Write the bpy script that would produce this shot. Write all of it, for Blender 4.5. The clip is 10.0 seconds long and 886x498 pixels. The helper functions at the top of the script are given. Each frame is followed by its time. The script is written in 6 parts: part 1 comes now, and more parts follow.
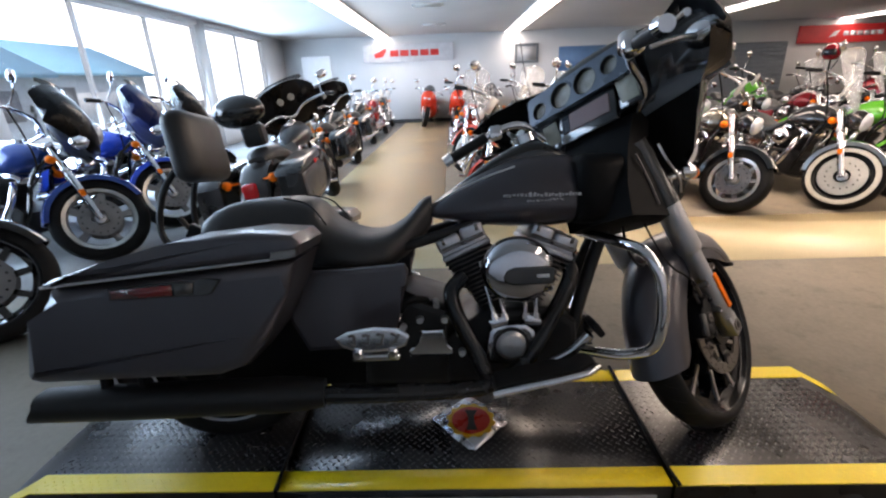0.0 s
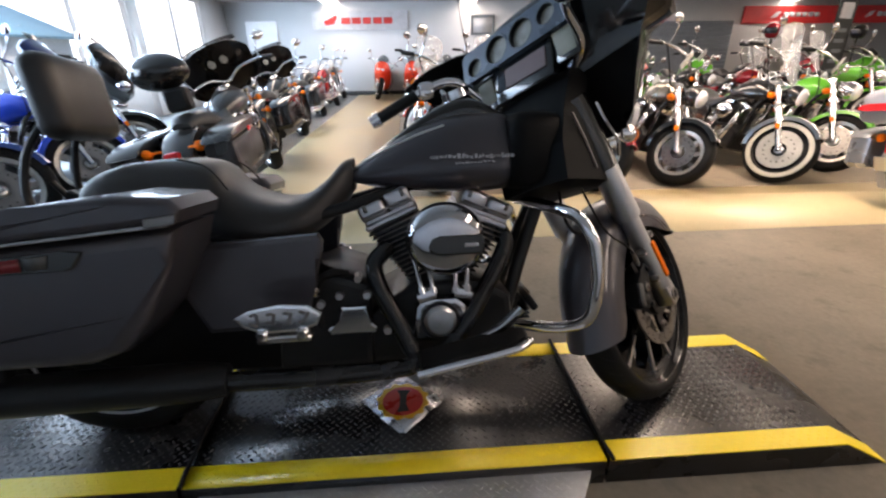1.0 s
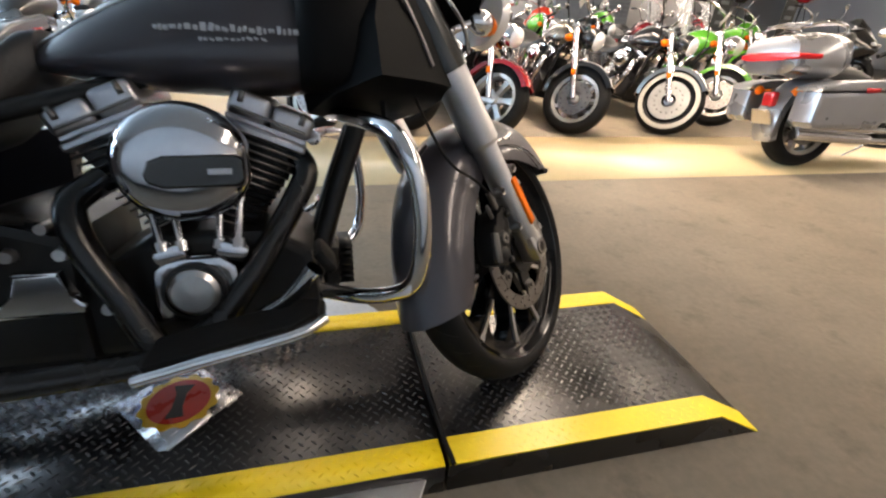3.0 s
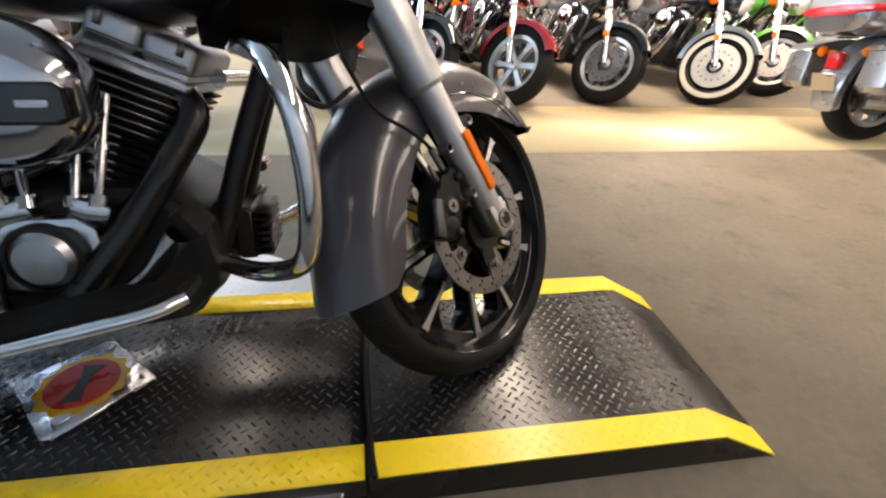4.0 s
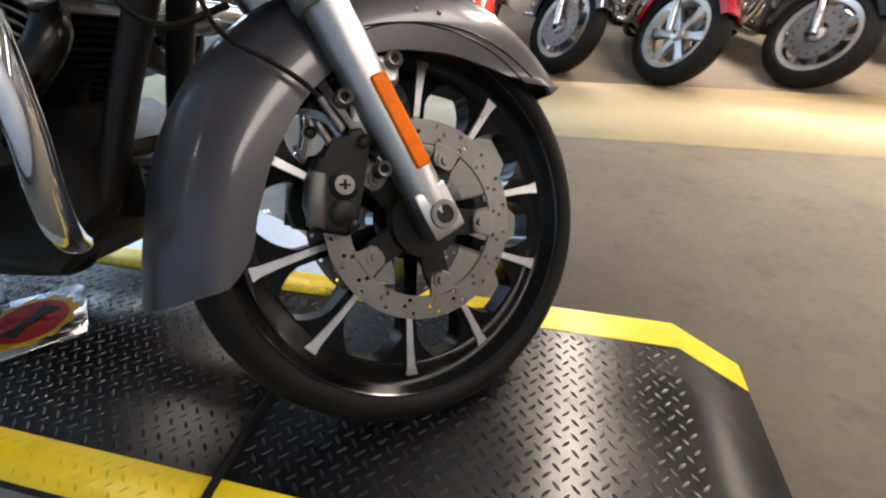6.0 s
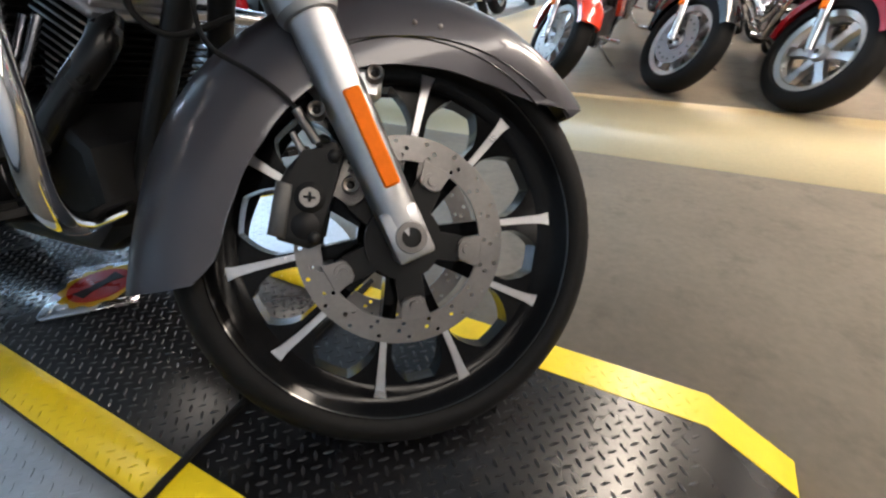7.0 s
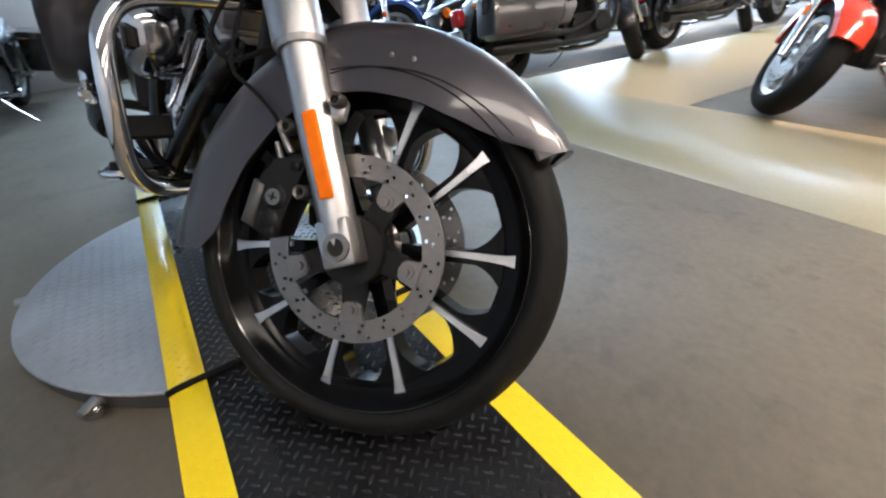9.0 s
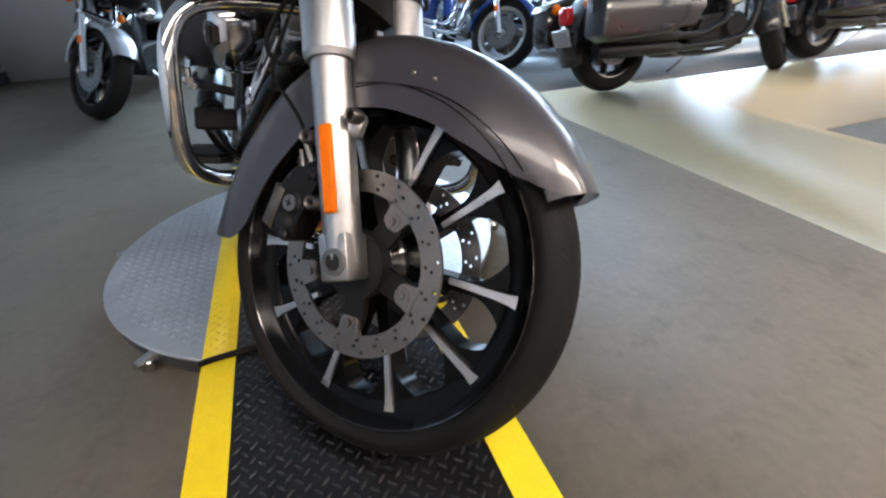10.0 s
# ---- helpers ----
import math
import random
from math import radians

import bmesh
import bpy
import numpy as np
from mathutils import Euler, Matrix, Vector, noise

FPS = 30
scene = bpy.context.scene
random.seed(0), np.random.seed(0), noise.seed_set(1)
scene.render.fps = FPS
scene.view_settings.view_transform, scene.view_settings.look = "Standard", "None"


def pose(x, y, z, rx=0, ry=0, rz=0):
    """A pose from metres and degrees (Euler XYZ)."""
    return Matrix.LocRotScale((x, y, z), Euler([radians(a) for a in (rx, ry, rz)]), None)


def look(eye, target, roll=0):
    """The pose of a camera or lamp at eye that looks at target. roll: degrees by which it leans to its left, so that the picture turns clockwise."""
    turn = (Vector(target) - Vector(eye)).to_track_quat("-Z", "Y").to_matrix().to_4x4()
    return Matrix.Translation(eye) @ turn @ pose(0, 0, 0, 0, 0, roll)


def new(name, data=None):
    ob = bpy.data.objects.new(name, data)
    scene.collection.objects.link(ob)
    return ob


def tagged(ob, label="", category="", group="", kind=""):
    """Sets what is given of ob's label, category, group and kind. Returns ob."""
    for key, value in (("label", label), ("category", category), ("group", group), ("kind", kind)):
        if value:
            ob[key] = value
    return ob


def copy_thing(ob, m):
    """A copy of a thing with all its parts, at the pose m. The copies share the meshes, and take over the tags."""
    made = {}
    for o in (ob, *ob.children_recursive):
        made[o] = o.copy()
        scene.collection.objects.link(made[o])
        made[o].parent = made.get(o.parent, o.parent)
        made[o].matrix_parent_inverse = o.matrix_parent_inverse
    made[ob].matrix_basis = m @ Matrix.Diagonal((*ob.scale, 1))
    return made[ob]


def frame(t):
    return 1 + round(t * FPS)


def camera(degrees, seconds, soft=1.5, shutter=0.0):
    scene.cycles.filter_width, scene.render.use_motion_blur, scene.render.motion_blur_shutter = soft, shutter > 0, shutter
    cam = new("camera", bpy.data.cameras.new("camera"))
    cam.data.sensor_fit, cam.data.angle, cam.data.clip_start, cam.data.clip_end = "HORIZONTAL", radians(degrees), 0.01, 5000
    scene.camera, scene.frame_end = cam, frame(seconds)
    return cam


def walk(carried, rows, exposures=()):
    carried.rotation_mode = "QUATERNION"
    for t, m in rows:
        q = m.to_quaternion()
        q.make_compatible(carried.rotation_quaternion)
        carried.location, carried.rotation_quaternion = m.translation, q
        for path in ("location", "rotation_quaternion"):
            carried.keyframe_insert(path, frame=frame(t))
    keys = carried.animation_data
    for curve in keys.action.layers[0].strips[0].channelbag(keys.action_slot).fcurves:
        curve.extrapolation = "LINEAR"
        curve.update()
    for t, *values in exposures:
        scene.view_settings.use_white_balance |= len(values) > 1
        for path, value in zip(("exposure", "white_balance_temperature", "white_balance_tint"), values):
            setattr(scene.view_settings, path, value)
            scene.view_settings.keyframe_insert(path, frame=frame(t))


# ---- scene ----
cam = camera(89.0, 10.0, soft=2.2, shutter=0.4)
PATH = [
    (0, (0.01, 0.023, 1.183), (-0.047, 1.899, 0.492), -2.2),
    (0.5, (0.064, 0.074, 1.151), (0.056, 1.932, 0.411), -1.3),
    (1, (0.108, 0.125, 1.115), (0.224, 1.959, 0.326), -0.8),
    (1.5, (0.166, 0.202, 1.072), (0.439, 2.005, 0.252), 0.3),
    (2, (0.244, 0.283, 1.027), (0.625, 2.042, 0.156), 2.4),
    (2.5, (0.322, 0.36, 0.987), (0.74, 2.093, 0.078), 4.0),
    (3, (0.404, 0.424, 0.933), (0.879, 2.115, -0.024), 4.2),
    (4.5, (0.753, 0.604, 0.796), (0.915, 2.283, -0.28), 2.5),
    (5, (0.85, 0.685, 0.752), (0.868, 2.359, -0.344), 2.4),
    (5.5, (0.932, 0.75, 0.73), (0.77, 2.4, -0.388), 0.9),
    (7, (1.153, 0.894, 0.718), (0.359, 2.381, -0.358), -1.5),
    (7.5, (1.223, 0.969, 0.715), (0.248, 2.347, -0.358), -2.2),
    (8, (1.279, 1.015, 0.723), (0.146, 2.243, -0.375), -3.7),
    (8.5, (1.35, 1.068, 0.731), (0.049, 2.14, -0.347), -4.5),
    (9, (1.43, 1.142, 0.734), (-0.043, 2.036, -0.282), -4.3),
    (9.5, (1.452, 1.206, 0.733), (-0.116, 1.926, -0.278), -4.2),
    (10, (1.444, 1.28, 0.758), (-0.193, 1.802, -0.266), -3.2),
]
walk(cam, [(t, look(eye, target, roll)) for t, eye, target, roll in PATH], exposures=[(0.0, -0.03, 7000, 22), (1.5, 0.25, 7300, 22), (3.0, 0.48, 7200, 18), (5.0, 0.44, 6800, 17), (7.5, 0.34, 6550, 14), (8.5, 0.45, 6600, 15), (10.0, 0.50, 6600, 17)])

# ---- world and large lights ----
world = bpy.data.worlds.new("world")
scene.world = world
world.use_nodes = True
wn = world.node_tree
sky = wn.nodes.new("ShaderNodeTexSky")
sky.sky_type = "NISHITA"
sky.sun_disc = False
sky.sun_elevation, sky.sun_rotation = radians(40), radians(150)
wn.links.new(sky.outputs[0], wn.nodes["Background"].inputs[0])
wn.nodes["Background"].inputs[1].default_value = 0.15
sun = new("sun", bpy.data.lights.new("sun", "SUN"))
sun.data.energy, sun.data.angle, sun.data.color = 3.0, radians(0.6), (1.0, 0.95, 0.88)
sun.matrix_world = look((6, -10, 12), (0, 0, 0))

XW, YS, YN, XE, HC = -5.2, -1.6, 15.24, 17.0, 2.6


def area_lamp(name, m, sx, sy, watts, colour):
    lamp = new(name, bpy.data.lights.new(name, "AREA"))
    lamp.data.shape, lamp.data.size, lamp.data.size_y = "RECTANGLE", sx, sy
    lamp.data.energy, lamp.data.color = watts, colour
    lamp.matrix_world = m
    return lamp


WINDOWS = [(1.0, 5.15), (5.4, 10.28), (10.55, 13.75)]
WIN_Z0, WIN_Z1 = 0.65, 2.5
for i, (y0, y1) in enumerate(WINDOWS):
    area_lamp("window_daylight", look((XW - 0.02, (y0 + y1) / 2, 1.56), (XW + 3, (y0 + y1) / 2, 1.2)), y1 - y0, 1.7, 58 * (y1 - y0), (0.46, 0.73, 1.0))
FIXTURES = [(x if y > 5 or x > 2 else 2.55, y) for x in (-2.1, 1.9, 6.6, 11.9) for y in (0.6, 3.95, 7.3, 10.65, 13.7) if x > 0 or y > 5]
for x, y in FIXTURES:
    area_lamp("fluorescent_glow", look((x, y, HC - 0.075), (x, y + 0.0001, 0)), 0.34, 3.0, 17 if y < 2 else ((92 if x < 3 else 62) if y < 5 else (20 if x < 3 else 11) if y < 12 else 7), (1.0, 0.86, 0.68))


# ---- materials ----
def ramp(nt, fac, stops):
    r = nt.nodes.new("ShaderNodeValToRGB")
    els = r.color_ramp.elements
    while len(els) < len(stops):
        els.new(0.5)
    for e, (p, c) in zip(els, stops):
        e.position, e.color = p, (*c, 1)
    nt.links.new(fac, r.inputs[0])
    return r.outputs[0]


def mat(name, colour, rough=0.5, metal=0.0, vary=0.12, scale=6.0, fine=90.0, bump=0.0, coat=0.0, rvary=0.08, spec=0.5):
    """A surface with large stains and fine grain in colour and gloss."""
    m = bpy.data.materials.new(name)
    m.use_nodes = True
    nt = m.node_tree
    b = nt.nodes["Principled BSDF"]
    tc = nt.nodes.new("ShaderNodeTexCoord")
    n1 = nt.nodes.new("ShaderNodeTexNoise")
    n1.inputs["Scale"].default_value, n1.inputs["Detail"].default_value = scale, 5
    n2 = nt.nodes.new("ShaderNodeTexNoise")
    n2.inputs["Scale"].default_value, n2.inputs["Detail"].default_value = fine, 3
    nt.links.new(tc.outputs["Object"], n1.inputs["Vector"])
    nt.links.new(tc.outputs["Object"], n2.inputs["Vector"])
    mix = nt.nodes.new("ShaderNodeMath")
    mix.operation = "MULTIPLY_ADD"
    nt.links.new(n2.outputs[0], mix.inputs[0])
    mix.inputs[1].default_value = 0.4
    nt.links.new(n1.outputs[0], mix.inputs[2])
    lo = tuple(c * (1 - vary) for c in colour)
    hi = tuple(min(1, c * (1 + vary)) for c in colour)
    nt.links.new(ramp(nt, mix.outputs[0], [(0.45, lo), (0.95, hi)]), b.inputs["Base Color"])
    rr = nt.nodes.new("ShaderNodeMapRange")
    rr.inputs[1].default_value, rr.inputs[2].default_value = 0.3, 0.7
    rr.inputs[3].default_value, rr.inputs[4].default_value = max(0.02, rough - rvary), min(1, rough + rvary)
    nt.links.new(n1.outputs[0], rr.inputs[0])
    nt.links.new(rr.outputs[0], b.inputs["Roughness"])
    b.inputs["Metallic"].default_value = metal
    b.inputs["Specular IOR Level"].default_value = spec
    if coat:
        b.inputs["Coat Weight"].default_value, b.inputs["Coat Roughness"].default_value = coat, 0.06
    if bump:
        bp = nt.nodes.new("ShaderNodeBump")
        bp.inputs["Strength"].default_value, bp.inputs["Distance"].default_value = bump, 0.004
        nt.links.new(n2.outputs[0], bp.inputs["Height"])
        nt.links.new(bp.outputs[0], b.inputs["Normal"])
    return m


def glow(name, colour, strength):
    m = bpy.data.materials.new(name)
    m.use_nodes = True
    b = m.node_tree.nodes["Principled BSDF"]
    b.inputs["Base Color"].default_value = (0.8, 0.8, 0.8, 1)
    b.inputs["Emission Color"].default_value, b.inputs["Emission Strength"].default_value = (*colour, 1), strength
    return m


def clear(name, colour=(1, 1, 1), rough=0.02, alpha=0.25):
    """A thin clear sheet: mostly see-through, with gloss."""
    m = bpy.data.materials.new(name)
    m.use_nodes = True
    nt = m.node_tree
    b = nt.nodes["Principled BSDF"]
    b.inputs["Base Color"].default_value = (*colour, 1)
    b.inputs["Roughness"].default_value = rough
    b.inputs["Alpha"].default_value = alpha
    return m


def floor_mat(name, colour, rough, scuff, fine_bump=0.05, spots=0.5, gloss=0.5):
    m = mat(name, colour, rough, 0.0, 0.10, 0.9, 60, fine_bump, 0.0, 0.06 if rough > 0.3 else 0.01)
    nt = m.node_tree
    b = nt.nodes["Principled BSDF"]
    base = b.inputs["Base Color"].links[0].from_socket
    tc = nt.nodes.new("ShaderNodeTexCoord")
    n = nt.nodes.new("ShaderNodeTexNoise")
    n.inputs["Scale"].default_value, n.inputs["Detail"].default_value, n.inputs["Roughness"].default_value = 7.0, 8, 0.7
    nt.links.new(tc.outputs["Object"], n.inputs["Vector"])
    n3 = nt.nodes.new("ShaderNodeTexNoise")
    n3.inputs["Scale"].default_value, n3.inputs["Detail"].default_value, n3.inputs["Roughness"].default_value = 2.2, 6, 0.65
    nt.links.new(tc.outputs["Object"], n3.inputs["Vector"])
    n4 = nt.nodes.new("ShaderNodeTexNoise")
    n4.inputs["Scale"].default_value, n4.inputs["Detail"].default_value = 38.0, 4
    nt.links.new(tc.outputs["Object"], n4.inputs["Vector"])
    pale = nt.nodes.new("ShaderNodeMix")
    pale.data_type = "RGBA"
    pale.blend_type = "MULTIPLY"
    pale.inputs[0].default_value = spots
    nt.links.new(base, pale.inputs[6])
    both = nt.nodes.new("ShaderNodeMath")
    both.operation = "MULTIPLY_ADD"
    both.inputs[1].default_value = 0.45
    nt.links.new(n4.outputs[0], both.inputs[0])
    nt.links.new(n3.outputs[0], both.inputs[2])
    nt.links.new(ramp(nt, both.outputs[0], [(0.5, (0.72, 0.72, 0.72)), (0.9, (1.25, 1.24, 1.22))]), pale.inputs[7])
    base = pale.outputs[2]
    mask = ramp(nt, n.outputs[0], [(0.54, (0, 0, 0)), (0.70, (spots, spots, spots))])
    b.inputs["Specular IOR Level"].default_value = gloss
    mx = nt.nodes.new("ShaderNodeMix")
    mx.data_type = "RGBA"
    nt.links.new(mask, mx.inputs[0])
    nt.links.new(base, mx.inputs[6])
    mx.inputs[7].default_value = (*scuff, 1)
    nt.links.new(mx.outputs[2], b.inputs["Base Color"])
    return m


M_FLOOR = floor_mat("worn_brown_floor", (0.238, 0.197, 0.148), 0.5, (0.125, 0.102, 0.078), 0.08, 0.5, 0.2)
M_STRIP = floor_mat("waxed_tan_vinyl", (0.63, 0.495, 0.28), 0.34, (0.53, 0.415, 0.24), 0.0, 0.05)
# grey floor whose base colour is raised to stand in for window light
M_GREYFLOOR = floor_mat("grey_floor_window_lit", (0.38, 0.39, 0.39), 0.25, (0.30, 0.31, 0.31), 0.02, 0.3)
M_WALL = mat("white_wall_paint", (0.62, 0.62, 0.62), 0.7, 0, 0.05, 1.2, 80, 0.05)
M_CEIL = mat("ceiling_board", (0.52, 0.51, 0.49), 0.85, 0, 0.06, 0.8, 120, 0.1)
M_BASE = mat("black_rubber_skirting", (0.03, 0.03, 0.03), 0.5)
M_ALU = mat("white_window_frame", (0.70, 0.71, 0.72), 0.4, 0.0, 0.05)
M_GLASS = clear("window_glass", (0.9, 0.95, 1.0), 0.02, 0.06)
M_TUBE = glow("fluorescent_tube", (1.0, 0.96, 0.88), 7.0)
M_FIXT = mat("white_metal_fixture", (0.78, 0.78, 0.76), 0.45)
M_PLATE = mat("black_tread_plate", (0.006, 0.006, 0.0072), 0.28, 0.0, 0.3, 5, 70, 0.04, spec=0.5)
M_LUG = mat("worn_tread_lug", (0.016, 0.016, 0.018), 0.30, 0.2, 0.4, 9, 70, spec=0.9)
M_YELLOW = mat("yellow_safety_paint", (0.78, 0.58, 0.012), 0.36, 0, 0.08, 4, 60, 0.05)
M_SILVERPLATE = mat("bright_tread_plate", (0.56, 0.575, 0.61), 0.36, 0.75, 0.15, 6, 60, 0.05)
M_RUBBER = mat("tyre_rubber", (0.0098, 0.0098, 0.0102), 0.60, 0, 0.25, 8, 120, 0.10, spec=0.11)
M_PITCH = mat("black_heat_shield", (0.0038, 0.0038, 0.0041), 0.5, 0, 0.2, 10, 120, 0.02, spec=0.1)
M_PIPE = mat("black_coated_pipe", (0.006, 0.006, 0.0068), 0.24, 0, 0.2, 10, 120, 0.02, spec=0.45)
M_FOOT = mat("grey_cast_metal", (0.10, 0.10, 0.10), 0.5, 0.6, 0.2, 12, 120, 0.05)
M_BLACK = mat("gloss_black_paint", (0.010, 0.010, 0.011), 0.16, 0, 0.2, 6, 90, 0, 0.6)
M_SHELL = mat("black_moulded_fairing", (0.004, 0.004, 0.0045), 0.3, 0, 0.2, 6, 90, 0, 0.04, spec=0.12)
M_ROCKER = mat("satin_cast_alloy", (0.50, 0.50, 0.53), 0.34, 1.0, 0.12, 10, 120, 0.04)
# polished chrome, its colour lowered to imitate darker surroundings reflected in it
M_DIMCHROME = mat("dimmed_cover_chrome", (0.56, 0.56, 0.59), 0.10, 1.0, 0.06, 8, 80, 0, 0, 0.04)
M_DARKRED = mat("dark_red_lens", (0.12, 0.006, 0.01), 0.12, 0, 0.1, 20, 90, 0, 0.4)
M_SATIN = mat("satin_black_metal", (0.008, 0.008, 0.0085), 0.40, 0.0, 0.25, 10, 100, 0.03, spec=0.3)
M_MATT = mat("matt_black_plastic", (0.006, 0.006, 0.0065), 0.5, 0, 0.2, 10, 150, 0.03, spec=0.25)
M_VINYL = mat("black_seat_vinyl", (0.020, 0.019, 0.019), 0.44, 0, 0.2, 9, 190, 0.12)
M_CHROME = mat("chrome", (0.80, 0.80, 0.82), 0.08, 1.0, 0.04, 8, 80, 0, 0, 0.04)
M_ALLOY = mat("brushed_alloy", (0.56, 0.56, 0.57), 0.33, 1.0, 0.12, 10, 120, 0.03)
M_FORK = mat("satin_fork_alloy", (0.46, 0.46, 0.47), 0.36, 1.0, 0.08, 14, 160, 0.03)
M_DISC = mat("steel_brake_rotor", (0.22, 0.207, 0.198), 0.38, 1.0, 0.15, 14, 160, 0.03)
M_CHARCOAL = mat("charcoal_pearl_paint", (0.044, 0.041, 0.049), 0.34, 0.3, 0.04, 3, 300, 0.0, 0.45, 0.01)
M_AMBER = mat("amber_reflector", (0.86, 0.17, 0.003), 0.5, 0, 0.08, 40, 200, 0.1, 0.0, spec=0.15)
M_REDLENS = mat("red_lens", (0.32, 0.012, 0.015), 0.15, 0, 0.1, 20, 90, 0, 0.6)
M_CLEARLENS = mat("clear_lamp_lens", (0.75, 0.76, 0.78), 0.1, 0.3, 0.05, 20, 90, 0, 0.8)
M_DIAL = mat("pale_dial_face", (0.26, 0.25, 0.22), 0.4, 0, 0.3, 30)
M_CREAM = mat("speaker_grille_cream", (0.27, 0.26, 0.21), 0.6, 0, 0.15, 20, 300, 0.2)
M_CONSOLE = mat("dark_grey_inner_fairing", (0.045, 0.06, 0.085), 0.3, 0.3, 0.15, 8, 100, 0, 0.5)
M_MIRROR = mat("mirror_glass", (0.9, 0.9, 0.92), 0.03, 1.0, 0.02, 5, 50, 0, 0, 0.01)
# dark display glass with a pinkish-brown reflection put into its base colour
M_SCREEN = mat("display_glass_reflection", (0.16, 0.10, 0.10), 0.08, 0, 0.1)
M_SMOKE = clear("smoked_windscreen", (0.02, 0.02, 0.02), 0.05, 0.55)
M_SHIELD = clear("clear_windscreen", (0.85, 0.87, 0.88), 0.05, 0.28)
M_TAG = mat("white_paper_tag", (0.80, 0.80, 0.78), 0.7)
M_SCRIPT = mat("silver_badge", (0.36, 0.36, 0.37), 0.35, 0.8)


# ---- mesh helpers ----
def part(name, bm, material, parent=None, label="", m=None, angle=38):
    """Links a bmesh as one mesh object, with sharp edges past the angle."""
    bmesh.ops.recalc_face_normals(bm, faces=bm.faces)
    lim = radians(angle)
    for e in bm.edges:
        e.smooth = len(e.link_faces) == 2 and e.calc_face_angle(4) < lim
    me = bpy.data.meshes.new(name)
    bm.to_mesh(me)
    bm.free()
    for p in me.polygons:
        p.use_smooth = True
    me.materials.append(material)
    ob = new(name, me)
    if parent:
        ob.parent = parent
    if m is not None:
        ob.matrix_basis = m
    if label:
        ob["label"] = label
    return ob


def B():
    return bmesh.new()


def V(*a):
    return Vector(a)


def box(bm, c, s, bevel=0.0, m=None, seg=1):
    g = bmesh.ops.create_cube(bm, size=1)
    vs = g["verts"]
    for v in vs:
        v.co = Vector((v.co.x * s[0] + c[0], v.co.y * s[1] + c[1], v.co.z * s[2] + c[2]))
    if bevel:
        es = list({e for v in vs for e in v.link_edges})
        r = bmesh.ops.bevel(bm, geom=es, offset=bevel, segments=seg, affect="EDGES", profile=0.5)
        vs = list(set(r["verts"]) | {v for v in vs if v.is_valid})
    if m is not None:
        bmesh.ops.transform(bm, matrix=m, verts=[v for v in vs if v.is_valid])
    return bm


def loft(bm, rings, cap=True, closed=False, loop=True):
    vr = [[bm.verts.new(p) for p in r] for r in rings]
    n = len(vr[0])
    pairs = list(zip(vr, vr[1:])) + ([(vr[-1], vr[0])] if closed else [])
    for a, b in pairs:
        for i in range(n if loop else n - 1):
            j = (i + 1) % n
            bm.faces.new((a[i], a[j], b[j], b[i]))
    if cap and not closed and loop:
        bm.faces.new(vr[0][::-1])
        bm.faces.new(vr[-1])
    return bm


def frame_of(d):
    d = d.normalized()
    a = V(0, 0, 1) if abs(d.z) < 0.9 else V(1, 0, 0)
    u = d.cross(a).normalized()
    return u, d.cross(u).normalized()


def cyl(bm, p0, p1, r0, r1=None, seg=16):
    p0, p1 = Vector(p0), Vector(p1)
    r1 = r0 if r1 is None else r1
    u, w = frame_of(p1 - p0)
    rings = [[p + (u * math.cos(k * math.tau / seg) + w * math.sin(k * math.tau / seg)) * r for k in range(seg)] for p, r in ((p0, r0), (p1, r1))]
    return loft(bm, rings)


def spline(pts, n=6):
    """A smooth line through the points."""
    ps = [Vector(p) for p in pts]
    ps = [ps[0] * 2 - ps[1]] + ps + [ps[-1] * 2 - ps[-2]]
    out = []
    for a, b, c, d in zip(ps, ps[1:], ps[2:], ps[3:]):
        for k in range(n):
            t = k / n
            out.append(0.5 * (2 * b + (c - a) * t + (2 * a - 5 * b + 4 * c - d) * t * t + (3 * b - a - 3 * c + d) * t ** 3))
    out.append(ps[-2])
    return out


def tube(bm, pts, r, seg=10, smooth=6, closed=False):
    ps = spline(pts, smooth) if smooth else [Vector(p) for p in pts]
    rs = r if isinstance(r, (list, tuple)) else [r] * len(ps)
    if len(rs) != len(ps):
        rs = list(np.interp(np.linspace(0, 1, len(ps)), np.linspace(0, 1, len(rs)), rs))
    u, w = frame_of(ps[1] - ps[0])
    rings = []
    for i, p in enumerate(ps):
        d = (ps[min(i + 1, len(ps) - 1)] - ps[max(i - 1, 0)]).normalized()
        u = (u - d * u.dot(d)).normalized()
        w = d.cross(u)
        rings.append([p + (u * math.cos(k * math.tau / seg) + w * math.sin(k * math.tau / seg)) * rs[i] for k in range(seg)])
    return loft(bm, rings)


def lathe(bm, prof, c=(0, 0, 0), seg=48, closed=True):
    """Revolves a profile of (radius, y) about an axis along y through c."""
    rings = []
    for k in range(seg):
        a = k * math.tau / seg
        rings.append([Vector((c[0] + r * math.cos(a), c[1] + y, c[2] + r * math.sin(a))) for r, y in prof])
    return loft(bm, rings, cap=False, closed=True, loop=closed)


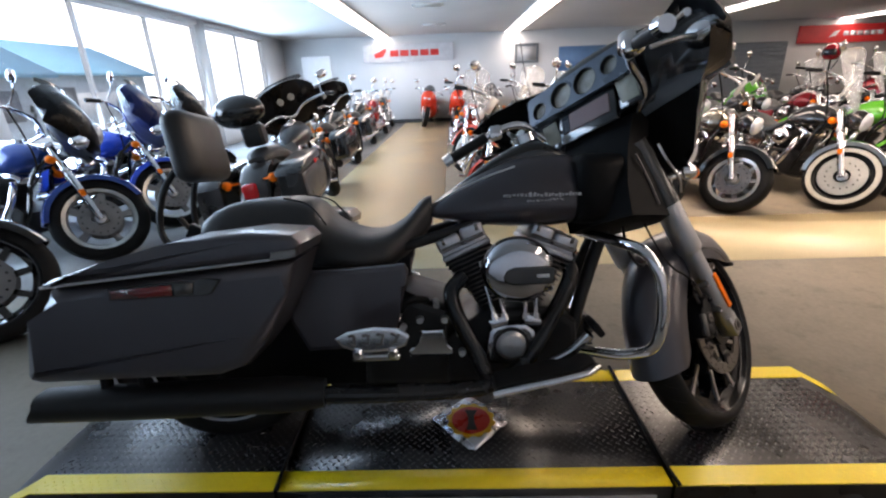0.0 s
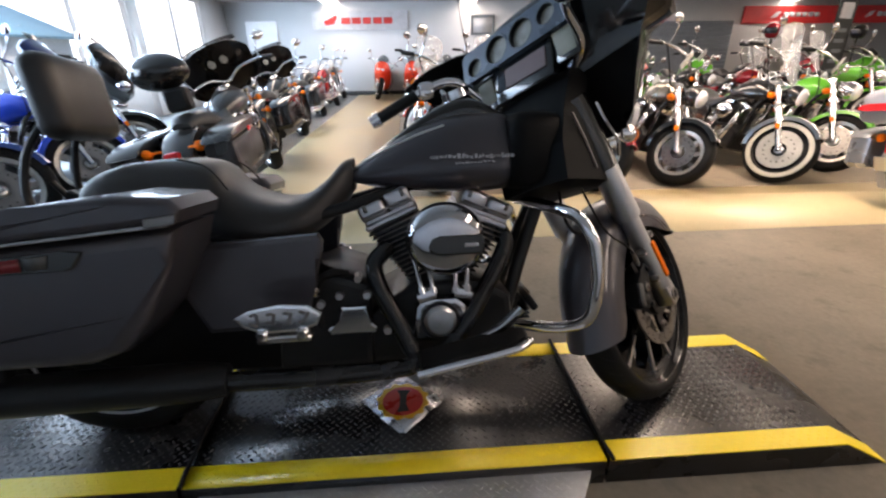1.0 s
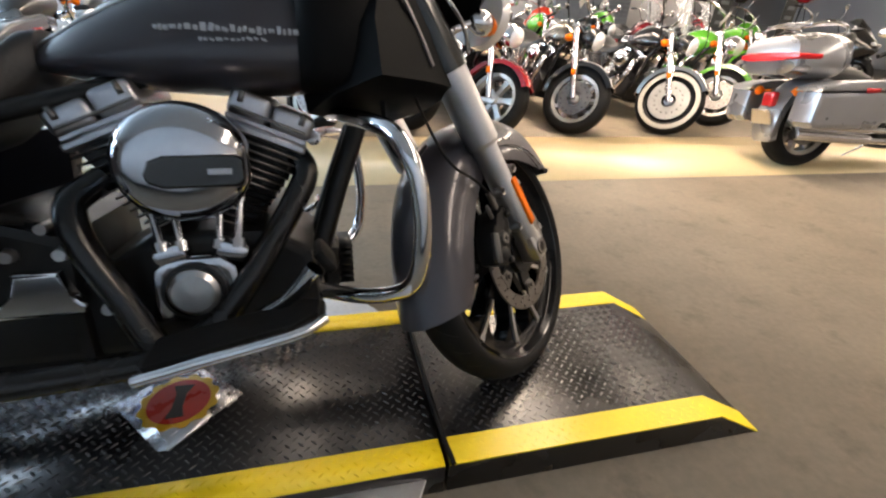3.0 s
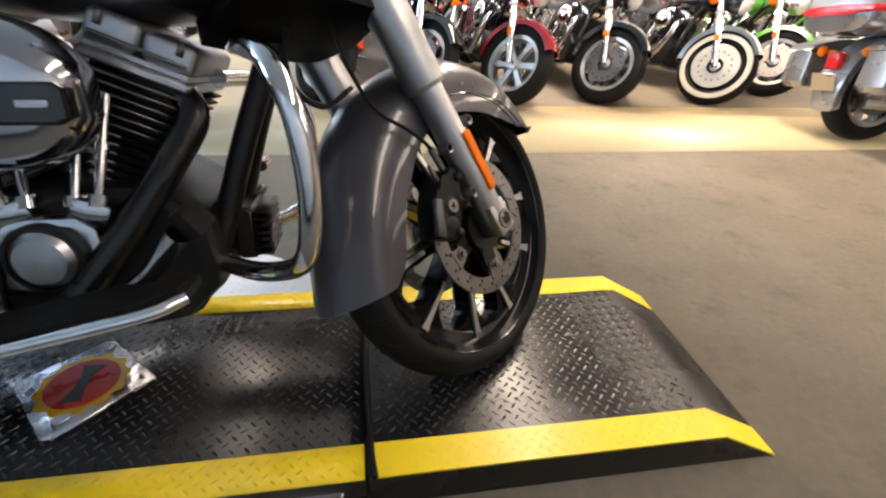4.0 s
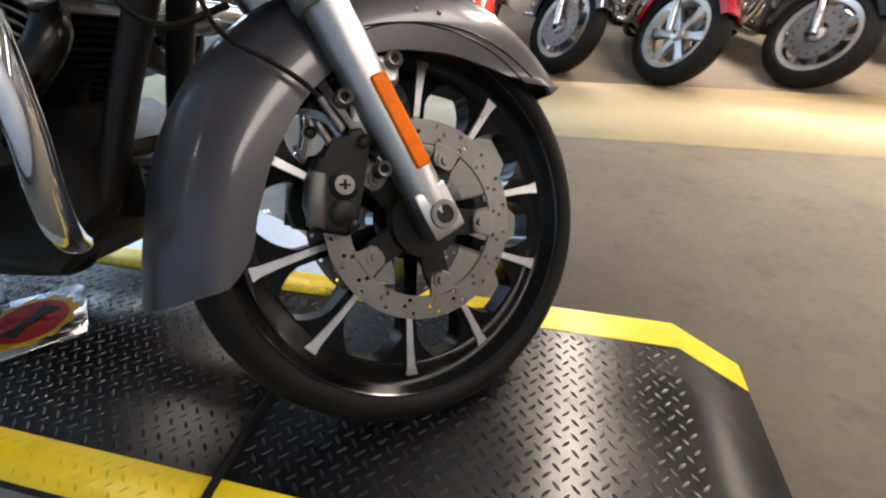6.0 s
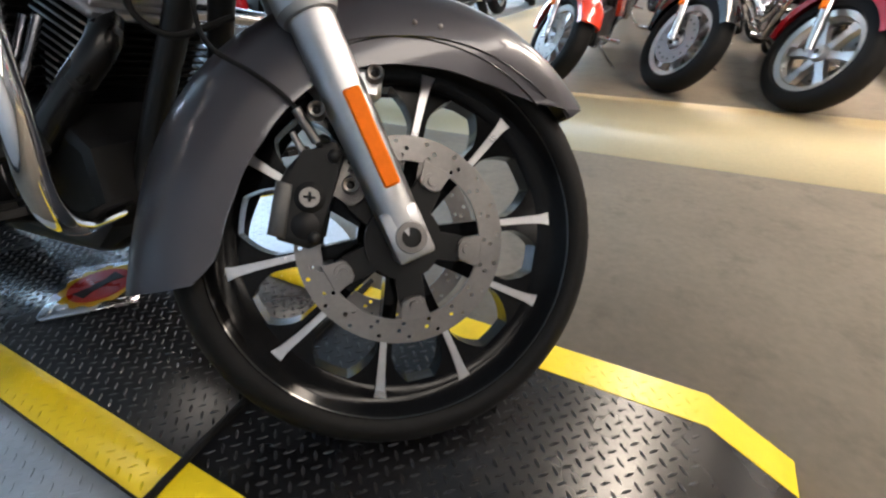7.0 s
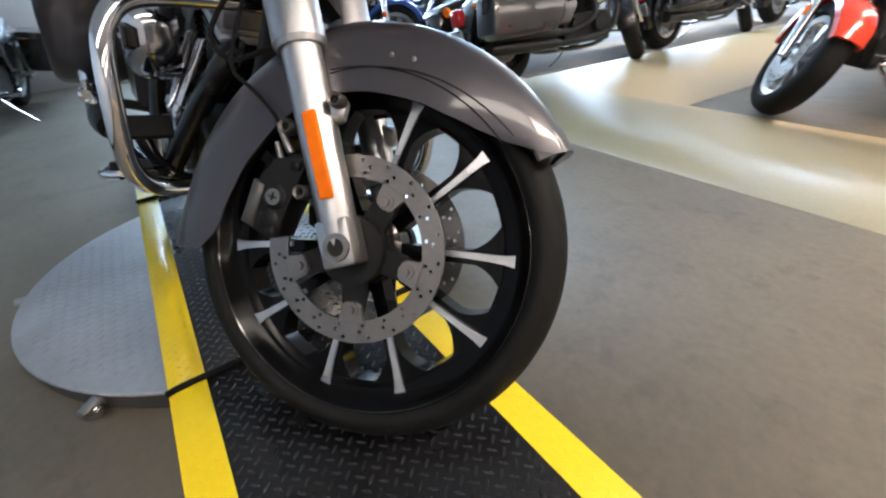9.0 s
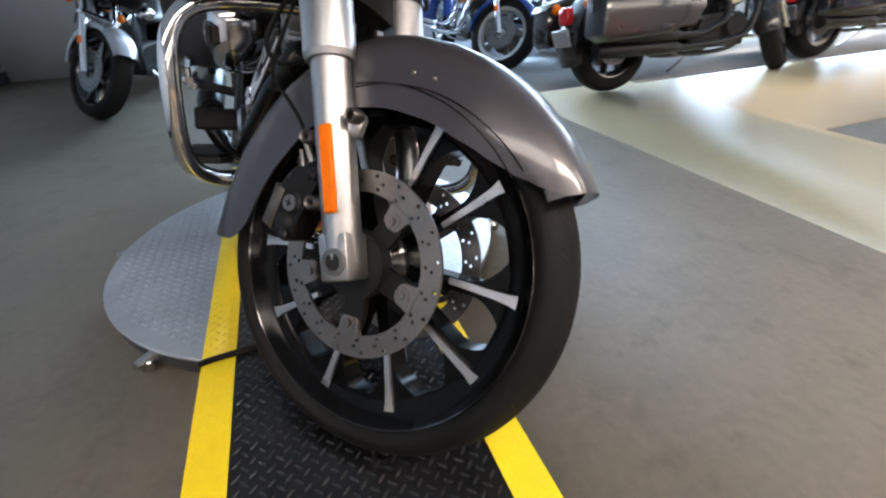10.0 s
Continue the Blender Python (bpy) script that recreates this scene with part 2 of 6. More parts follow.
def prism(bm, outline, y0, y1, bevel=0.0, seg=2):
    """An outline of (x, z) made solid between y0 and y1."""
    a = [bm.verts.new((x, y0, z)) for x, z in outline]
    b = [bm.verts.new((x, y1, z)) for x, z in outline]
    n = len(a)
    fs = [bm.faces.new(a), bm.faces.new(b[::-1])]
    for i in range(n):
        bm.faces.new((a[i], b[i], b[(i + 1) % n], a[(i + 1) % n]))
    if bevel:
        es = list({e for f in fs for e in f.edges})
        bmesh.ops.bevel(bm, geom=es, offset=bevel, segments=seg, affect="EDGES", profile=0.5)
        bm.normal_update()
        caps = [f for f in bm.faces if abs(f.normal.y) > 0.9999 and min(abs(f.verts[0].co.y - y0), abs(f.verts[0].co.y - y1)) < 1e-5]
        if seg > 1 and caps:
            bmesh.ops.inset_individual(bm, faces=caps, thickness=min(0.003, bevel * 0.3))
    return bm


def ball(bm, c, r, seg=16):
    r = r if isinstance(r, (tuple, list)) else (r, r, r)
    g = bmesh.ops.create_uvsphere(bm, u_segments=seg, v_segments=max(6, seg // 2), radius=1)
    for v in g["verts"]:
        v.co = Vector((v.co.x * r[0] + c[0], v.co.y * r[1] + c[1], v.co.z * r[2] + c[2]))
    return bm


def super_ring(x, cy, z0, z1, hw, n=20, p=2.6, wtop=1.0):
    """A rounded closed section at x, from z0 to z1, half width hw; wtop narrows its top."""
    out = []
    for k in range(n):
        a = k * math.tau / n
        c, s = math.cos(a), math.sin(a)
        yy = math.copysign(abs(c) ** (2 / p), c)
        zz = math.copysign(abs(s) ** (2 / p), s)
        w = hw * (1 + (wtop - 1) * (zz + 1) / 2)
        out.append(Vector((x, cy + yy * w, (z0 + z1) / 2 + zz * (z1 - z0) / 2)))
    return out


def interp_sections(keys, n):
    """Smooth rows between key rows of numbers; the first number runs along."""
    ks = np.array(keys, float)
    s = np.linspace(0, len(ks) - 1, n)
    cols = []
    for j in range(ks.shape[1]):
        out = []
        for q in s:
            i = min(int(q), len(ks) - 2)
            t = q - i
            p0, p1, p2, p3 = ks[max(i - 1, 0), j], ks[i, j], ks[i + 1, j], ks[min(i + 2, len(ks) - 1), j]
            m1, m2 = (p2 - p0) / 2, (p3 - p1) / 2
            out.append((2 * t ** 3 - 3 * t * t + 1) * p1 + (t ** 3 - 2 * t * t + t) * m1 + (-2 * t ** 3 + 3 * t * t) * p2 + (t ** 3 - t * t) * m2)
        cols.append(out)
    return [list(r) for r in zip(*cols)]


def body_loft(keys, n=24, seg=20, p=2.6, wtop=1.0):
    """keys: rows of x, z low, z high, half width."""
    bm = B()
    rows = interp_sections(keys, n)
    return loft(bm, [super_ring(x, 0, min(z0, z1 - 0.004), z1, max(hw, 0.004), seg, p, wtop) for x, z0, z1, hw in rows])


def thing(name, m, label, category, group=""):
    return tagged(_place(new(name), m), label, category, group)


def _place(ob, m):
    ob.matrix_basis = m
    return ob


def setting(name, bm, material, label=""):
    return tagged(part(name, bm, material), label or name.replace("_", " "), kind="structure")


# ---- the hall ----
bm = B()
box(bm, (6, 6.8, -0.05), (24, 18, 0.1))
setting("floor", bm, M_FLOOR, "worn brown showroom floor with scuffs")
bm = B()
walkway = [(-1.62, 2.86), (XE, 2.86), (XE, 3.86), (-0.10, 3.86), (-0.10, 15.24), (-1.50, 15.24), (-1.50, 3.86), (-1.62, 3.86)]
loft(bm, [[(x, y, z) for x, y in walkway] for z in (-0.0955, 0.0045)])
setting("floor_walkway", bm, M_STRIP, "glossy tan vinyl walkway and aisle in the floor")
# slab of grey floor, with the brightening near the windows in its colour
bm = B()
box(bm, (-3.355, 8.9, -0.0465), (3.69, 12.68, 0.1))
setting("floor_grey", bm, M_GREYFLOOR, "grey floor by the windows, its colour paled for window light")


def wall_x(name, x, y0, y1, z0, z1, th, label):
    bm = B()
    box(bm, (x, (y0 + y1) / 2, (z0 + z1) / 2), (th, y1 - y0, z1 - z0))
    return setting(name, bm, M_WALL, label)


def wall_y(name, y, x0, x1, z0, z1, th, label):
    bm = B()
    box(bm, ((x0 + x1) / 2, y, (z0 + z1) / 2), (x1 - x0, th, z1 - z0))
    return setting(name, bm, M_WALL, label)


wall_y("wall_north", YN + 0.1, XW - 0.2, XE, 0, HC, 0.2, "white painted end wall of the showroom")
wall_y("wall_south", YS - 0.1, XW - 0.2, XE, 0, HC, 0.2, "white painted wall behind the display")
wall_x("wall_east", XE + 0.1, YS - 0.2, YN + 0.2, 0, HC, 0.2, "white painted side wall")
bm = B()
edges = [YS] + [v for w in WINDOWS for v in w] + [YN]
for a, b in zip(edges[::2], edges[1::2]):
    box(bm, (XW - 0.1, (a + b) / 2, HC / 2), (0.2, b - a, HC))
for a, b in WINDOWS:
    box(bm, (XW - 0.1, (a + b) / 2, WIN_Z0 / 2), (0.2, b - a, WIN_Z0))
    box(bm, (XW - 0.1, (a + b) / 2, (HC + WIN_Z1) / 2), (0.2, b - a, HC - WIN_Z1))
setting("wall_west", bm, M_WALL, "white wall with large shop windows")
bm = B()
box(bm, (6, 6.8, HC + 0.05), (24, 18, 0.1))
setting("ceiling", bm, M_CEIL, "pale plain showroom ceiling")
for i, (a, b) in enumerate(WINDOWS):
    w = tagged(new("window_%d" % (i + 1)), "large shop window with white frame", kind="structure")
    w.location = (XW - 0.1, (a + b) / 2, WIN_Z0)
    h, wd = WIN_Z1 - WIN_Z0, b - a
    bm = B()
    for z in (0.03, h - 0.03):
        box(bm, (0, 0, z), (0.08, wd, 0.06), 0.006)
    for y in (-wd / 2 + 0.03, wd / 2 - 0.03):
        box(bm, (0, y, h / 2), (0.08, 0.06, h - 0.12), 0.006)
    part("window_frame", bm, M_ALU, w)
    n = 3 if wd > 4 else 2
    for k in range(1, n):
        bm = B()
        box(bm, (0, -wd / 2 + wd * k / n, h / 2), (0.07, 0.05, h - 0.12), 0.005)
        part("mullion", bm, M_ALU, w)
    for k in range(n):
        bm = B()
        box(bm, (0, -wd / 2 + wd * (k + 0.5) / n, h / 2), (0.006, wd / n - 0.08, h - 0.12))
        o = part("pane", bm, M_GLASS, w)
        o.visible_shadow = False
bm = B()
box(bm, (5.9, YS + 0.006, 0.06), (22.2, 0.012, 0.12))
setting("baseboard", bm, M_BASE, "black rubber skirting along the wall")
bm = B()
box(bm, (5.9, YN - 0.006, 0.06), (22.2, 0.012, 0.12))
setting("baseboard_north", bm, M_BASE, "black rubber skirting along the end wall")

# ceiling lamps
fix = thing("ceiling_light", pose(0, 0, 0), "long white fluorescent ceiling fitting, lit", "ceiling light", "ceiling lights")
bm = B()
box(bm, (0, 0, -0.015), (0.46, 3.3, 0.03), 0.006)
part("housing", bm, M_FIXT, fix)
bm = B()
loft(bm, [[V(-0.2, y, -0.028), V(-0.17, y, -0.062), V(0.17, y, -0.062), V(0.2, y, -0.028)] for y in (-1.6, 1.6)])
part("diffuser", bm, M_TUBE, fix, "glowing lamp diffuser")
fix.matrix_basis = pose(*FIXTURES[0], HC)
for x, y in FIXTURES[1:]:
    copy_thing(fix, pose(x, y, HC))
for y in (9.75, 12.8):
    v = thing("ceiling_vent", pose(-0.4, y, HC - 0.012), "white louvred ceiling vent", "vent", "ceiling vents")
    bm = B()
    for sx in (-0.28, 0.28):
        box(bm, (sx, 0, 0), (0.04, 0.3, 0.024))
    for sy in (-0.13, 0.13):
        box(bm, (0, sy, 0), (0.52, 0.04, 0.024))
    part("frame", bm, M_FIXT, v)
    for k in range(6):
        bm = B()
        box(bm, (0, 0, 0), (0.52, 0.03, 0.004), 0, pose(0, -0.085 + k * 0.034, 0, 35))
        part("slat", bm, M_FIXT, v)

# column between the rows
bm = B()
cyl(bm, (5.3, 11.0, 0), (5.3, 11.0, HC), 0.09, seg=20)
setting("column", bm, M_WALL, "white painted steel column")

# end wall furnishings
M_SIGNW = mat("pale_sign_board", (0.55, 0.57, 0.60), 0.4)
M_SIGNR = mat("red_sign_paint", (0.62, 0.035, 0.03), 0.4)
M_BANNERK = mat("black_banner_cloth", (0.03, 0.035, 0.035), 0.6)
M_SMOKE2 = mat("dark_visor", (0.02, 0.02, 0.025), 0.08, 0, 0.1)
M_GREYPANEL = mat("grey_roller_door", (0.17, 0.19, 0.21), 0.5)
M_BLUEBOARD = mat("blue_poster", (0.10, 0.20, 0.36), 0.5)
sg = thing("wall_sign", pose(-1.3, YN - 0.04, 2.1), "pale sign board with red wing mark and bars", "sign")
bm = B()
box(bm, (0, 0, 0), (2.8, 0.06, 0.5), 0.01)
part("board", bm, M_SIGNW, sg)
bm = B()
prism(bm, [(-1.02, -0.13), (-0.78, -0.1), (-0.66, 0.08), (-0.7, 0.14), (-0.86, 0.06), (-1.06, -0.02)], -0.045, -0.031)
part("wing_mark", bm, M_SIGNR, sg)
for k, w in enumerate((0.26, 0.26, 0.24, 0.26, 0.26)):
    bm = B()
    box(bm, (-0.42 + k * 0.31, -0.038, -0.01), (w, 0.012, 0.17), 0.004)
    part("red_bar", bm, M_SIGNR, sg)
pf = thing("picture_frame", pose(2.36, YN - 0.03, 1.95), "grey framed picture on the wall", "picture")
bm = B()
for sx in (-0.33, 0.33):
    box(bm, (sx, 0, 0), (0.07, 0.05, 0.56), 0.006)
for sz in (-0.245, 0.245):
    box(bm, (0, 0, sz), (0.59, 0.05, 0.07), 0.006)
part("frame", bm, M_GREYPANEL, pf)
bm = B()
box(bm, (0, 0.01, 0), (0.6, 0.02, 0.43))
part("picture", bm, M_SIGNW, pf)
po = thing("wall_poster", pose(4.2, YN - 0.012, 1.75), "blue wall poster with pale figures", "poster")
bm = B()
box(bm, (0, 0, 0), (1.7, 0.016, 0.7))
part("sheet", bm, M_BLUEBOARD, po)
rd = thing("shutter_door", pose(8.9, YN - 0.05, 0), "grey shutter door in the end wall", "door")
bm = B()
box(bm, (0, 0.02, 1.0), (2.7, 0.06, 2.0))
part("backing", bm, M_GREYPANEL, rd)
for k in range(16):
    bm = B()
    box(bm, (0, -0.02, 0.07 + k * 0.122), (2.66, 0.03, 0.114), 0.008)
    part("slat", bm, M_GREYPANEL, rd)
M_REDB = mat("red_banner", (0.55, 0.03, 0.03), 0.5)
bn = thing("wall_banner", pose(13.6, YN - 0.05, 2.15), "long red banner with white mark and bars", "banner")
bm = B()
box(bm, (0, 0, 0), (6.2, 0.05, 0.5), 0.01)
part("board", bm, M_REDB, bn)
for x0, n in ((-1.9, 6), (1.2, 6)):
    bm = B()
    prism(bm, [(x0 - 0.3, -0.1), (x0 - 0.1, -0.06), (x0, 0.1), (x0 - 0.16, 0.06)], -0.04, -0.026)
    part("wing_mark", bm, M_SIGNW, bn)
    for k in range(n):
        bm = B()
        box(bm, (x0 + 0.2 + k * 0.2, -0.032, 0), (0.16, 0.01, 0.13))
        part("pale_bar", bm, M_SIGNW, bn)
bm = B()
box(bm, (-4.2, YN - 0.03, 1.05), (0.9, 0.06, 2.1), 0.01)
setting("door_1", bm, M_ALU, "white door in the far corner")

# bright overcast sky seen through the windows
bm = B()
box(bm, (-70, 170, 14), (0.1, 720, 40))
setting("backdrop", bm, glow("bright_sky", (0.86, 0.94, 1.0), 3.2), "bright pale sky outside")
# houses outside the windows
M_HWALL = mat("pale_siding", (0.72, 0.80, 0.84), 0.8)
M_HROOF = mat("blue_grey_roof", (0.26, 0.62, 0.86), 0.8)
M_GRASS = mat("outdoor_ground", (0.20, 0.20, 0.18), 0.9)
bm = B()
box(bm, (-55.4, 10, -0.2), (100, 160, 0.1))
setting("ground", bm, M_GRASS, "pale pavement outside the windows")
for hx, hy, wx, wy, hz in ((-17, 13.5, 5, 6.5, 2.0), (-21, 24, 6, 8, 2.3), (-15, 4.0, 5, 6, 2.0)):
    h = thing("house", pose(hx, hy, -0.15), "pale house with blue pitched roof", "house", "houses outside")
    bm = B()
    box(bm, (0, 0, hz / 2), (wx, wy, hz))
    part("wall", bm, M_HWALL, h)
    bm = B()
    loft(bm, [[V(-wx / 2 - 0.4, y, hz), V(wx / 2 + 0.4, y, hz), V(wx / 2 + 0.4, y, hz + 0.15), V(0, y, hz + 1.7), V(-wx / 2 - 0.4, y, hz + 0.15)] for y in (-wy / 2 - 0.4, wy / 2 + 0.4)])
    part("roof", bm, M_HROOF, h)
    for yy in (-wy / 4, wy / 4):
        bm = B()
        box(bm, (wx / 2 + 0.02, yy, hz * 0.55), (0.06, 1.1, 1.0))
        part("window", bm, M_GREYPANEL, h)

# ---- display platform ----
PZ = 0.09
X0, X1, XA, XB = -1.42, 1.455, -1.27, 1.305
SEAM_A, SEAM_B = -0.535, 0.61
Y0, Y1, YY = 1.0, 1.545, 0.068


def deck_outline(a, b):
    """Side outline of a deck length from a to b, with ramps at the ends."""
    pts = []
    if a <= X0 + 0.01:
        pts += [(X0, 0.004), (XA, PZ)]
    else:
        pts += [(a, 0.004), (a, PZ)]
    if b >= X1 - 0.01:
        pts += [(XB, PZ), (X1, 0.004)]
    else:
        pts += [(b, PZ), (b, 0.004)]
    return pts


pf = thing("display_platform", pose(0.0, 1.27, 0), "low black tread-plate display platform with yellow edges", "platform")
for a, b in ((X0, SEAM_A - 0.004), (SEAM_A + 0.004, SEAM_B - 0.004), (SEAM_B + 0.004, X1)):
    bm = B()
    prism(bm, deck_outline(a, b), Y0 - 1.27, Y1 - 1.27)
    part("deck_plate", bm, M_PLATE, pf)
    for ya in (Y0 - 0.001, Y1 - YY + 0.001):
        bm = B()
        o = deck_outline(a + 0.001, b - 0.001)
        top = o[1:3] if a > X0 + 0.01 else o[0:3]
        if b >= X1 - 0.01:
            top = o[1:4]
        ring = []
        for x, z in top:
            ring.append([V(x, ya - 1.27, z + 0.0015), V(x, ya + YY - 1.27, z + 0.0015), V(x, ya + YY - 1.27, z - 0.003), V(x, ya - 1.27, z - 0.003)])
        loft(bm, ring)
        part("yellow_stripe", bm, M_YELLOW, pf, "yellow painted edge stripe")


def lugs(bm, area, z_at, pitch=0.0275, length=0.0215, width=0.0062, h=0.0016, inside=None):
    """Raised tread lugs over area = (x0, x1, y0, y1): rows leaning one way, and between them rows leaning the other."""
    x0, x1, y0, y1 = area
    for turn, shift in ((-45, 0.25), (45, 0.75)):
        c, s = math.cos(radians(turn)), math.sin(radians(turn))
        for j in range(int((y1 - y0) / pitch) + 1):
            for i in range(int((x1 - x0) / pitch) + 1):
                x, y = x0 + (i + shift) * pitch, y0 + (j + shift) * pitch
                if x > x1 or y > y1 - 0.004 or (inside is not None and not inside(x, y)):
                    continue
                z, slope = z_at(x)
                pts = []
                for u, w, q in ((-1, 0, 0), (-0.35, -0.85, 0), (0.35, -0.85, 0), (1, 0, 0), (0.35, 0.85, 0), (-0.35, 0.85, 0), (-0.6, 0, 1), (-0.2, -0.4, 1), (0.2, -0.4, 1), (0.6, 0, 1), (0.2, 0.4, 1), (-0.2, 0.4, 1)):
                    lx, ly = u * length / 2, w * width / 2
                    px, py = x + lx * c - ly * s, y + lx * s + ly * c
                    pts.append(bm.verts.new((px, py, z + slope * (px - x) + (h if q else -0.0004))))
                bm.faces.new(pts[6:])
                for k in range(6):
                    bm.faces.new((pts[k], pts[(k + 1) % 6], pts[6 + (k + 1) % 6], pts[6 + k]))
    return bm


def deck_z(x):
    if x < XA:
        s = (PZ - 0.004) / (XA - X0)
        return 0.004 + (x - X0) * s, s
    if x > XB:
        s = -(PZ - 0.004) / (X1 - XB)
        return PZ + (x - XB) * s, s
    return PZ, 0.0


bm = lugs(B(), (XA + 0.01, XB - 0.01, Y0 + 0.072, Y1 - 0.072), deck_z, inside=lambda x, y: abs(x - SEAM_A) > 0.014 and abs(x - SEAM_B) > 0.014 and abs(x - XA) > 0.012 and abs(x - XB) > 0.012)
bmesh.ops.translate(bm, verts=bm.verts, vec=(0, -1.27, 0))
tagged(part("tread_lug", bm, M_LUG, pf, "raised worn tread lugs"), kind="stuff")
bm = B()
for ya in (Y0 + 0.004, Y1 - YY + 0.004):
    lugs(bm, (XA + 0.01, XB - 0.01, ya, ya + YY - 0.006), lambda x: (PZ + 0.0014, 0.0), h=0.0006, inside=lambda x, y: abs(x - SEAM_A) > 0.014 and abs(x - SEAM_B) > 0.014)
bmesh.ops.translate(bm, verts=bm.verts, vec=(0, -1.27, 0))
tagged(part("painted_lug", bm, M_YELLOW, pf), kind="stuff")
# turntable under the middle deck
TC = (0.037, 1.272)
tt = thing("turntable", pose(*TC, 0), "round bright tread-plate turntable under the platform", "turntable")
bm = B()
rings = []
for r, z in ((0.575, 0.048), (0.596, 0.048), (0.596, 0.053), (0.594, 0.055)):
    rings.append([V(r * math.cos(k * math.tau / 72), r * math.sin(k * math.tau / 72), z) for k in range(72)])
loft(bm, rings)
part("disc", bm, M_SILVERPLATE, tt)
rings = []
for r, z in ((0.570, 0.004), (0.588, 0.004), (0.591, 0.012), (0.591, 0.049), (0.570, 0.049)):
    rings.append([V(r * math.cos(k * math.tau / 72), r * math.sin(k * math.tau / 72), z) for k in range(72)])
part("skirt_ring", loft(B(), rings), M_FOOT, tt, "dark worn metal skirt under the disc")
bm = lugs(B(), (-0.6, 0.6, -0.6, 0.6), lambda x: (0.055, 0.0), h=0.0009, inside=lambda x, y: math.hypot(x, y) < 0.56 and abs(y) > 0.278)
tagged(part("tread_lug", bm, M_SILVERPLATE, tt), kind="stuff")
for k in range(6):
    a = radians(-44 + k * 60)
    bm = B()
    cyl(bm, (0.58 * math.cos(a), 0.58 * math.sin(a), 0.03), (0.635 * math.cos(a), 0.635 * math.sin(a), 0.03), 0.016, 0.013, 10)
    box(bm, (0.61 * math.cos(a), 0.61 * math.sin(a), 0.02), (0.035, 0.035, 0.03), 0.006)
    part("roller_bolt", bm, M_ALLOY, tt)
# strap along the seam
for sx, y_end in ((SEAM_B + 0.004, 1.56), (SEAM_A, 1.5)):
    cb = thing("black_cable", pose(sx, 1.0, PZ), "thin black cable lying across the platform seam", "cable")
    bm = B()
    tube(bm, [(0.008, -0.004, 0.006), (0.006, 0.012, 0.0075), (0.002, 0.05, 0.0075), (-0.002, 0.15, 0.0075), (-0.004, 0.3, 0.0075), (-0.006, y_end - 1.0, 0.0075)], 0.0065, 8, 5)
    part("sheath", bm, M_RUBBER, cb)

# enamel badge plate on the deck
M_BADGEPLATE = mat("bright_steel_badge", (0.55, 0.55, 0.57), 0.25, 1.0)
M_ENYEL = mat("yellow_enamel", (0.55, 0.33, 0.02), 0.3, 0, 0.1, 20, 90, 0, 0.5)
M_ENRED = mat("red_enamel", (0.36, 0.022, 0.015), 0.3, 0, 0.15, 20, 90, 0, 0.5)
bd = thing("badge_plate", pose(0.045, 1.268, PZ + 0.003), "diamond-shaped tread-plate badge with red and yellow disc", "badge")


def flat(bm, pts, z0, z1):
    return loft(bm, [[V(x, y, z) for x, y in pts] for z in (z0, z1)])


part("plate", flat(B(), [(-0.135, 0.012), (-0.01, -0.13), (0.01, -0.13), (0.135, 0.002), (0.008, 0.122), (-0.008, 0.122)], 0, 0.005), M_BADGEPLATE, bd)
bm = lugs(B(), (-0.12, 0.12, -0.11, 0.11), lambda x: (0.005, 0.0), 0.0275, 0.0215, 0.006, 0.002, inside=lambda x, y: math.hypot(x, y) > 0.088 and abs(x) + abs(y) < 0.115)
tagged(part("tread_lug", bm, M_BADGEPLATE, bd), kind="stuff")
gear = []
for k in range(48):
    r = 0.083 if (k // 2) % 2 else 0.075
    gear.append((r * math.cos(k * math.tau / 48), r * math.sin(k * math.tau / 48)))
part("gear_ring", flat(B(), gear, 0.0045, 0.0065), M_ENYEL, bd, "yellow enamel toothed ring")
part("red_disc", flat(B(), [(0.065 * math.cos(k * math.tau / 40), 0.065 * math.sin(k * math.tau / 40)) for k in range(40)], 0.006, 0.0078), M_ENRED, bd, "red enamel disc")
part("dark_mark", flat(B(), [(-0.018, -0.05), (0.02, -0.048), (0.012, -0.02), (0.012, 0.02), (0.024, 0.046), (-0.02, 0.048), (-0.01, 0.02), (-0.01, -0.02)], 0.0075, 0.009), M_SATIN, bd, "plain dark mark")

# ---- the motorcycle on the platform ----
RAKE = radians(29)


def steer_matrix(deg):
    return Matrix.Rotation(radians(deg), 4, V(-math.sin(RAKE), 0, math.cos(RAKE)))


BASE = V(-0.8, 0, -0.29)      # from the front axle to the empty at the base


def bike_thing(name, axle, heading, lean, label, category, group=""):
    m = Matrix.Translation(axle) @ Matrix.Rotation(radians(heading), 4, "Z") @ Matrix.Rotation(radians(-lean), 4, "X")
    return thing(name, m @ Matrix.Translation(BASE), label, category, group)


OFF = Matrix.Translation(-BASE)


def tyre(bm, R, w, rim, c=(0, 0, 0), seg=64):
    h = w / 2
    prof = [(rim, -h * 0.74), (rim + 0.004, -h * 0.86)]
    for k in range(19):
        a = math.pi * k / 18
        cy, sr = -math.cos(a), math.sin(a)
        prof.append((rim + 0.012 + (R - rim - 0.012) * sr ** 0.72, h * math.copysign(abs(cy) ** 0.8, cy)))
    prof += [(rim + 0.004, h * 0.86), (rim, h * 0.74)]
    return lathe(bm, prof, c, seg)


def rot_about_y(pts, a):
    c, s = math.cos(a), math.sin(a)
    return [(x * c - z * s, x * s + z * c) for x, z in pts]


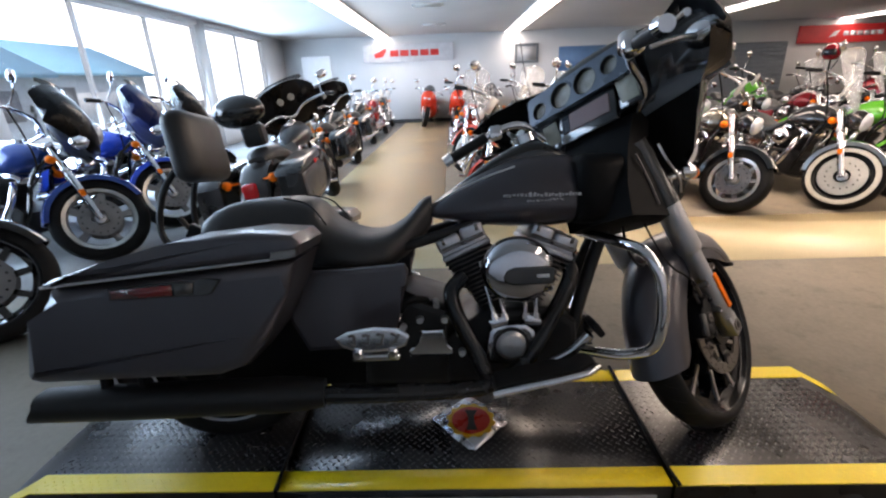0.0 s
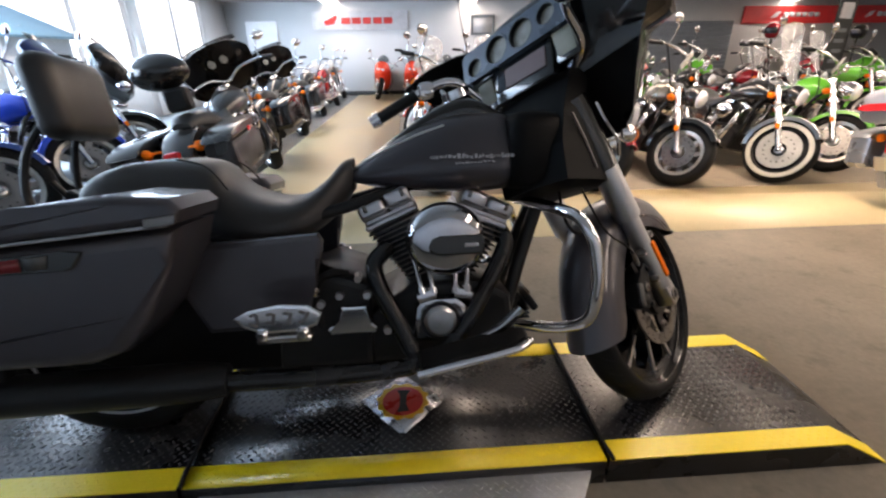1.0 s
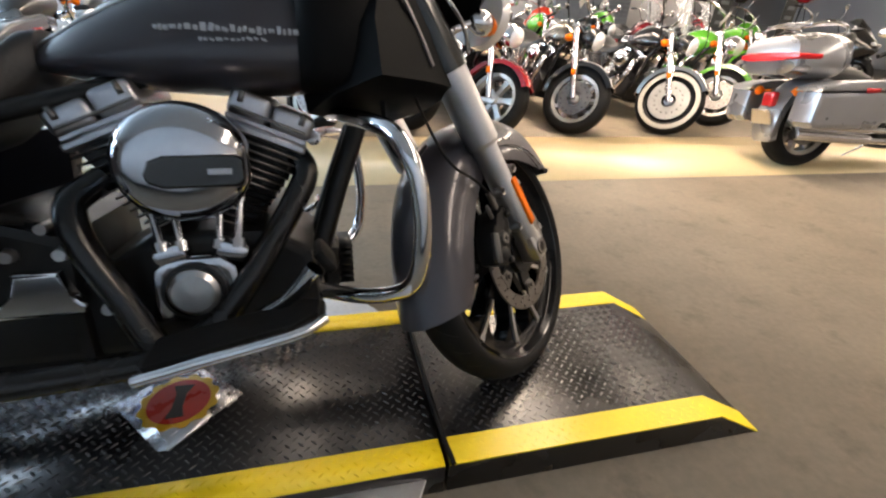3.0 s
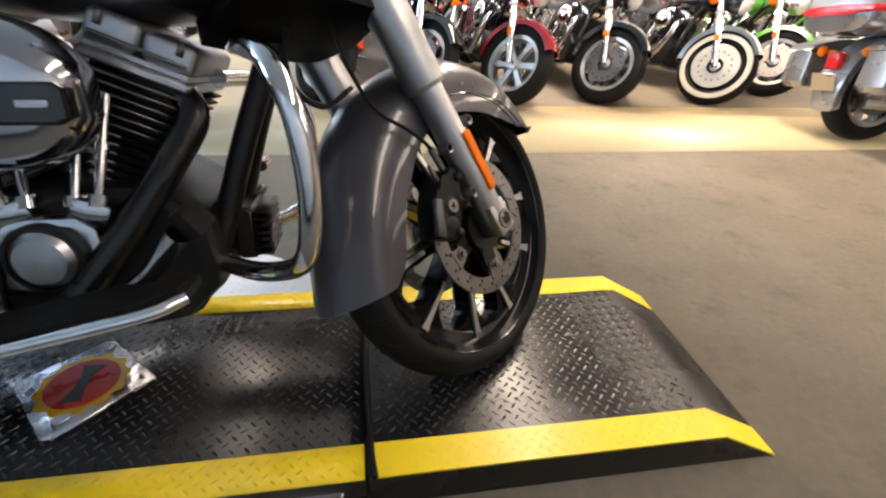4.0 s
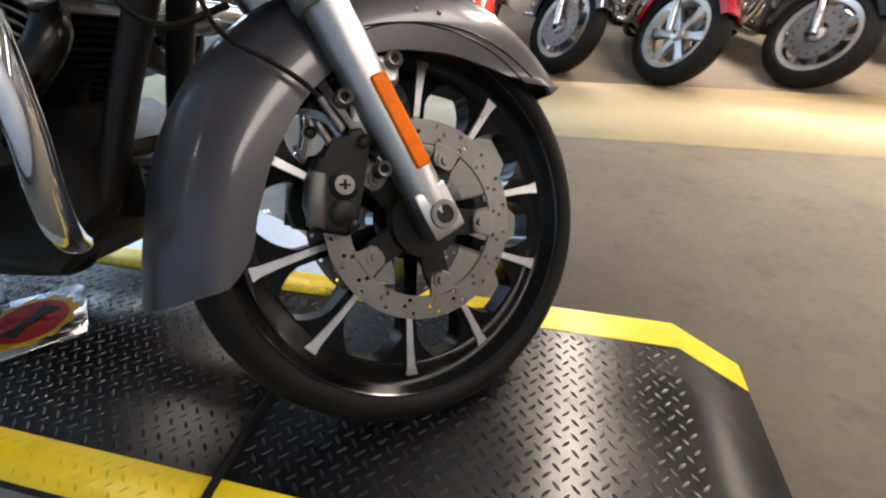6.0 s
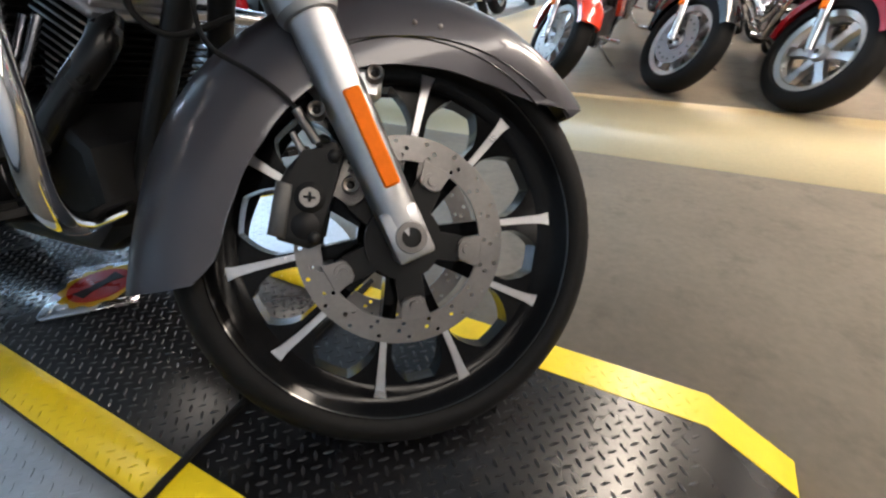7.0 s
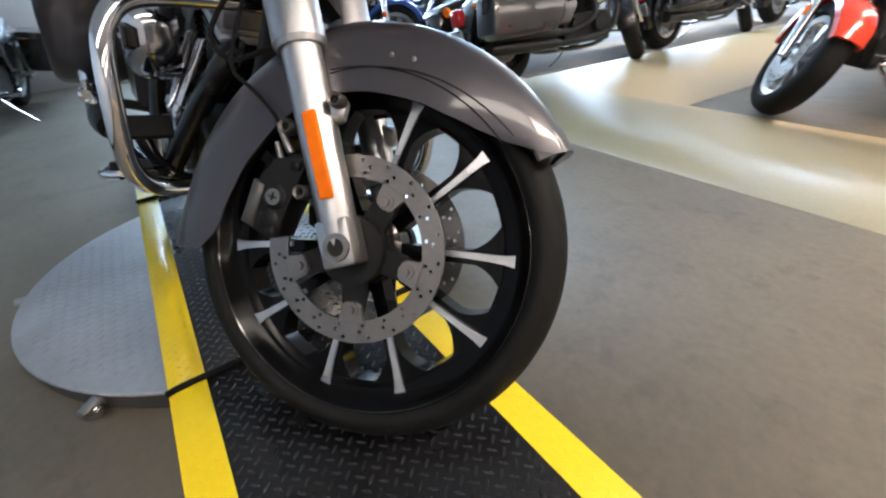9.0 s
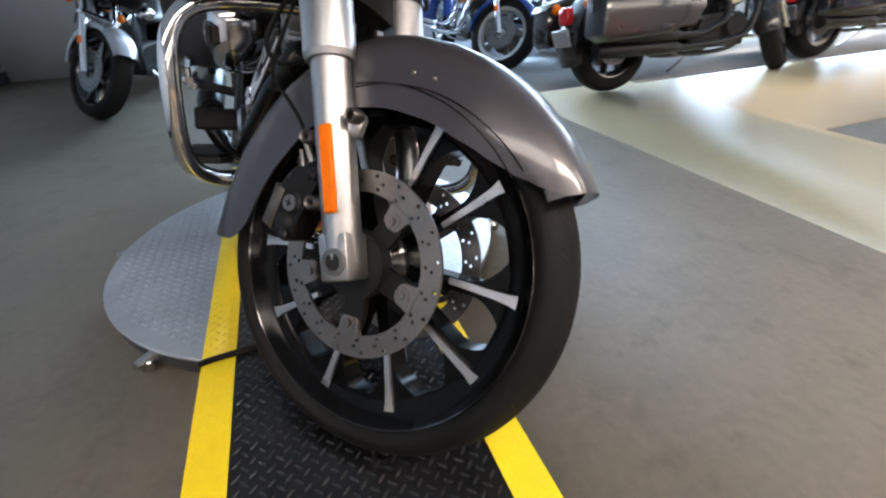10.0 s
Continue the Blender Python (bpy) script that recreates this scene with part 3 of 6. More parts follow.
bike = bike_thing("touring_motorcycle", (0.814, 1.379, 0.365), 2.0, 10.6, "charcoal touring motorcycle with fork-mounted fairing on the platform", "motorcycle")
FORK = OFF @ steer_matrix(41.4)

# front wheel
M_HOLE = mat("dark_drilled_hole", (0.006, 0.006, 0.006), 0.8)
M_SPOKE = mat("black_wheel_coating", (0.0028, 0.0028, 0.0033), 0.16, 0, 0.2, 20, 120, spec=0.13)
fw = part("front_wheel", lathe(B(), [(0.262, -0.047), (0.2645, -0.046), (0.2645, -0.040), (0.258, 0), (0.2645, 0.040), (0.2645, 0.046), (0.262, 0.047), (0.2595, 0.045), (0.252, 0.035), (0.243, 0.0285), (0.236, 0.026), (0.230, 0), (0.236, -0.026), (0.243, -0.0285), (0.252, -0.035), (0.2595, -0.045)], seg=72), M_SPOKE, bike, "black cast front wheel", FORK)
side = [(0.2615, 0.043), (0.264, 0.0475), (0.270, 0.0520), (0.276, 0.0536), (0.282, 0.0528), (0.289, 0.0495), (0.296, 0.0435), (0.3025, 0.0350), (0.3078, 0.0250), (0.3115, 0.0125)]
ty = part("tyre", lathe(B(), [(r, -y) for r, y in side] + [(0.3128, 0)] + [(r, y) for r, y in side[::-1]], seg=128), M_RUBBER, fw, "black rubber tyre with shallow grooves", None, 60)
bm = B()
for k in range(34):
    for sgn in (-1, 1):
        a = (k + (0.5 if sgn > 0 else 0)) * math.tau / 34
        pts = []
        for q in np.linspace(0.15, 0.8, 5):
            y = sgn * 0.053 * q
            r = float(np.interp(abs(y), (0, 0.0125, 0.025, 0.035, 0.0435), (0.3128, 0.3115, 0.3078, 0.3025, 0.296))) - 0.0009
            an = a + 0.16 * q
            pts.append((r * math.cos(an), y, r * math.sin(an)))
        tube(bm, pts, 0.0014, 4, 0)
tagged(part("tread_groove", bm, M_HOLE, ty), kind="stuff")
bm = B()
lathe(bm, [(0.03, -0.06), (0.042, -0.05), (0.048, -0.03), (0.06, -0.02), (0.06, 0.02), (0.048, 0.03), (0.042, 0.05), (0.03, 0.06)], seg=32)
part("hub", bm, M_BLACK, fw)
for sgn in (-1, 1):
    bm = lathe(B(), [(0.2592, sgn * 0.0455), (0.2612, sgn * 0.0476), (0.2628, sgn * 0.0466), (0.261, sgn * 0.0445)], seg=96)
    part("rim_line", bm, M_BLACK, fw, "thin glossy rim edge")
bm = lathe(B(), [(0.219, -0.019), (0.223, -0.0225), (0.240, -0.0265), (0.240, 0.0265), (0.223, 0.0225), (0.219, 0.019)], seg=96)
part("rim_web", bm, M_SPOKE, fw)


def spoke_side(half_gap, w0, start, r_out=0.2215, n=12):
    """Points (radius, width) of a spoke's flank, curving round the end of the opening beside it."""
    tg = math.tan(radians(half_gap))
    b, a = start * tg - w0, r_out - start
    out = [(0.04, w0 + 0.002), (0.10, w0), (start * 0.88, w0)]
    for k in range(n + 1):
        q = math.sin(math.pi / 2 * k / n)
        r = start + a * q
        out.append((r, r * tg - b * math.sqrt(max(0.0, 1 - q * q)) + 0.0006))
    return out + [(0.238, 0.238 * tg)]


for k in range(5):
    for sgn in (-1, 1):
        a = radians(-75.5 + 72 * k + 16.2 * sgn)
        # black spoke body, flared round the rounded openings
        inner, outer = spoke_side(16.2, 0.0105, 0.178), spoke_side(19.8, 0.0105, 0.170)
        hi, lo = (inner, outer) if sgn < 0 else (outer, inner)
        body = [(r, -w) for r, w in lo] + [(r, w) for r, w in hi[::-1]]
        sp = part("spoke", prism(B(), rot_about_y(body, a), -0.021, 0.021), M_SPOKE, fw)
        face = [(0.132, -0.004), (0.15, -0.0045), (0.20, -0.0055), (0.225, -0.0068), (0.2415, -0.0105), (0.2415, 0.0105), (0.225, 0.0068), (0.20, 0.0055), (0.15, 0.0045), (0.132, 0.004)]
        face = [(x, z + sgn * 0.004 * math.sin((x - 0.04) / 0.19 * math.pi)) for x, z in face]
        bm = B()
        prism(bm, rot_about_y(face, a), -0.0270, -0.0205)
        prism(bm, rot_about_y(face, a), 0.0205, 0.0270)
        part("spoke_face", bm, M_ALLOY, sp, "machined bright spoke face")
def holed_disc(r0, r1, y0, y1, holes, seg=80):
    """A ring across the axle, pierced by round holes (x, z, radius)."""
    bm = bmesh.new()
    edges = []
    loops = [[(r * math.cos(k * math.tau / seg), r * math.sin(k * math.tau / seg)) for k in range(seg)] for r in (r1, r0)]
    loops += [[(x + q * math.cos(k * math.tau / 8), z + q * math.sin(k * math.tau / 8)) for k in range(8)] for x, z, q in holes]
    for lp in loops:
        vs = [bm.verts.new((x, y0, z)) for x, z in lp]
        edges += [bm.edges.new((vs[k], vs[(k + 1) % len(vs)])) for k in range(len(vs))]
    bmesh.ops.triangle_fill(bm, edges=edges, use_beauty=True)
    r = bmesh.ops.extrude_face_region(bm, geom=list(bm.faces))
    bmesh.ops.translate(bm, vec=(0, y1 - y0, 0), verts=[v for v in r["geom"] if isinstance(v, bmesh.types.BMVert)])
    return bm


for sgn in (-1, 1):
    yd = 0.071 * sgn
    holes = []
    for k in range(40):
        for r, ph in ((0.1345, 0.0), (0.1250, 0.05), (0.1155, 0.1)):
            if (k + int(r * 1000)) % 2:
                an = k * math.tau / 40 + ph
                holes.append((r * math.cos(an), r * math.sin(an), 0.0033))
    rot = part("brake_rotor", holed_disc(0.109, 0.142, yd - 0.0025, yd + 0.0025, holes), M_DISC, bike, "drilled steel brake rotor", FORK)
    ylo, yhi = (yd - 0.004, yd + 0.003) if sgn < 0 else (yd - 0.003, yd + 0.004)
    for k in range(5):
        a = radians(-3 + 72 * k)
        arm = [(0.040, -0.020), (0.080, -0.019), (0.100, -0.015), (0.104, 0.0), (0.100, 0.015), (0.080, 0.019), (0.040, 0.020)]
        ar = part("carrier_arm", prism(B(), rot_about_y(arm, a), yd + 0.003 if sgn < 0 else yd - 0.014, yd + 0.014 if sgn < 0 else yd - 0.003, 0.002, 1), M_MATT, rot)
        tab = [(0.1115, -0.023), (0.107, -0.0195), (0.101, -0.0175), (0.085, -0.0165), (0.079, -0.0105), (0.078, 0.0), (0.079, 0.0105), (0.085, 0.0165), (0.101, 0.0175), (0.107, 0.0195), (0.1115, 0.023)]
        part("rotor_tab", prism(B(), rot_about_y(tab, a), ylo, yhi, 0.001, 1), M_DISC, ar)
        x, z = rot_about_y([(0.090, 0)], a)[0]
        bm = B()
        cyl(bm, (x, yd + sgn * 0.003, z), (x, yd + sgn * 0.0065, z), 0.0125, 0.012, 16)
        cyl(bm, (x, yd + sgn * 0.006, z), (x, yd + sgn * 0.012, z), 0.0068, 0.0064, 8)
        part("tab_bolt", bm, M_DISC, ar)
    bm = B()
    lathe(bm, [(0.020, yd - 0.012), (0.052, yd - 0.012), (0.052, yd + 0.012), (0.020, yd + 0.012)], seg=32)
    part("carrier_hub", bm, M_MATT, rot)
    # four-piston caliper with a cast bridge and a pad cover
    ya, yb = (yd - 0.040, yd + 0.012) if sgn < 0 else (yd - 0.012, yd + 0.040)
    cal = part("brake_caliper", prism(B(), [(-0.158, -0.010), (-0.120, -0.018), (-0.105, -0.010), (-0.101, 0.030), (-0.092, 0.075), (-0.086, 0.104), (-0.098, 0.118), (-0.116, 0.112), (-0.130, 0.096), (-0.152, 0.080), (-0.164, 0.050), (-0.167, 0.020)], ya, yb, 0.007, 2), M_MATT, bike, "black brake caliper", FORK)
    yo = ya if sgn < 0 else yb
    for cx, cz, cr in ((-0.126, 0.010, 0.017), (-0.123, 0.045, 0.019)):
        bm = lathe(B(), [(0.0, sgn * 0.004), (cr - 0.006, sgn * 0.004), (cr, 0.0), (cr, -sgn * 0.006)], (cx, yo, cz), 24, closed=False)
        part("piston_boss", bm, M_MATT, cal)
    bm = B()
    cyl(bm, (-0.123, yo, 0.045), (-0.123, yo + sgn * 0.006, 0.045), 0.0125, 0.0120, 24)
    bd = part("round_badge", bm, M_DISC, cal, "small round silver badge")
    bm = B()
    box(bm, (-0.123, yo + sgn * 0.0063, 0.045), (0.014, 0.0012, 0.0028))
    box(bm, (-0.123, yo + sgn * 0.0063, 0.0455), (0.0035, 0.0014, 0.012))
    part("badge_mark", bm, M_HOLE, bd)
    bm = B()
    prism(bm, [(-0.169, -0.004), (-0.148, -0.008), (-0.144, 0.058), (-0.163, 0.062)], *sorted((yo - sgn * 0.010, yo + sgn * 0.0035)), 0.003, 1)
    part("pad_cover", bm, M_FOOT, cal, "grey ribbed pad cover")
    for bx, bz in ((-0.098, 0.098), (-0.114, -0.004)):
        bm = B()
        cyl(bm, (bx, yo, bz), (bx, yo + sgn * 0.008, bz), 0.0085, 0.008, 8)
        part("bolt", bm, M_SATIN, cal)
    bm = B()
    cyl(bm, (-0.128, yo - sgn * 0.016, 0.085), (-0.150, yo - sgn * 0.014, 0.122), 0.0055, 0.004, 10)
    part("bleed_nipple", bm, M_DISC, cal)

# fork legs
D = V(-math.sin(RAKE), 0, math.cos(RAKE))
for sgn in (-1, 1):
    y = 0.108 * sgn
    base = V(0.004, y, 0.0)
    bm = B()
    tube(bm, [base + D * 0.005, base + D * 0.05, base + D * 0.18, base + D * 0.31], [0.026, 0.0275, 0.0285, 0.0285], 28, 4)
    box(bm, (0, 0, 0), (0.050, 0.050, 0.068), 0.005, Matrix.Translation(base + D * 0.014) @ Matrix.Rotation(-RAKE, 4, "Y"), 2)
    leg = part("fork_leg", bm, M_FORK, bike, "silver fork slider", FORK)
    bm = B()
    lathe(bm, [(0.0125, sgn * 0.020), (0.0125, sgn * 0.0285), (0.0190, sgn * 0.0285), (0.0205, sgn * 0.024)], base + V(-0.002, 0, 0.008), 24, closed=False)
    part("axle_cap", bm, M_DISC, leg)
    bm = B()
    cyl(bm, base + V(-0.002, sgn * 0.020, 0.008), base + V(-0.002, sgn * 0.0262, 0.008), 0.0128, seg=12)
    part("axle_socket", bm, M_HOLE, leg)
    bm = B()
    cyl(bm, base + D * 0.30, base + D * 0.47, 0.038, 0.038, 28)
    cyl(bm, base + D * 0.292, base + D * 0.302, 0.034, 0.038, 24)
    part("fork_cover", bm, M_FORK, leg, "satin silver upper fork cover")
    bm = B()
    cyl(bm, base + D * 0.462, base + D * 0.68, 0.0415, 0.0415, 28)
    part("upper_cover", bm, M_BLACK, leg, "gloss black upper fork tube cover")
    bm = B()
    m = Matrix.Translation(base + D * 0.137 + V(0.006, sgn * 0.0295, 0.002)) @ Matrix.Rotation(-RAKE, 4, "Y")
    box(bm, (0, 0, 0), (0.021, 0.008, 0.122), 0.0025, m)
    part("reflector", bm, M_AMBER, leg, "amber side reflector")
    for q, dx in ((0.205, 0.037), (0.19, -0.034), (0.095, -0.034)):
        bm = B()
        c = base + D * q + V(dx, 0, dx * 0.55)
        lathe(bm, [(0.0055, 0.012), (0.006, 0.020), (0.009, 0.022), (0.0108, 0.018), (0.0108, 0.0)] if sgn > 0 else [(0.0055, -0.012), (0.006, -0.020), (0.009, -0.022), (0.0108, -0.018), (0.0108, 0.0)], c, 16, closed=False)
        cyl(bm, c, c + V(0, sgn * 0.013, 0), 0.0065, 0.0065, 6)
        bo = part("bolt", bm, M_DISC, leg)
        bm = B()
        cyl(bm, c + V(0, sgn * 0.012, 0), c + V(0, sgn * 0.0145, 0), 0.0052, seg=6)
        part("socket", bm, M_HOLE, bo)
    bm = B()
    box(bm, (0, 0, 0), (0.05, 0.022, 0.035), 0.006, Matrix.Translation(base + D * 0.2 + V(0.02, -sgn * 0.004, 0.014)))
    part("fender_bracket", bm, M_ALLOY, leg)

# front fender: a skirted hoop over the tyre
rings = []
A0, A1 = radians(196.5), radians(41)
for i in range(53):
    t = i / 52
    a = A0 + (A1 - A0) * t
    ad = math.degrees(a)
    edge = float(np.interp(ad, (41, 44, 50, 58, 70, 90, 120, 150, 170, 186, 192, 196.5), (0.322, 0.300, 0.273, 0.253, 0.238, 0.230, 0.228, 0.214, 0.216, 0.226, 0.238, 0.266)))
    hw = 0.088 - 0.012 * max(0, (70 - ad) / 29) - 0.002 * max(0, (ad - 170) / 23)
    hwo = hw - 0.0035
    k = min(1, max(0, (ad - 105) / 55))
    mid = edge + 0.4 * (0.30 - edge)
    drop = max(0, 1 / math.cos(radians(max(0, ad - 170))) - 1)
    sh = [(0.305 - 0.025 * k + 0.09 * drop, hw - 0.001), (0.328 - 0.026 * k + 0.13 * drop, hw - 0.016 + 0.002 * k), (0.340 - 0.018 * k + 0.18 * drop, hw * 0.62), (0.346 - 0.009 * k + 0.21 * drop, hw * 0.36), (0.350 - 0.007 * k + 0.22 * drop, 0)]
    out_p = [(edge, hw), (min(mid, sh[0][0] - 0.004), hw + 0.001)] + sh
    in_p = [(r - 0.004, max(0, y - 0.0035)) for r, y in sh[::-1]] + [(min(mid, sh[0][0] - 0.008), hwo), (edge, hwo)]
    prof = [(r, -y) for r, y in out_p] + [(r, y) for r, y in out_p[-2::-1]] + [(r, y) for r, y in in_p[::-1]] + [(r, -y) for r, y in in_p[1:]]
    rings.append([V(r * math.cos(a), y, r * math.sin(a)) for r, y in prof])
bm = loft(B(), rings)
fen = part("front_fender", bm, M_CHARCOAL, bike, "charcoal front fender", FORK)
for dx, dz in ((-0.012, 0.283), (0.022, 0.284)):
    for sgn in (-1, 1):
        bm = B()
        ball(bm, (dx, sgn * 0.088, dz), (0.0036, 0.003, 0.0036), 8)
        part("rivet", bm, M_DISC, fen)
for sgn in (-1, 1):
    for r0, r1 in ((0.262, 0.268), (0.257, 0.285)):
        pts = [(r0 + (r1 - r0) * t, radians(112 - 62 * t)) for t in np.linspace(0, 1, 14)]
        bm = tube(B(), [(r * math.cos(a), sgn * (0.0893 - 0.012 * max(0, (70 - math.degrees(a)) / 29)), r * math.sin(a)) for r, a in pts], 0.0012, 4, 0)
        part("pinstripe", bm, M_BLACK, fen)
# brake hose
bm = B()
tube(bm, [(-0.112, -0.098, 0.100), (-0.129, -0.103, 0.128), (-0.142, -0.105, 0.144), (-0.165, -0.105, 0.164), (-0.20, -0.105, 0.184), (-0.245, -0.102, 0.205), (-0.268, -0.09, 0.245), (-0.285, -0.07, 0.33), (-0.30, -0.05, 0.45)], 0.0032, 8)
ho = part("brake_hose", bm, M_RUBBER, bike, "", FORK)
bm = B()
cyl(bm, (-0.120, -0.1005, 0.113), (-0.147, -0.105, 0.149), 0.0062, seg=10)
part("hose_fitting", bm, M_DISC, ho)
bm = B()
tube(bm, [(-0.24, 0.02, 0.50), (-0.33, -0.02, 0.38), (-0.36, -0.04, 0.27), (-0.31, -0.04, 0.23), (-0.24, -0.03, 0.27)], 0.0045, 8)
part("cable", bm, M_RUBBER, bike, "", FORK)

# fairing, in the fork's frame
DX = -0.36


# batwing shell: outer skin, lofted across from right to left
rings = []
for k in range(49):
    t = -1 + k / 24
    at = abs(t)
    y = 0.42 * t
    nose = 0.02 - 0.33 * at ** 2.4
    zl = np.interp(at, (0, 0.40, 0.50, 0.62, 0.75, 0.90, 1.0), (0.505, 0.51, 0.535, 0.63, 0.69, 0.70, 0.735))
    zh = np.interp(at, (0, 0.5, 0.75, 0.9, 1.0), (0.985, 0.975, 0.95, 0.91, 0.845))
    h = zh - zl
    back = min(nose - 0.02, -0.29 + 0.03 * at)
    pts = [(back, max(zl + 0.012, 0.65 + 0.06 * at)), (nose - 0.15, zl), (nose - 0.10, zl + 0.10 * h), (nose - 0.035, zl + 0.28 * h), (nose, zl + 0.52 * h), (nose - 0.03, zl + 0.76 * h), (nose - 0.10, zl + 0.93 * h), (nose - 0.16, zh), (nose - 0.172, zh - 0.010), (nose - 0.11, zl + 0.88 * h), (nose - 0.05, zl + 0.70 * h), (nose - 0.03, zl + 0.50 * h), (nose - 0.06, zl + 0.30 * h), (min(nose - 0.10, back + 0.05), max(zl + 0.03, 0.67 + 0.06 * at))]
    rings.append([V(x, y, z) for x, z in pts])
fair = part("fairing_shell", loft(B(), rings), M_SHELL, bike, "gloss black batwing fairing shell", FORK, 60)
# inner fairing closing the rear of the shell
bm = B()
rings = []
for k in range(17):
    t = -1 + k / 8
    at = abs(t)
    y = 0.375 * t
    zl = 0.64 + 0.07 * at
    zh = 0.935 - 0.05 * at ** 2
    x = DX + 0.045 + 0.05 * at ** 2
    rings.append([V(x + 0.02, y, zl), V(x, y, zl + 0.05), V(x, y, 0.86), V(x - 0.012, y, zh - 0.02), V(x - 0.005, y, zh - 0.004), V(x + 0.05, y, zh + 0.012), V(x + 0.18 - 0.12 * at, y, zh - 0.01), V(x + 0.20 - 0.14 * at, y, zl + 0.02)])
part("inner_fairing", loft(bm, rings), M_BLACK, fair, "black inner fairing with gauge hood", None, 70)


def pierced_panel(w, h, holes, depth, corner=0.02):
    """A plate across y and z, pierced by round holes, its face towards -x."""
    bm = bmesh.new()
    loops = []
    rim = []
    for cy, cz, a0 in ((w / 2 - corner, h / 2 - corner, 0), (-w / 2 + corner, h / 2 - corner, 90), (-w / 2 + corner, -h / 2 + corner, 180), (w / 2 - corner, -h / 2 + corner, 270)):
        for q in range(5):
            a = radians(a0 + 22.5 * q)
            rim.append((cy + corner * math.cos(a), cz + corner * math.sin(a)))
    loops.append(rim)
    for hy, hz, r in holes:
        loops.append([(hy + r * math.cos(k * math.tau / 24), hz + r * math.sin(k * math.tau / 24)) for k in range(24)])
    edges = []
    for lp in loops:
        vs = [bm.verts.new((0, y, z)) for y, z in lp]
        edges += [bm.edges.new((vs[k], vs[(k + 1) % len(vs)])) for k in range(len(vs))]
    bmesh.ops.triangle_fill(bm, edges=edges, use_beauty=True)
    r = bmesh.ops.extrude_face_region(bm, geom=list(bm.faces))
    bmesh.ops.translate(bm, vec=(depth, 0, 0), verts=[v for v in r["geom"] if isinstance(v, bmesh.types.BMVert)])
    return bm


GAUGES = ((0.150, -0.010, 0.030), (0.054, 0.0, 0.043), (-0.042, 0.0, 0.043), (-0.132, 0.004, 0.030))
PANEL = pose(DX - 0.012, 0.022, 0.832, 0, 6, 0)
dash = part("dash_panel", pierced_panel(0.40, 0.104, GAUGES, 0.022), M_CONSOLE, fair, "blue-grey gauge panel with round openings", PANEL)
for y, z, r in GAUGES:
    bm = lathe(B(), [(r - 0.003, 0.030), (r - 0.002, 0.001), (r - 0.0005, 0.0005), (r - 0.0005, 0.030)], seg=28)
    g = part("gauge_ring", bm, M_SATIN, dash, "", pose(-0.001, y, z, 0, 0, -90))
    bm = B()
    cyl(bm, (0, 0.018, 0), (0, 0.028, 0), r - 0.0025, seg=24)
    f = part("dial", bm, M_DIAL, g, "pale gauge dial")
bm = B()
box(bm, (0, 0, 0), (0.026, 0.215, 0.120), 0.008, pose(DX + 0.004, 0.002, 0.720, 0, 8, 0), 2)
rad = part("radio_unit", bm, M_BLACK, fair, "black radio unit with display")
bm = B()
box(bm, (0, 0, 0), (0.006, 0.150, 0.062), 0.002, pose(DX - 0.0105, -0.012, 0.727, 0, 8, 0))
part("display", bm, M_SCREEN, rad)
bm = B()
box(bm, (0, 0, 0), (0.008, 0.14, 0.006), 0.002, pose(DX - 0.009, -0.005, 0.681, 0, 8, 0))
part("button_strip", bm, M_ALLOY, rad, "bright button strip")
for y in (0.070, 0.080, 0.090):
    bm = B()
    box(bm, (0, 0, 0), (0.006, 0.006, 0.06), 0.002, pose(DX - 0.0105, y, 0.727, 0, 8, 0))
    part("button", bm, M_CONSOLE, rad)
for y, z, w, h in ((0.150, 0.722, 0.058, 0.088), (-0.142, 0.742, 0.058, 0.086)):
    bm = B()
    box(bm, (0, 0, 0), (0.012, w + 0.026, h + 0.026), 0.010, pose(DX + 0.012, y, z, 0, 8, 0), 2)
    sf = part("speaker_frame", bm, M_BLACK, fair)
    bm = B()
    prism(bm, [(-w / 2, -h / 2), (w / 2, -h / 2 + 0.01), (w / 2, h / 2), (-w / 2, h / 2 - 0.006)], -0.003, 0.003, 0.002, 1)
    part("speaker_grille", bm, M_CREAM, sf, "cream speaker grille", pose(DX + 0.004, y, z, 0, 8, 90))
# short smoked windscreen
rings = []
for k in range(21):
    t = -1 + k / 10
    y = 0.30 * t
    x = -0.06 - 0.22 * t * t
    h = 0.055 * (1 - abs(t) ** 3)
    rings.append([V(x, y, 0.92), V(x - h * 0.4, y, 0.945 + h), V(x - h * 0.4 + 0.004, y, 0.947 + h), V(x + 0.004, y, 0.92)])
part("windscreen", loft(B(), rings), M_SMOKE, fair, "short smoked windscreen")
# lower fork shroud between the legs and the headlamp
bm = B()
rings = []
for z, x0, x1, hw in ((0.355, -0.36, -0.22, 0.09), (0.365, -0.42, -0.205, 0.122), (0.46, -0.42, -0.25, 0.130), (0.56, -0.385, -0.30, 0.132), (0.68, -0.325, -0.25, 0.14)):
    rings.append([V(x0, -hw * 0.9, z), V(x0 - 0.02, 0, z), V(x0, hw * 0.9, z), V((x0 + x1) / 2, hw, z), V(x1 - 0.005, hw, z), V(x1, hw * 0.9, z), V(x1 + 0.02, 0, z), V(x1, -hw * 0.9, z), V(x1 - 0.005, -hw, z), V((x0 + x1) / 2, -hw, z)])
part("fork_shroud", loft(bm, rings), M_PITCH, fair, "black plastic fork shroud", None, 50)
bm = B()
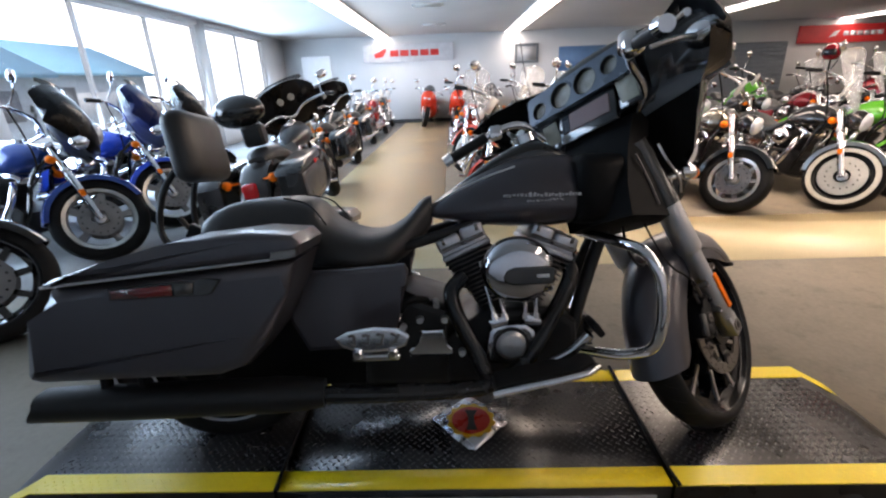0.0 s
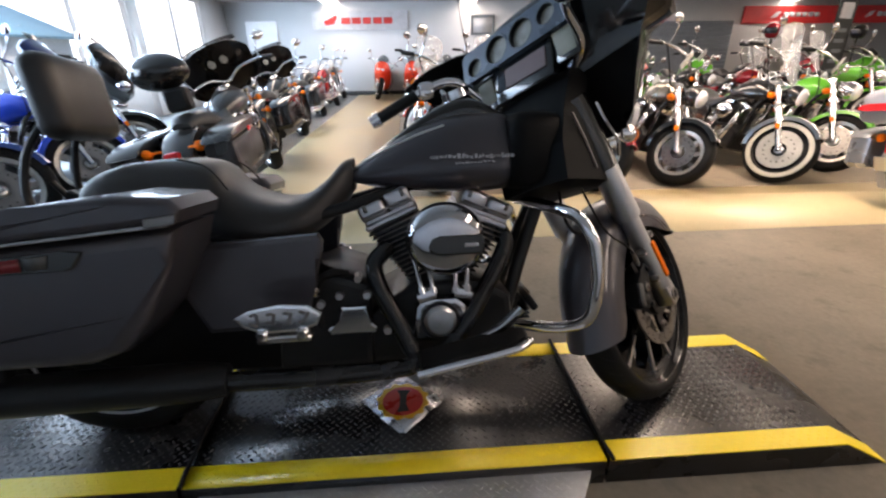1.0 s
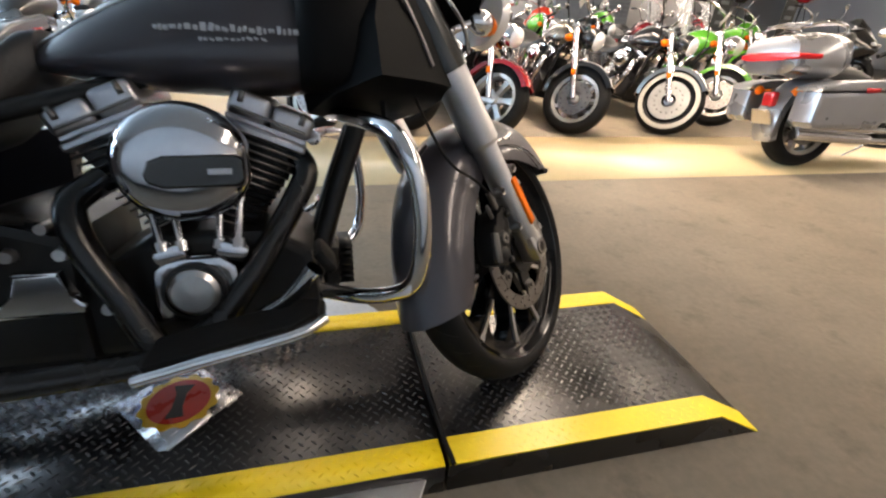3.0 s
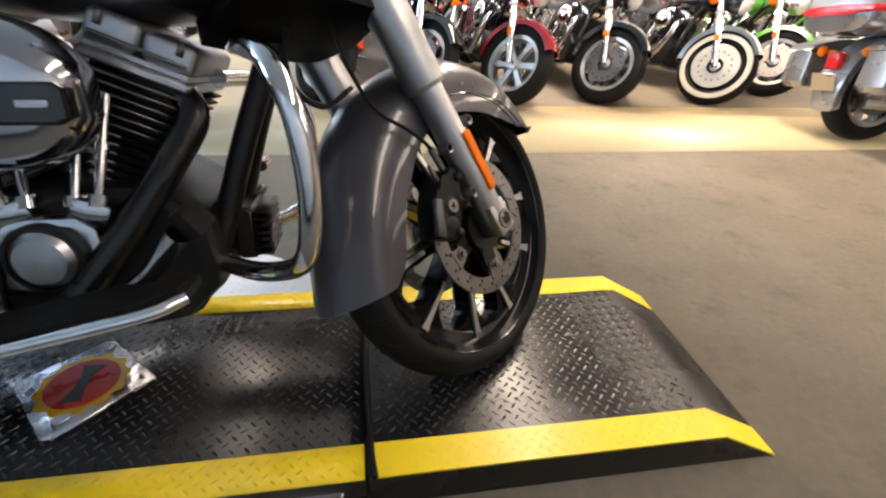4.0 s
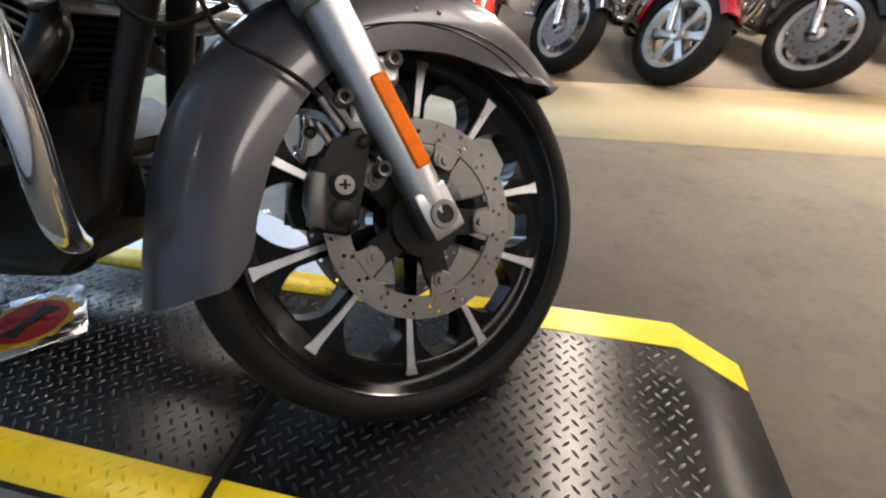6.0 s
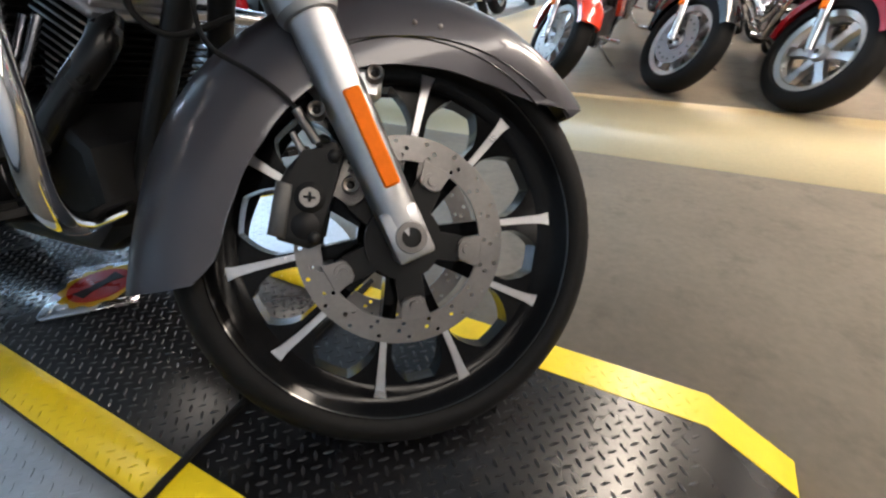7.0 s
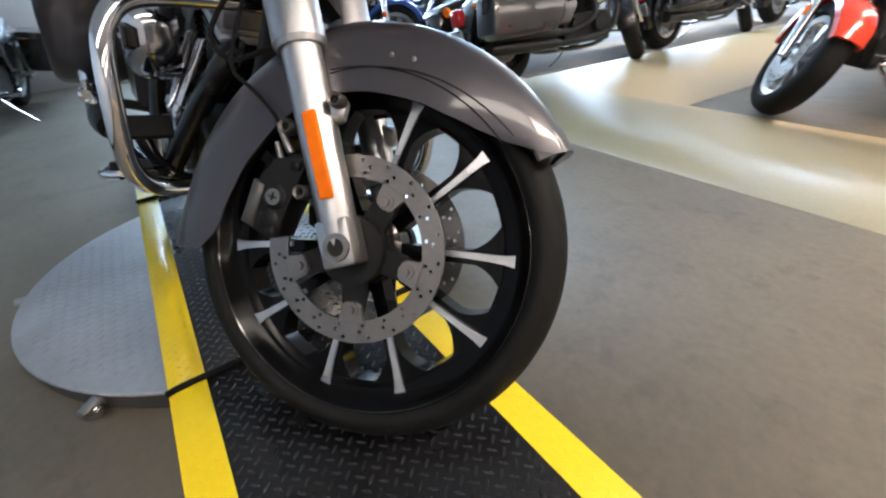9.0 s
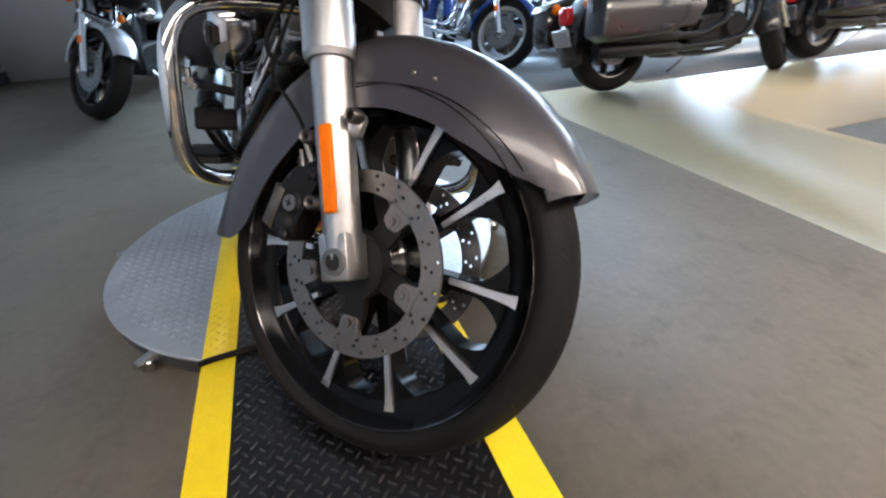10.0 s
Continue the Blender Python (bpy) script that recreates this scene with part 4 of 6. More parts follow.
lathe(bm, [(0.0, 0.0), (0.05, -0.004), (0.085, -0.02), (0.09, -0.05), (0.08, -0.07)], seg=28, closed=False)
part("headlamp", bm, M_CLEARLENS, fair, "", pose(0.10, 0, 0.66, 0, 0, 90))
for sgn in (-1, 1):
    bm = B()
    ball(bm, (-0.165, sgn * 0.170, 0.490), (0.032, 0.025, 0.025), 18)
    cyl(bm, (-0.24, sgn * 0.12, 0.47), (-0.175, sgn * 0.17, 0.495), 0.009)
    lamp = part("turn_signal", bm, M_CHROME, fair, "chrome bullet turn signal")
    bm = B()
    cyl(bm, (-0.150, sgn * 0.170, 0.490), (-0.128, sgn * 0.170, 0.490), 0.0235, 0.017, 18)
    part("lens", bm, M_AMBER, lamp)
    # chrome trim along the shell's lower lip
    bm = B()
    tube(bm, [(-0.29, sgn * 0.160, 0.57), (-0.265, sgn * 0.163, 0.52), (-0.225, sgn * 0.166, 0.47), (-0.20, sgn * 0.15, 0.43)], 0.005, 8)
    part("trim", bm, M_CHROME, fair)
    bm = B()
    tube(bm, [(-0.375, sgn * 0.1335, 0.54), (-0.335, sgn * 0.1325, 0.47), (-0.295, sgn * 0.127, 0.395)], 0.0035, 8)
    part("shroud_edge", bm, M_DISC, fair)
# handlebar, grips, levers, mirrors
bm = B()
tube(bm, [(-0.63, -0.39, 0.70), (-0.51, -0.26, 0.765), (-0.43, -0.205, 0.775), (-0.33, -0.17, 0.71), (-0.27, 0.0, 0.66), (-0.33, 0.17, 0.71), (-0.43, 0.205, 0.775), (-0.51, 0.26, 0.765), (-0.63, 0.39, 0.70)], 0.0127, 12)
hb = part("handlebar", bm, M_CHROME, bike, "chrome handlebar", FORK)
for sgn in (-1, 1):
    bm = B()
    cyl(bm, (-0.535, sgn * 0.288, 0.754), (-0.625, sgn * 0.385, 0.703), 0.0185, 0.0185, 18)
    part("grip", bm, M_SATIN, hb, "black rubber grip")
    bm = B()
    cyl(bm, (-0.622, sgn * 0.382, 0.705), (-0.642, sgn * 0.403, 0.694), 0.024, 0.019, 20)
    part("grip_cap", bm, M_CHROME, hb)
    bm = B()
    box(bm, (0, 0, 0), (0.048, 0.055, 0.045), 0.014, pose(-0.515, sgn * 0.262, 0.760, 0, 0, -sgn * 40), 2)
    if sgn < 0:
        cyl(bm, (-0.49, sgn * 0.235, 0.775), (-0.47, sgn * 0.235, 0.815), 0.026, 0.028, 18)
    part("switch_housing", bm, M_CHROME, hb, "chrome switch housing")
    bm = B()
    tube(bm, [(-0.48, sgn * 0.26, 0.77), (-0.50, sgn * 0.32, 0.772), (-0.56, sgn * 0.39, 0.735), (-0.60, sgn * 0.43, 0.715)], [0.008, 0.009, 0.007, 0.009], 8)
    part("lever", bm, M_CHROME, hb)
    bm = B()
    tube(bm, [(-0.44, sgn * 0.27, 0.775), (-0.38, sgn * 0.31, 0.79), (-0.31, sgn * 0.34, 0.80)], [0.006, 0.008, 0.010], 10)
    part("mirror_stem", bm, M_ALLOY, fair)
    bm = B()
    ball(bm, (-0.30, sgn * 0.35, 0.81), (0.025, 0.055, 0.035), 18)
    mi = part("mirror", bm, M_BLACK, fair, "black mirror housing")
    bm = B()
    ball(bm, (-0.312, sgn * 0.35, 0.81), (0.016, 0.048, 0.029), 18)
    part("mirror_glass", bm, M_MIRROR, mi)
bm = B()
tube(bm, [(-0.27, 0.28, 0.94), (-0.25, 0.30, 1.10), (-0.23, 0.31, 1.22)], 0.002, 6)
part("aerial", bm, M_SATIN, fair)

# ---- body, in the leaning frame ----
bm = B()
box(bm, (0, 0, 0), (0.085, 0.25, 0.215), 0.04, pose(-1.600, 0.0, 0.665, 0, -10, 0), 3)
br = part("backrest", bm, M_VINYL, bike, "black padded passenger backrest", OFF)
bm = B()
for sgn in (-1, 1):
    tube(bm, [(-1.60, sgn * 0.10, 0.33), (-1.685, sgn * 0.10, 0.40), (-1.68, sgn * 0.09, 0.52), (-1.63, sgn * 0.06, 0.62)], 0.010, 8)
part("sissy_bar", bm, M_SATIN, br)
# rear wheel
RWX, RWZ = -1.57, 0.025
rw = part("rear_wheel", lathe(B(), [(0.240, -0.068), (0.246, -0.064), (0.233, -0.050), (0.224, -0.03), (0.218, 0), (0.224, 0.03), (0.233, 0.050), (0.246, 0.064), (0.240, 0.068), (0.228, 0.05), (0.212, 0), (0.228, -0.05)], (RWX, 0, RWZ), 56), M_BLACK, bike, "black cast rear wheel", OFF)
part("tyre", tyre(B(), 0.318, 0.17, 0.238, (RWX, 0, RWZ), 56), M_RUBBER, rw)
bm = B()
lathe(bm, [(0.03, -0.08), (0.06, -0.06), (0.06, 0.06), (0.03, 0.08)], (RWX, 0, RWZ), 28)
part("hub", bm, M_BLACK, rw)
bm = lathe(B(), [(0.03, -0.058), (0.165, -0.058), (0.175, -0.05), (0.175, -0.02), (0.03, -0.02)], (RWX, 0, RWZ), 48)
part("belt_pulley", bm, M_PITCH, rw, "black belt pulley")
bm = lathe(B(), [(0.2385, -0.072), (0.2425, -0.0765), (0.2475, -0.078), (0.2475, -0.070)], (RWX, 0, RWZ), 56)
part("rim_line", bm, M_ALLOY, rw, "thin bright rim line")
for k in range(10):
    a = radians(36 * k + 8)
    sp = rot_about_y([(0.04, -0.012), (0.18, -0.011), (0.225, -0.03), (0.225, 0.03), (0.18, 0.011), (0.04, 0.012)], a)
    part("spoke", prism(B(), [(x + RWX, z + RWZ) for x, z in sp], -0.022, 0.022), M_BLACK, rw)

# seat
seat = part("seat", body_loft([(-1.595, 0.375, 0.405, 0.06), (-1.57, 0.37, 0.448, 0.105), (-1.52, 0.365, 0.480, 0.125), (-1.44, 0.34, 0.500, 0.135), (-1.31, 0.30, 0.505, 0.145), (-1.235, 0.28, 0.490, 0.16), (-1.185, 0.27, 0.430, 0.175), (-1.10, 0.265, 0.392, 0.185), (-1.02, 0.275, 0.392, 0.172), (-0.955, 0.31, 0.43, 0.13), (-0.905, 0.36, 0.480, 0.085), (-0.875, 0.40, 0.49, 0.055)], 44, 24, 3.0, 0.86), M_VINYL, bike, "black stitched vinyl two-up seat", OFF)
bm = B()
rows = interp_sections([(-1.305, 0.508, 0.11), (-1.23, 0.488, 0.135), (-1.18, 0.43, 0.15)], 12)
for yv in (-1, 1):
    tube(bm, [(x, yv * w, z - 0.006) for x, z, w in rows], 0.003, 6, 0)
tube(bm, [(-1.31, y, 0.504 - 0.25 * y * y) for y in np.linspace(-0.11, 0.11, 9)], 0.003, 6, 0)
part("seam_piping", bm, M_VINYL, seat)
bm = B()
box(bm, (0, 0, 0), (0.05, 0.03, 0.05), 0.006, pose(-1.63, -0.02, 0.40, 0, 30))
cyl(bm, (-1.63, -0.02, 0.39), (-1.665, -0.04, 0.455), 0.008)
part("seat_bracket", bm, M_SATIN, bike, "", OFF)

# tank with console
tank = part("fuel_tank", body_loft([(-0.900, 0.428, 0.445, 0.030), (-0.86, 0.416, 0.474, 0.075), (-0.79, 0.402, 0.520, 0.115), (-0.69, 0.390, 0.572, 0.150), (-0.59, 0.384, 0.608, 0.169), (-0.49, 0.384, 0.612, 0.174), (-0.44, 0.390, 0.600, 0.170), (-0.40, 0.400, 0.58, 0.155)], 40, 32, 2.5, 0.62), M_CHARCOAL, bike, "charcoal teardrop fuel tank", OFF)
con = part("tank_console", body_loft([(-0.89, 0.43, 0.450, 0.012), (-0.84, 0.46, 0.486, 0.024), (-0.76, 0.50, 0.542, 0.038), (-0.66, 0.55, 0.608, 0.052), (-0.60, 0.56, 0.638, 0.060), (-0.55, 0.57, 0.648, 0.064), (-0.50, 0.57, 0.632, 0.062), (-0.45, 0.56, 0.605, 0.055), (-0.42, 0.55, 0.59, 0.05)], 26, 20, 3.2), M_BLACK, tank, "gloss black tank console")


def tank_shoulder(x, a):
    """A point on the tank's upper flank, at the section's angle a."""
    z0, z1, hw = (np.interp(x, (-0.90, -0.86, -0.79, -0.69, -0.59, -0.49), q) for q in ((0.428, 0.416, 0.402, 0.390, 0.384, 0.384), (0.445, 0.474, 0.520, 0.572, 0.608, 0.612), (0.030, 0.075, 0.115, 0.150, 0.169, 0.174)))
    yy, zz = math.cos(a) ** 0.8, math.sin(a) ** 0.8
    return yy * hw * (1 - 0.38 * (zz + 1) / 2), (z0 + z1) / 2 + zz * (z1 - z0) / 2


# highlight along the tank seam, modelled as a thin bright tube
for sgn in (-1, 1):
    pts = []
    for x in np.linspace(-0.885, -0.62, 12):
        y, z = tank_shoulder(x, radians(42))
        pts.append((x, sgn * (y + 0.001), z + 0.001))
    bm = tube(B(), pts, 0.0035, 8, 2)
    part("flank_highlight", bm, M_ALLOY, tank, "thin bright line imitating the highlight on the tank flank")
bm = B()
cyl(bm, (-0.57, 0.0, 0.645), (-0.578, 0.0, 0.668), 0.042, 0.04, 24)
part("filler_cap", bm, M_CHROME, con, "chrome filler cap")
bm = B()
rnd = random.Random(4)


def tank_side(x):
    """Half width of the tank's side at badge height."""
    return 0.1735 - 0.9 * (x + 0.51) ** 2


for xa, xb, z, hh in ((-0.665, -0.455, 0.487, 0.013), (-0.60, -0.50, 0.472, 0.006)):
    x = xa
    while x < xb:
        w = rnd.uniform(0.004, 0.010)
        bm = B()
        box(bm, (0, 0, 0), (w, 0.004, rnd.uniform(0.45, 1.0) * hh), 0.0008, pose(x + w / 2, -tank_side(x + w / 2), z + rnd.uniform(-0.002, 0.002), 0, rnd.choice((0, 0, 22)), 0))
        part("badge_bar", bm, M_SCRIPT, tank)
        x += w + rnd.uniform(0.002, 0.004)

# black neck cover between tank and fork
part("neck_cover", body_loft([(-0.450, 0.395, 0.58, 0.150), (-0.42, 0.390, 0.60, 0.166), (-0.34, 0.395, 0.60, 0.160), (-0.27, 0.41, 0.60, 0.12), (-0.235, 0.43, 0.59, 0.08)], 14, 24, 5), M_PITCH, bike, "black neck cover", OFF)
# side cover and frame
bm = prism(B(), [(-1.27, 0.30), (-0.955, 0.315), (-0.945, 0.295), (-0.952, 0.25), (-0.985, 0.18), (-0.995, 0.075), (-1.24, 0.07), (-1.29, 0.17)], -0.235, -0.20, 0.014, 2)
part("side_cover", bm, M_CHARCOAL, bike, "charcoal side cover", OFF)
bm = prism(B(), [(-1.27, 0.30), (-0.955, 0.315), (-0.945, 0.295), (-0.952, 0.25), (-0.985, 0.18), (-0.995, 0.075), (-1.24, 0.07), (-1.29, 0.17)], 0.20, 0.235, 0.014, 2)
part("side_cover", bm, M_CHARCOAL, bike, "charcoal side cover", OFF)
bm = B()
for sgn in (-1, 1):
    tube(bm, [(-0.27, sgn * 0.03, 0.52), (-0.315, sgn * 0.032, 0.41), (-0.352, sgn * 0.036, 0.31), (-0.398, sgn * 0.055, 0.19), (-0.452, sgn * 0.080, 0.03), (-0.49, sgn * 0.10, -0.05), (-0.58, sgn * 0.12, -0.085), (-1.1, sgn * 0.13, -0.085), (-1.28, sgn * 0.14, 0.02), (-1.30, sgn * 0.14, 0.27)], 0.021, 12)
    tube(bm, [(-0.26, sgn * 0.025, 0.56), (-0.6, sgn * 0.05, 0.45), (-0.9, sgn * 0.10, 0.36), (-1.3, sgn * 0.14, 0.28), (-1.7, sgn * 0.13, 0.30)], 0.017, 10)
part("frame", bm, M_SATIN, bike, "black tubular frame", OFF)
# rear fender
rings = []
for i in range(25):
    a = radians(205 - 150 * i / 24)
    hw = 0.10
    prof = [(0.335, -hw), (0.365, -hw * 0.8), (0.375, 0), (0.365, hw * 0.8), (0.335, hw), (0.332, hw - 0.006), (0.36, hw * 0.75), (0.369, 0), (0.36, -hw * 0.75), (0.332, -hw + 0.006)]
    rings.append([V(RWX + r * math.cos(a), y, RWZ + r * math.sin(a)) for r, y in prof])
rf = part("rear_fender", loft(B(), rings), M_CHARCOAL, bike, "charcoal rear fender", OFF)
bm = B()
box(bm, (-1.985, 0, 0.16), (0.03, 0.12, 0.07), 0.01, None, 2)
part("tail_lamp", bm, M_REDLENS, rf, "red tail lamp")

# saddlebags
for sgn in (-1, 1):
    ys = sorted((sgn * 0.215, sgn * 0.43))
    bag = [(-1.775, 0.325), (-1.80, 0.24), (-1.868, 0.118), (-1.862, 0.098), (-1.835, 0.090), (-1.40, 0.092), (-1.33, 0.115), (-1.275, 0.18), (-1.215, 0.30), (-1.185, 0.375)]
    sb = part("saddlebag", prism(B(), bag, ys[0], ys[1], 0.03, 3), M_CHARCOAL, bike, "charcoal hard saddlebag", OFF)
    lid = [(-1.790, 0.333), (-1.182, 0.384), (-1.175, 0.41), (-1.195, 0.432), (-1.30, 0.442), (-1.48, 0.425), (-1.63, 0.388), (-1.76, 0.350)]
    part("lid", prism(B(), lid, ys[0] - (0.004 if sgn < 0 else 0), ys[1] + (0.004 if sgn > 0 else 0), 0.016, 3), M_CHARCOAL, sb, "charcoal saddlebag lid")
    yo = sgn * 0.4315
    bm = B()
    tube(bm, [(-1.785, sgn * 0.428, 0.331), (-1.5, sgn * 0.434, 0.356), (-1.2, sgn * 0.432, 0.381)], 0.0035, 6)
    part("lid_trim", bm, M_ALLOY, sb, "bright lid trim line")
    bm = prism(B(), [(-1.625, 0.325), (-1.40, 0.34), (-1.36, 0.338), (-1.385, 0.305), (-1.40, 0.30), (-1.625, 0.296)], *sorted((yo, yo + sgn * 0.007)), 0.003, 1)
    rl = part("side_marker", bm, M_BLACK, sb)
    bm = prism(B(), [(-1.615, 0.320), (-1.475, 0.330), (-1.475, 0.304), (-1.615, 0.301)], *sorted((yo + sgn * 0.006, yo + sgn * 0.010)))
    part("red_lens", bm, M_DARKRED, rl, "red side marker lens")
    bm = prism(B(), [(-1.468, 0.330), (-1.425, 0.333), (-1.43, 0.307), (-1.468, 0.305)], *sorted((yo + sgn * 0.006, yo + sgn * 0.010)))
    part("clear_lens", bm, M_FOOT, rl)
    bm = prism(B(), [(-1.245, 0.376), (-1.183, 0.382), (-1.180, 0.402), (-1.24, 0.396)], *sorted((yo, yo + sgn * 0.010)), 0.004, 2)
    part("latch", bm, M_DISC, sb, "saddlebag latch")
    # muffler below the bag
    yc = sgn * 0.325
    bm = B()
    tube(bm, [(-1.93, yc, -0.012), (-1.86, yc, -0.011), (-1.70, yc, -0.011), (-1.30, yc * 0.98, -0.012), (-1.18, yc * 0.95, -0.016)], [0.045, 0.047, 0.048, 0.048, 0.038], 24, 4)
    for v in bm.verts:
        if v.co.x < -1.925:
            v.co.x += (v.co.z + 0.012) * 0.7
    mu = part("muffler", bm, M_SATIN, bike, "satin black muffler", OFF)
    bm = lathe(B(), [(0.024, 0.0), (0.034, 0.0), (0.034, 0.03), (0.024, 0.03)], seg=24)
    part("outlet", bm, M_HOLE, mu, "", pose(-1.935, yc, -0.012, 0, 35, -90))
    for bx in (-1.75, -1.65):
        bm = B()
        box(bm, (bx, yc, 0.063), (0.02, 0.03, 0.07), 0.004)
        part("hanger", bm, M_SATIN, mu)
bm = B()
tube(bm, [(-1.19, -0.31, -0.022), (-1.0, -0.285, -0.04), (-0.82, -0.25, -0.055), (-0.72, -0.235, -0.05), (-0.635, -0.210, -0.015), (-0.575, -0.188, 0.055), (-0.525, -0.160, 0.125), (-0.482, -0.132, 0.19), (-0.455, -0.10, 0.245), (-0.475, -0.07, 0.285)], 0.024, 16)
part("exhaust_pipe", bm, M_PIPE, bike, "black shielded exhaust pipe", OFF)
bm = B()
tube(bm, [(-0.715, -0.225, -0.06), (-0.745, -0.215, 0.0), (-0.768, -0.208, 0.055), (-0.795, -0.200, 0.11), (-0.818, -0.190, 0.165), (-0.825, -0.165, 0.215), (-0.79, -0.12, 0.245)], 0.024, 16)
part("exhaust_pipe", bm, M_PIPE, bike, "black shielded exhaust pipe", OFF)
bm = prism(B(), [(-1.64, 0.30), (-1.0, 0.305), (-0.965, 0.215), (-0.88, 0.185), (-0.90, -0.07), (-1.46, -0.06), (-1.60, 0.0)], -0.165, -0.15, 0.004, 1)
part("inner_panel", bm, M_PITCH, bike, "black inner panel", OFF)
bm = prism(B(), [(-1.62, 0.06), (-1.05, 0.05), (-1.05, -0.04), (-1.62, -0.02)], -0.145, -0.115, 0.008, 1)
part("swingarm", bm, M_SATIN, bike, "", OFF)
# engine
eng = part("crankcase", prism(B(), [(-0.86, -0.08), (-0.50, -0.085), (-0.44, -0.03), (-0.45, 0.10), (-0.53, 0.15), (-0.72, 0.15), (-0.80, 0.10), (-0.88, 0.06)], -0.155, 0.155, 0.02, 2), M_SATIN, bike, "black crankcase", OFF)
gb = part("gearbox", prism(B(), [(-1.10, -0.07), (-0.84, -0.075), (-0.84, 0.16), (-0.95, 0.20), (-1.08, 0.16)], -0.175, 0.175, 0.02, 2), M_SATIN, bike, "black gearbox", OFF)
for sgn in (1, -1):
    tilt = radians(22.5 * sgn)
    cyx = -0.632 if sgn > 0 else -0.666
    axis = V(math.sin(tilt), 0, math.cos(tilt))
    org = V(cyx, 0, 0.053 if sgn > 0 else 0.064)
    m = Matrix.Translation(org) @ Matrix.Rotation(tilt, 4, "Y")
    bm = B()
    cyl(bm, (0, 0, 0.05), (0, 0, 0.30), 0.040, 0.052, 24)
    loft(bm, [[V(sx * w, sy * 0.094, z) for sx, sy in ((-1, -1), (1, -1), (1, 1), (-1, 1))] for z, w in ((0.10, 0.026), (0.275, 0.064))])
    jug = part("cylinder", bm, M_SATIN, eng, "black finned cylinder", m)
    for k in range(12):
        bm = B()
        z = 0.105 + k * 0.0144
        hwid = 0.034 + 0.043 * min(1, k / 11)
        box(bm, (0, 0, z), (hwid * 2, 0.215, 0.0045), 0.001)
        part("fin", bm, M_PITCH, jug)
        bm = B()
        short = sgn > 0 and k < 6
        box(bm, (-0.014 if short else 0, -0.1085, z), (0.030 if short else hwid * 1.9, 0.0025, 0.0035))
        part("fin_edge", bm, M_DISC, jug)
    bm = B()
    box(bm, (0, 0, 0.283), (0.156, 0.222, 0.018), 0.005)
    box(bm, (0, 0, 0.297), (0.146, 0.212, 0.010), 0.002)
    part("cylinder_head", bm, M_ROCKER, eng, "silver finned cylinder head", m)
    for rx, rw, rh in ((-0.038 * sgn, 0.073, 0.050), (0.040 * sgn, 0.076, 0.046)):
        bm = B()
        box(bm, (rx, 0, 0.300 + rh / 2), (rw, 0.222, rh), 0.012, None, 3)
        part("rocker_box", bm, M_ROCKER, eng, "rounded cast rocker box", m)
    bm = B()
    box(bm, (0, 0, 0.314), (0.136, 0.226, 0.006), 0.002)
    hd = part("rocker_gasket", bm, M_DISC, eng, "dark split line of the rocker boxes", m)
    for bx, by in ((-0.055, -0.109), (0.055, -0.109)):
        bm = B()
        cyl(bm, (bx, by - 0.004, 0.326), (bx, by - 0.004, 0.347), 0.0055, seg=8)
        part("bolt", bm, M_DISC, hd)
    for dx in (-0.016, 0.014):
        bm = B()
        p0 = V(-0.64 + sgn * 0.045 + dx, -0.185, 0.125)
        p1 = org + axis * 0.245 + V(dx * 1.3 - sgn * 0.045, -0.118, 0)
        cyl(bm, p0, p1, 0.0068, seg=12)
        cyl(bm, p0 + (p1 - p0) * 0.0, p0 + (p1 - p0) * 0.10, 0.014, seg=12)
        cyl(bm, p0 + (p1 - p0) * 0.5, p0 + (p1 - p0) * 0.56, 0.0105, seg=12)
        part("pushrod_tube", bm, M_DIMCHROME, eng, "chrome pushrod tube")
    bm = B()
    box(bm, (0, 0, 0), (0.055, 0.05, 0.035), 0.01, Matrix.Translation((-0.64 + sgn * 0.05, -0.172, 0.12)) @ Matrix.Rotation(tilt, 4, "Y"), 2)
    part("lifter_block", bm, M_DIMCHROME, eng)
# cam cover
bm = prism(B(), [(-0.735, -0.005), (-0.60, -0.01), (-0.58, 0.03), (-0.585, 0.095), (-0.61, 0.115), (-0.70, 0.115), (-0.72, 0.095)], -0.198, -0.15, 0.012, 2)
cc = part("cam_cover", bm, M_DIMCHROME, eng, "chrome cam cover")
bm = lathe(B(), [(0.0, -0.016), (0.034, -0.014), (0.043, -0.006), (0.045, 0.01)], (-0.657, -0.205, 0.056), 36, closed=False)
part("round_cover", bm, M_ALLOY, cc, "round polished timing cover")
bm = lathe(B(), [(0.0455, -0.006), (0.053, -0.004), (0.053, 0.02), (0.0455, 0.02)], (-0.657, -0.205, 0.056), 36)
part("black_ring", bm, M_SATIN, cc)
# air cleaner
rings = []
ACX, ACZ = -0.638, 0.282
for d, q in ((0.0, 0.90), (-0.02, 0.97), (-0.045, 1.0), (-0.062, 0.985), (-0.078, 0.93), (-0.090, 0.82), (-0.097, 0.62), (-0.100, 0.3)):
    ring = []
    for k in range(40):
        a = k * math.tau / 40
        x, z = 0.103 * math.cos(a), 0.095 * math.sin(a)
        x = min(x, 0.098)
        ring.append(V(ACX + x * q, -0.165 + d, ACZ + z * q))
    rings.append(ring)
ac = part("air_cleaner", loft(B(), rings), M_DIMCHROME, bike, "round chrome air cleaner cover", OFF)
bm = prism(B(), [(-0.685, 0.272), (-0.675, 0.292), (-0.655, 0.300), (-0.556, 0.300), (-0.545, 0.292), (-0.545, 0.258), (-0.556, 0.250), (-0.66, 0.25), (-0.68, 0.258)], -0.2685, -0.235, 0.004, 2)
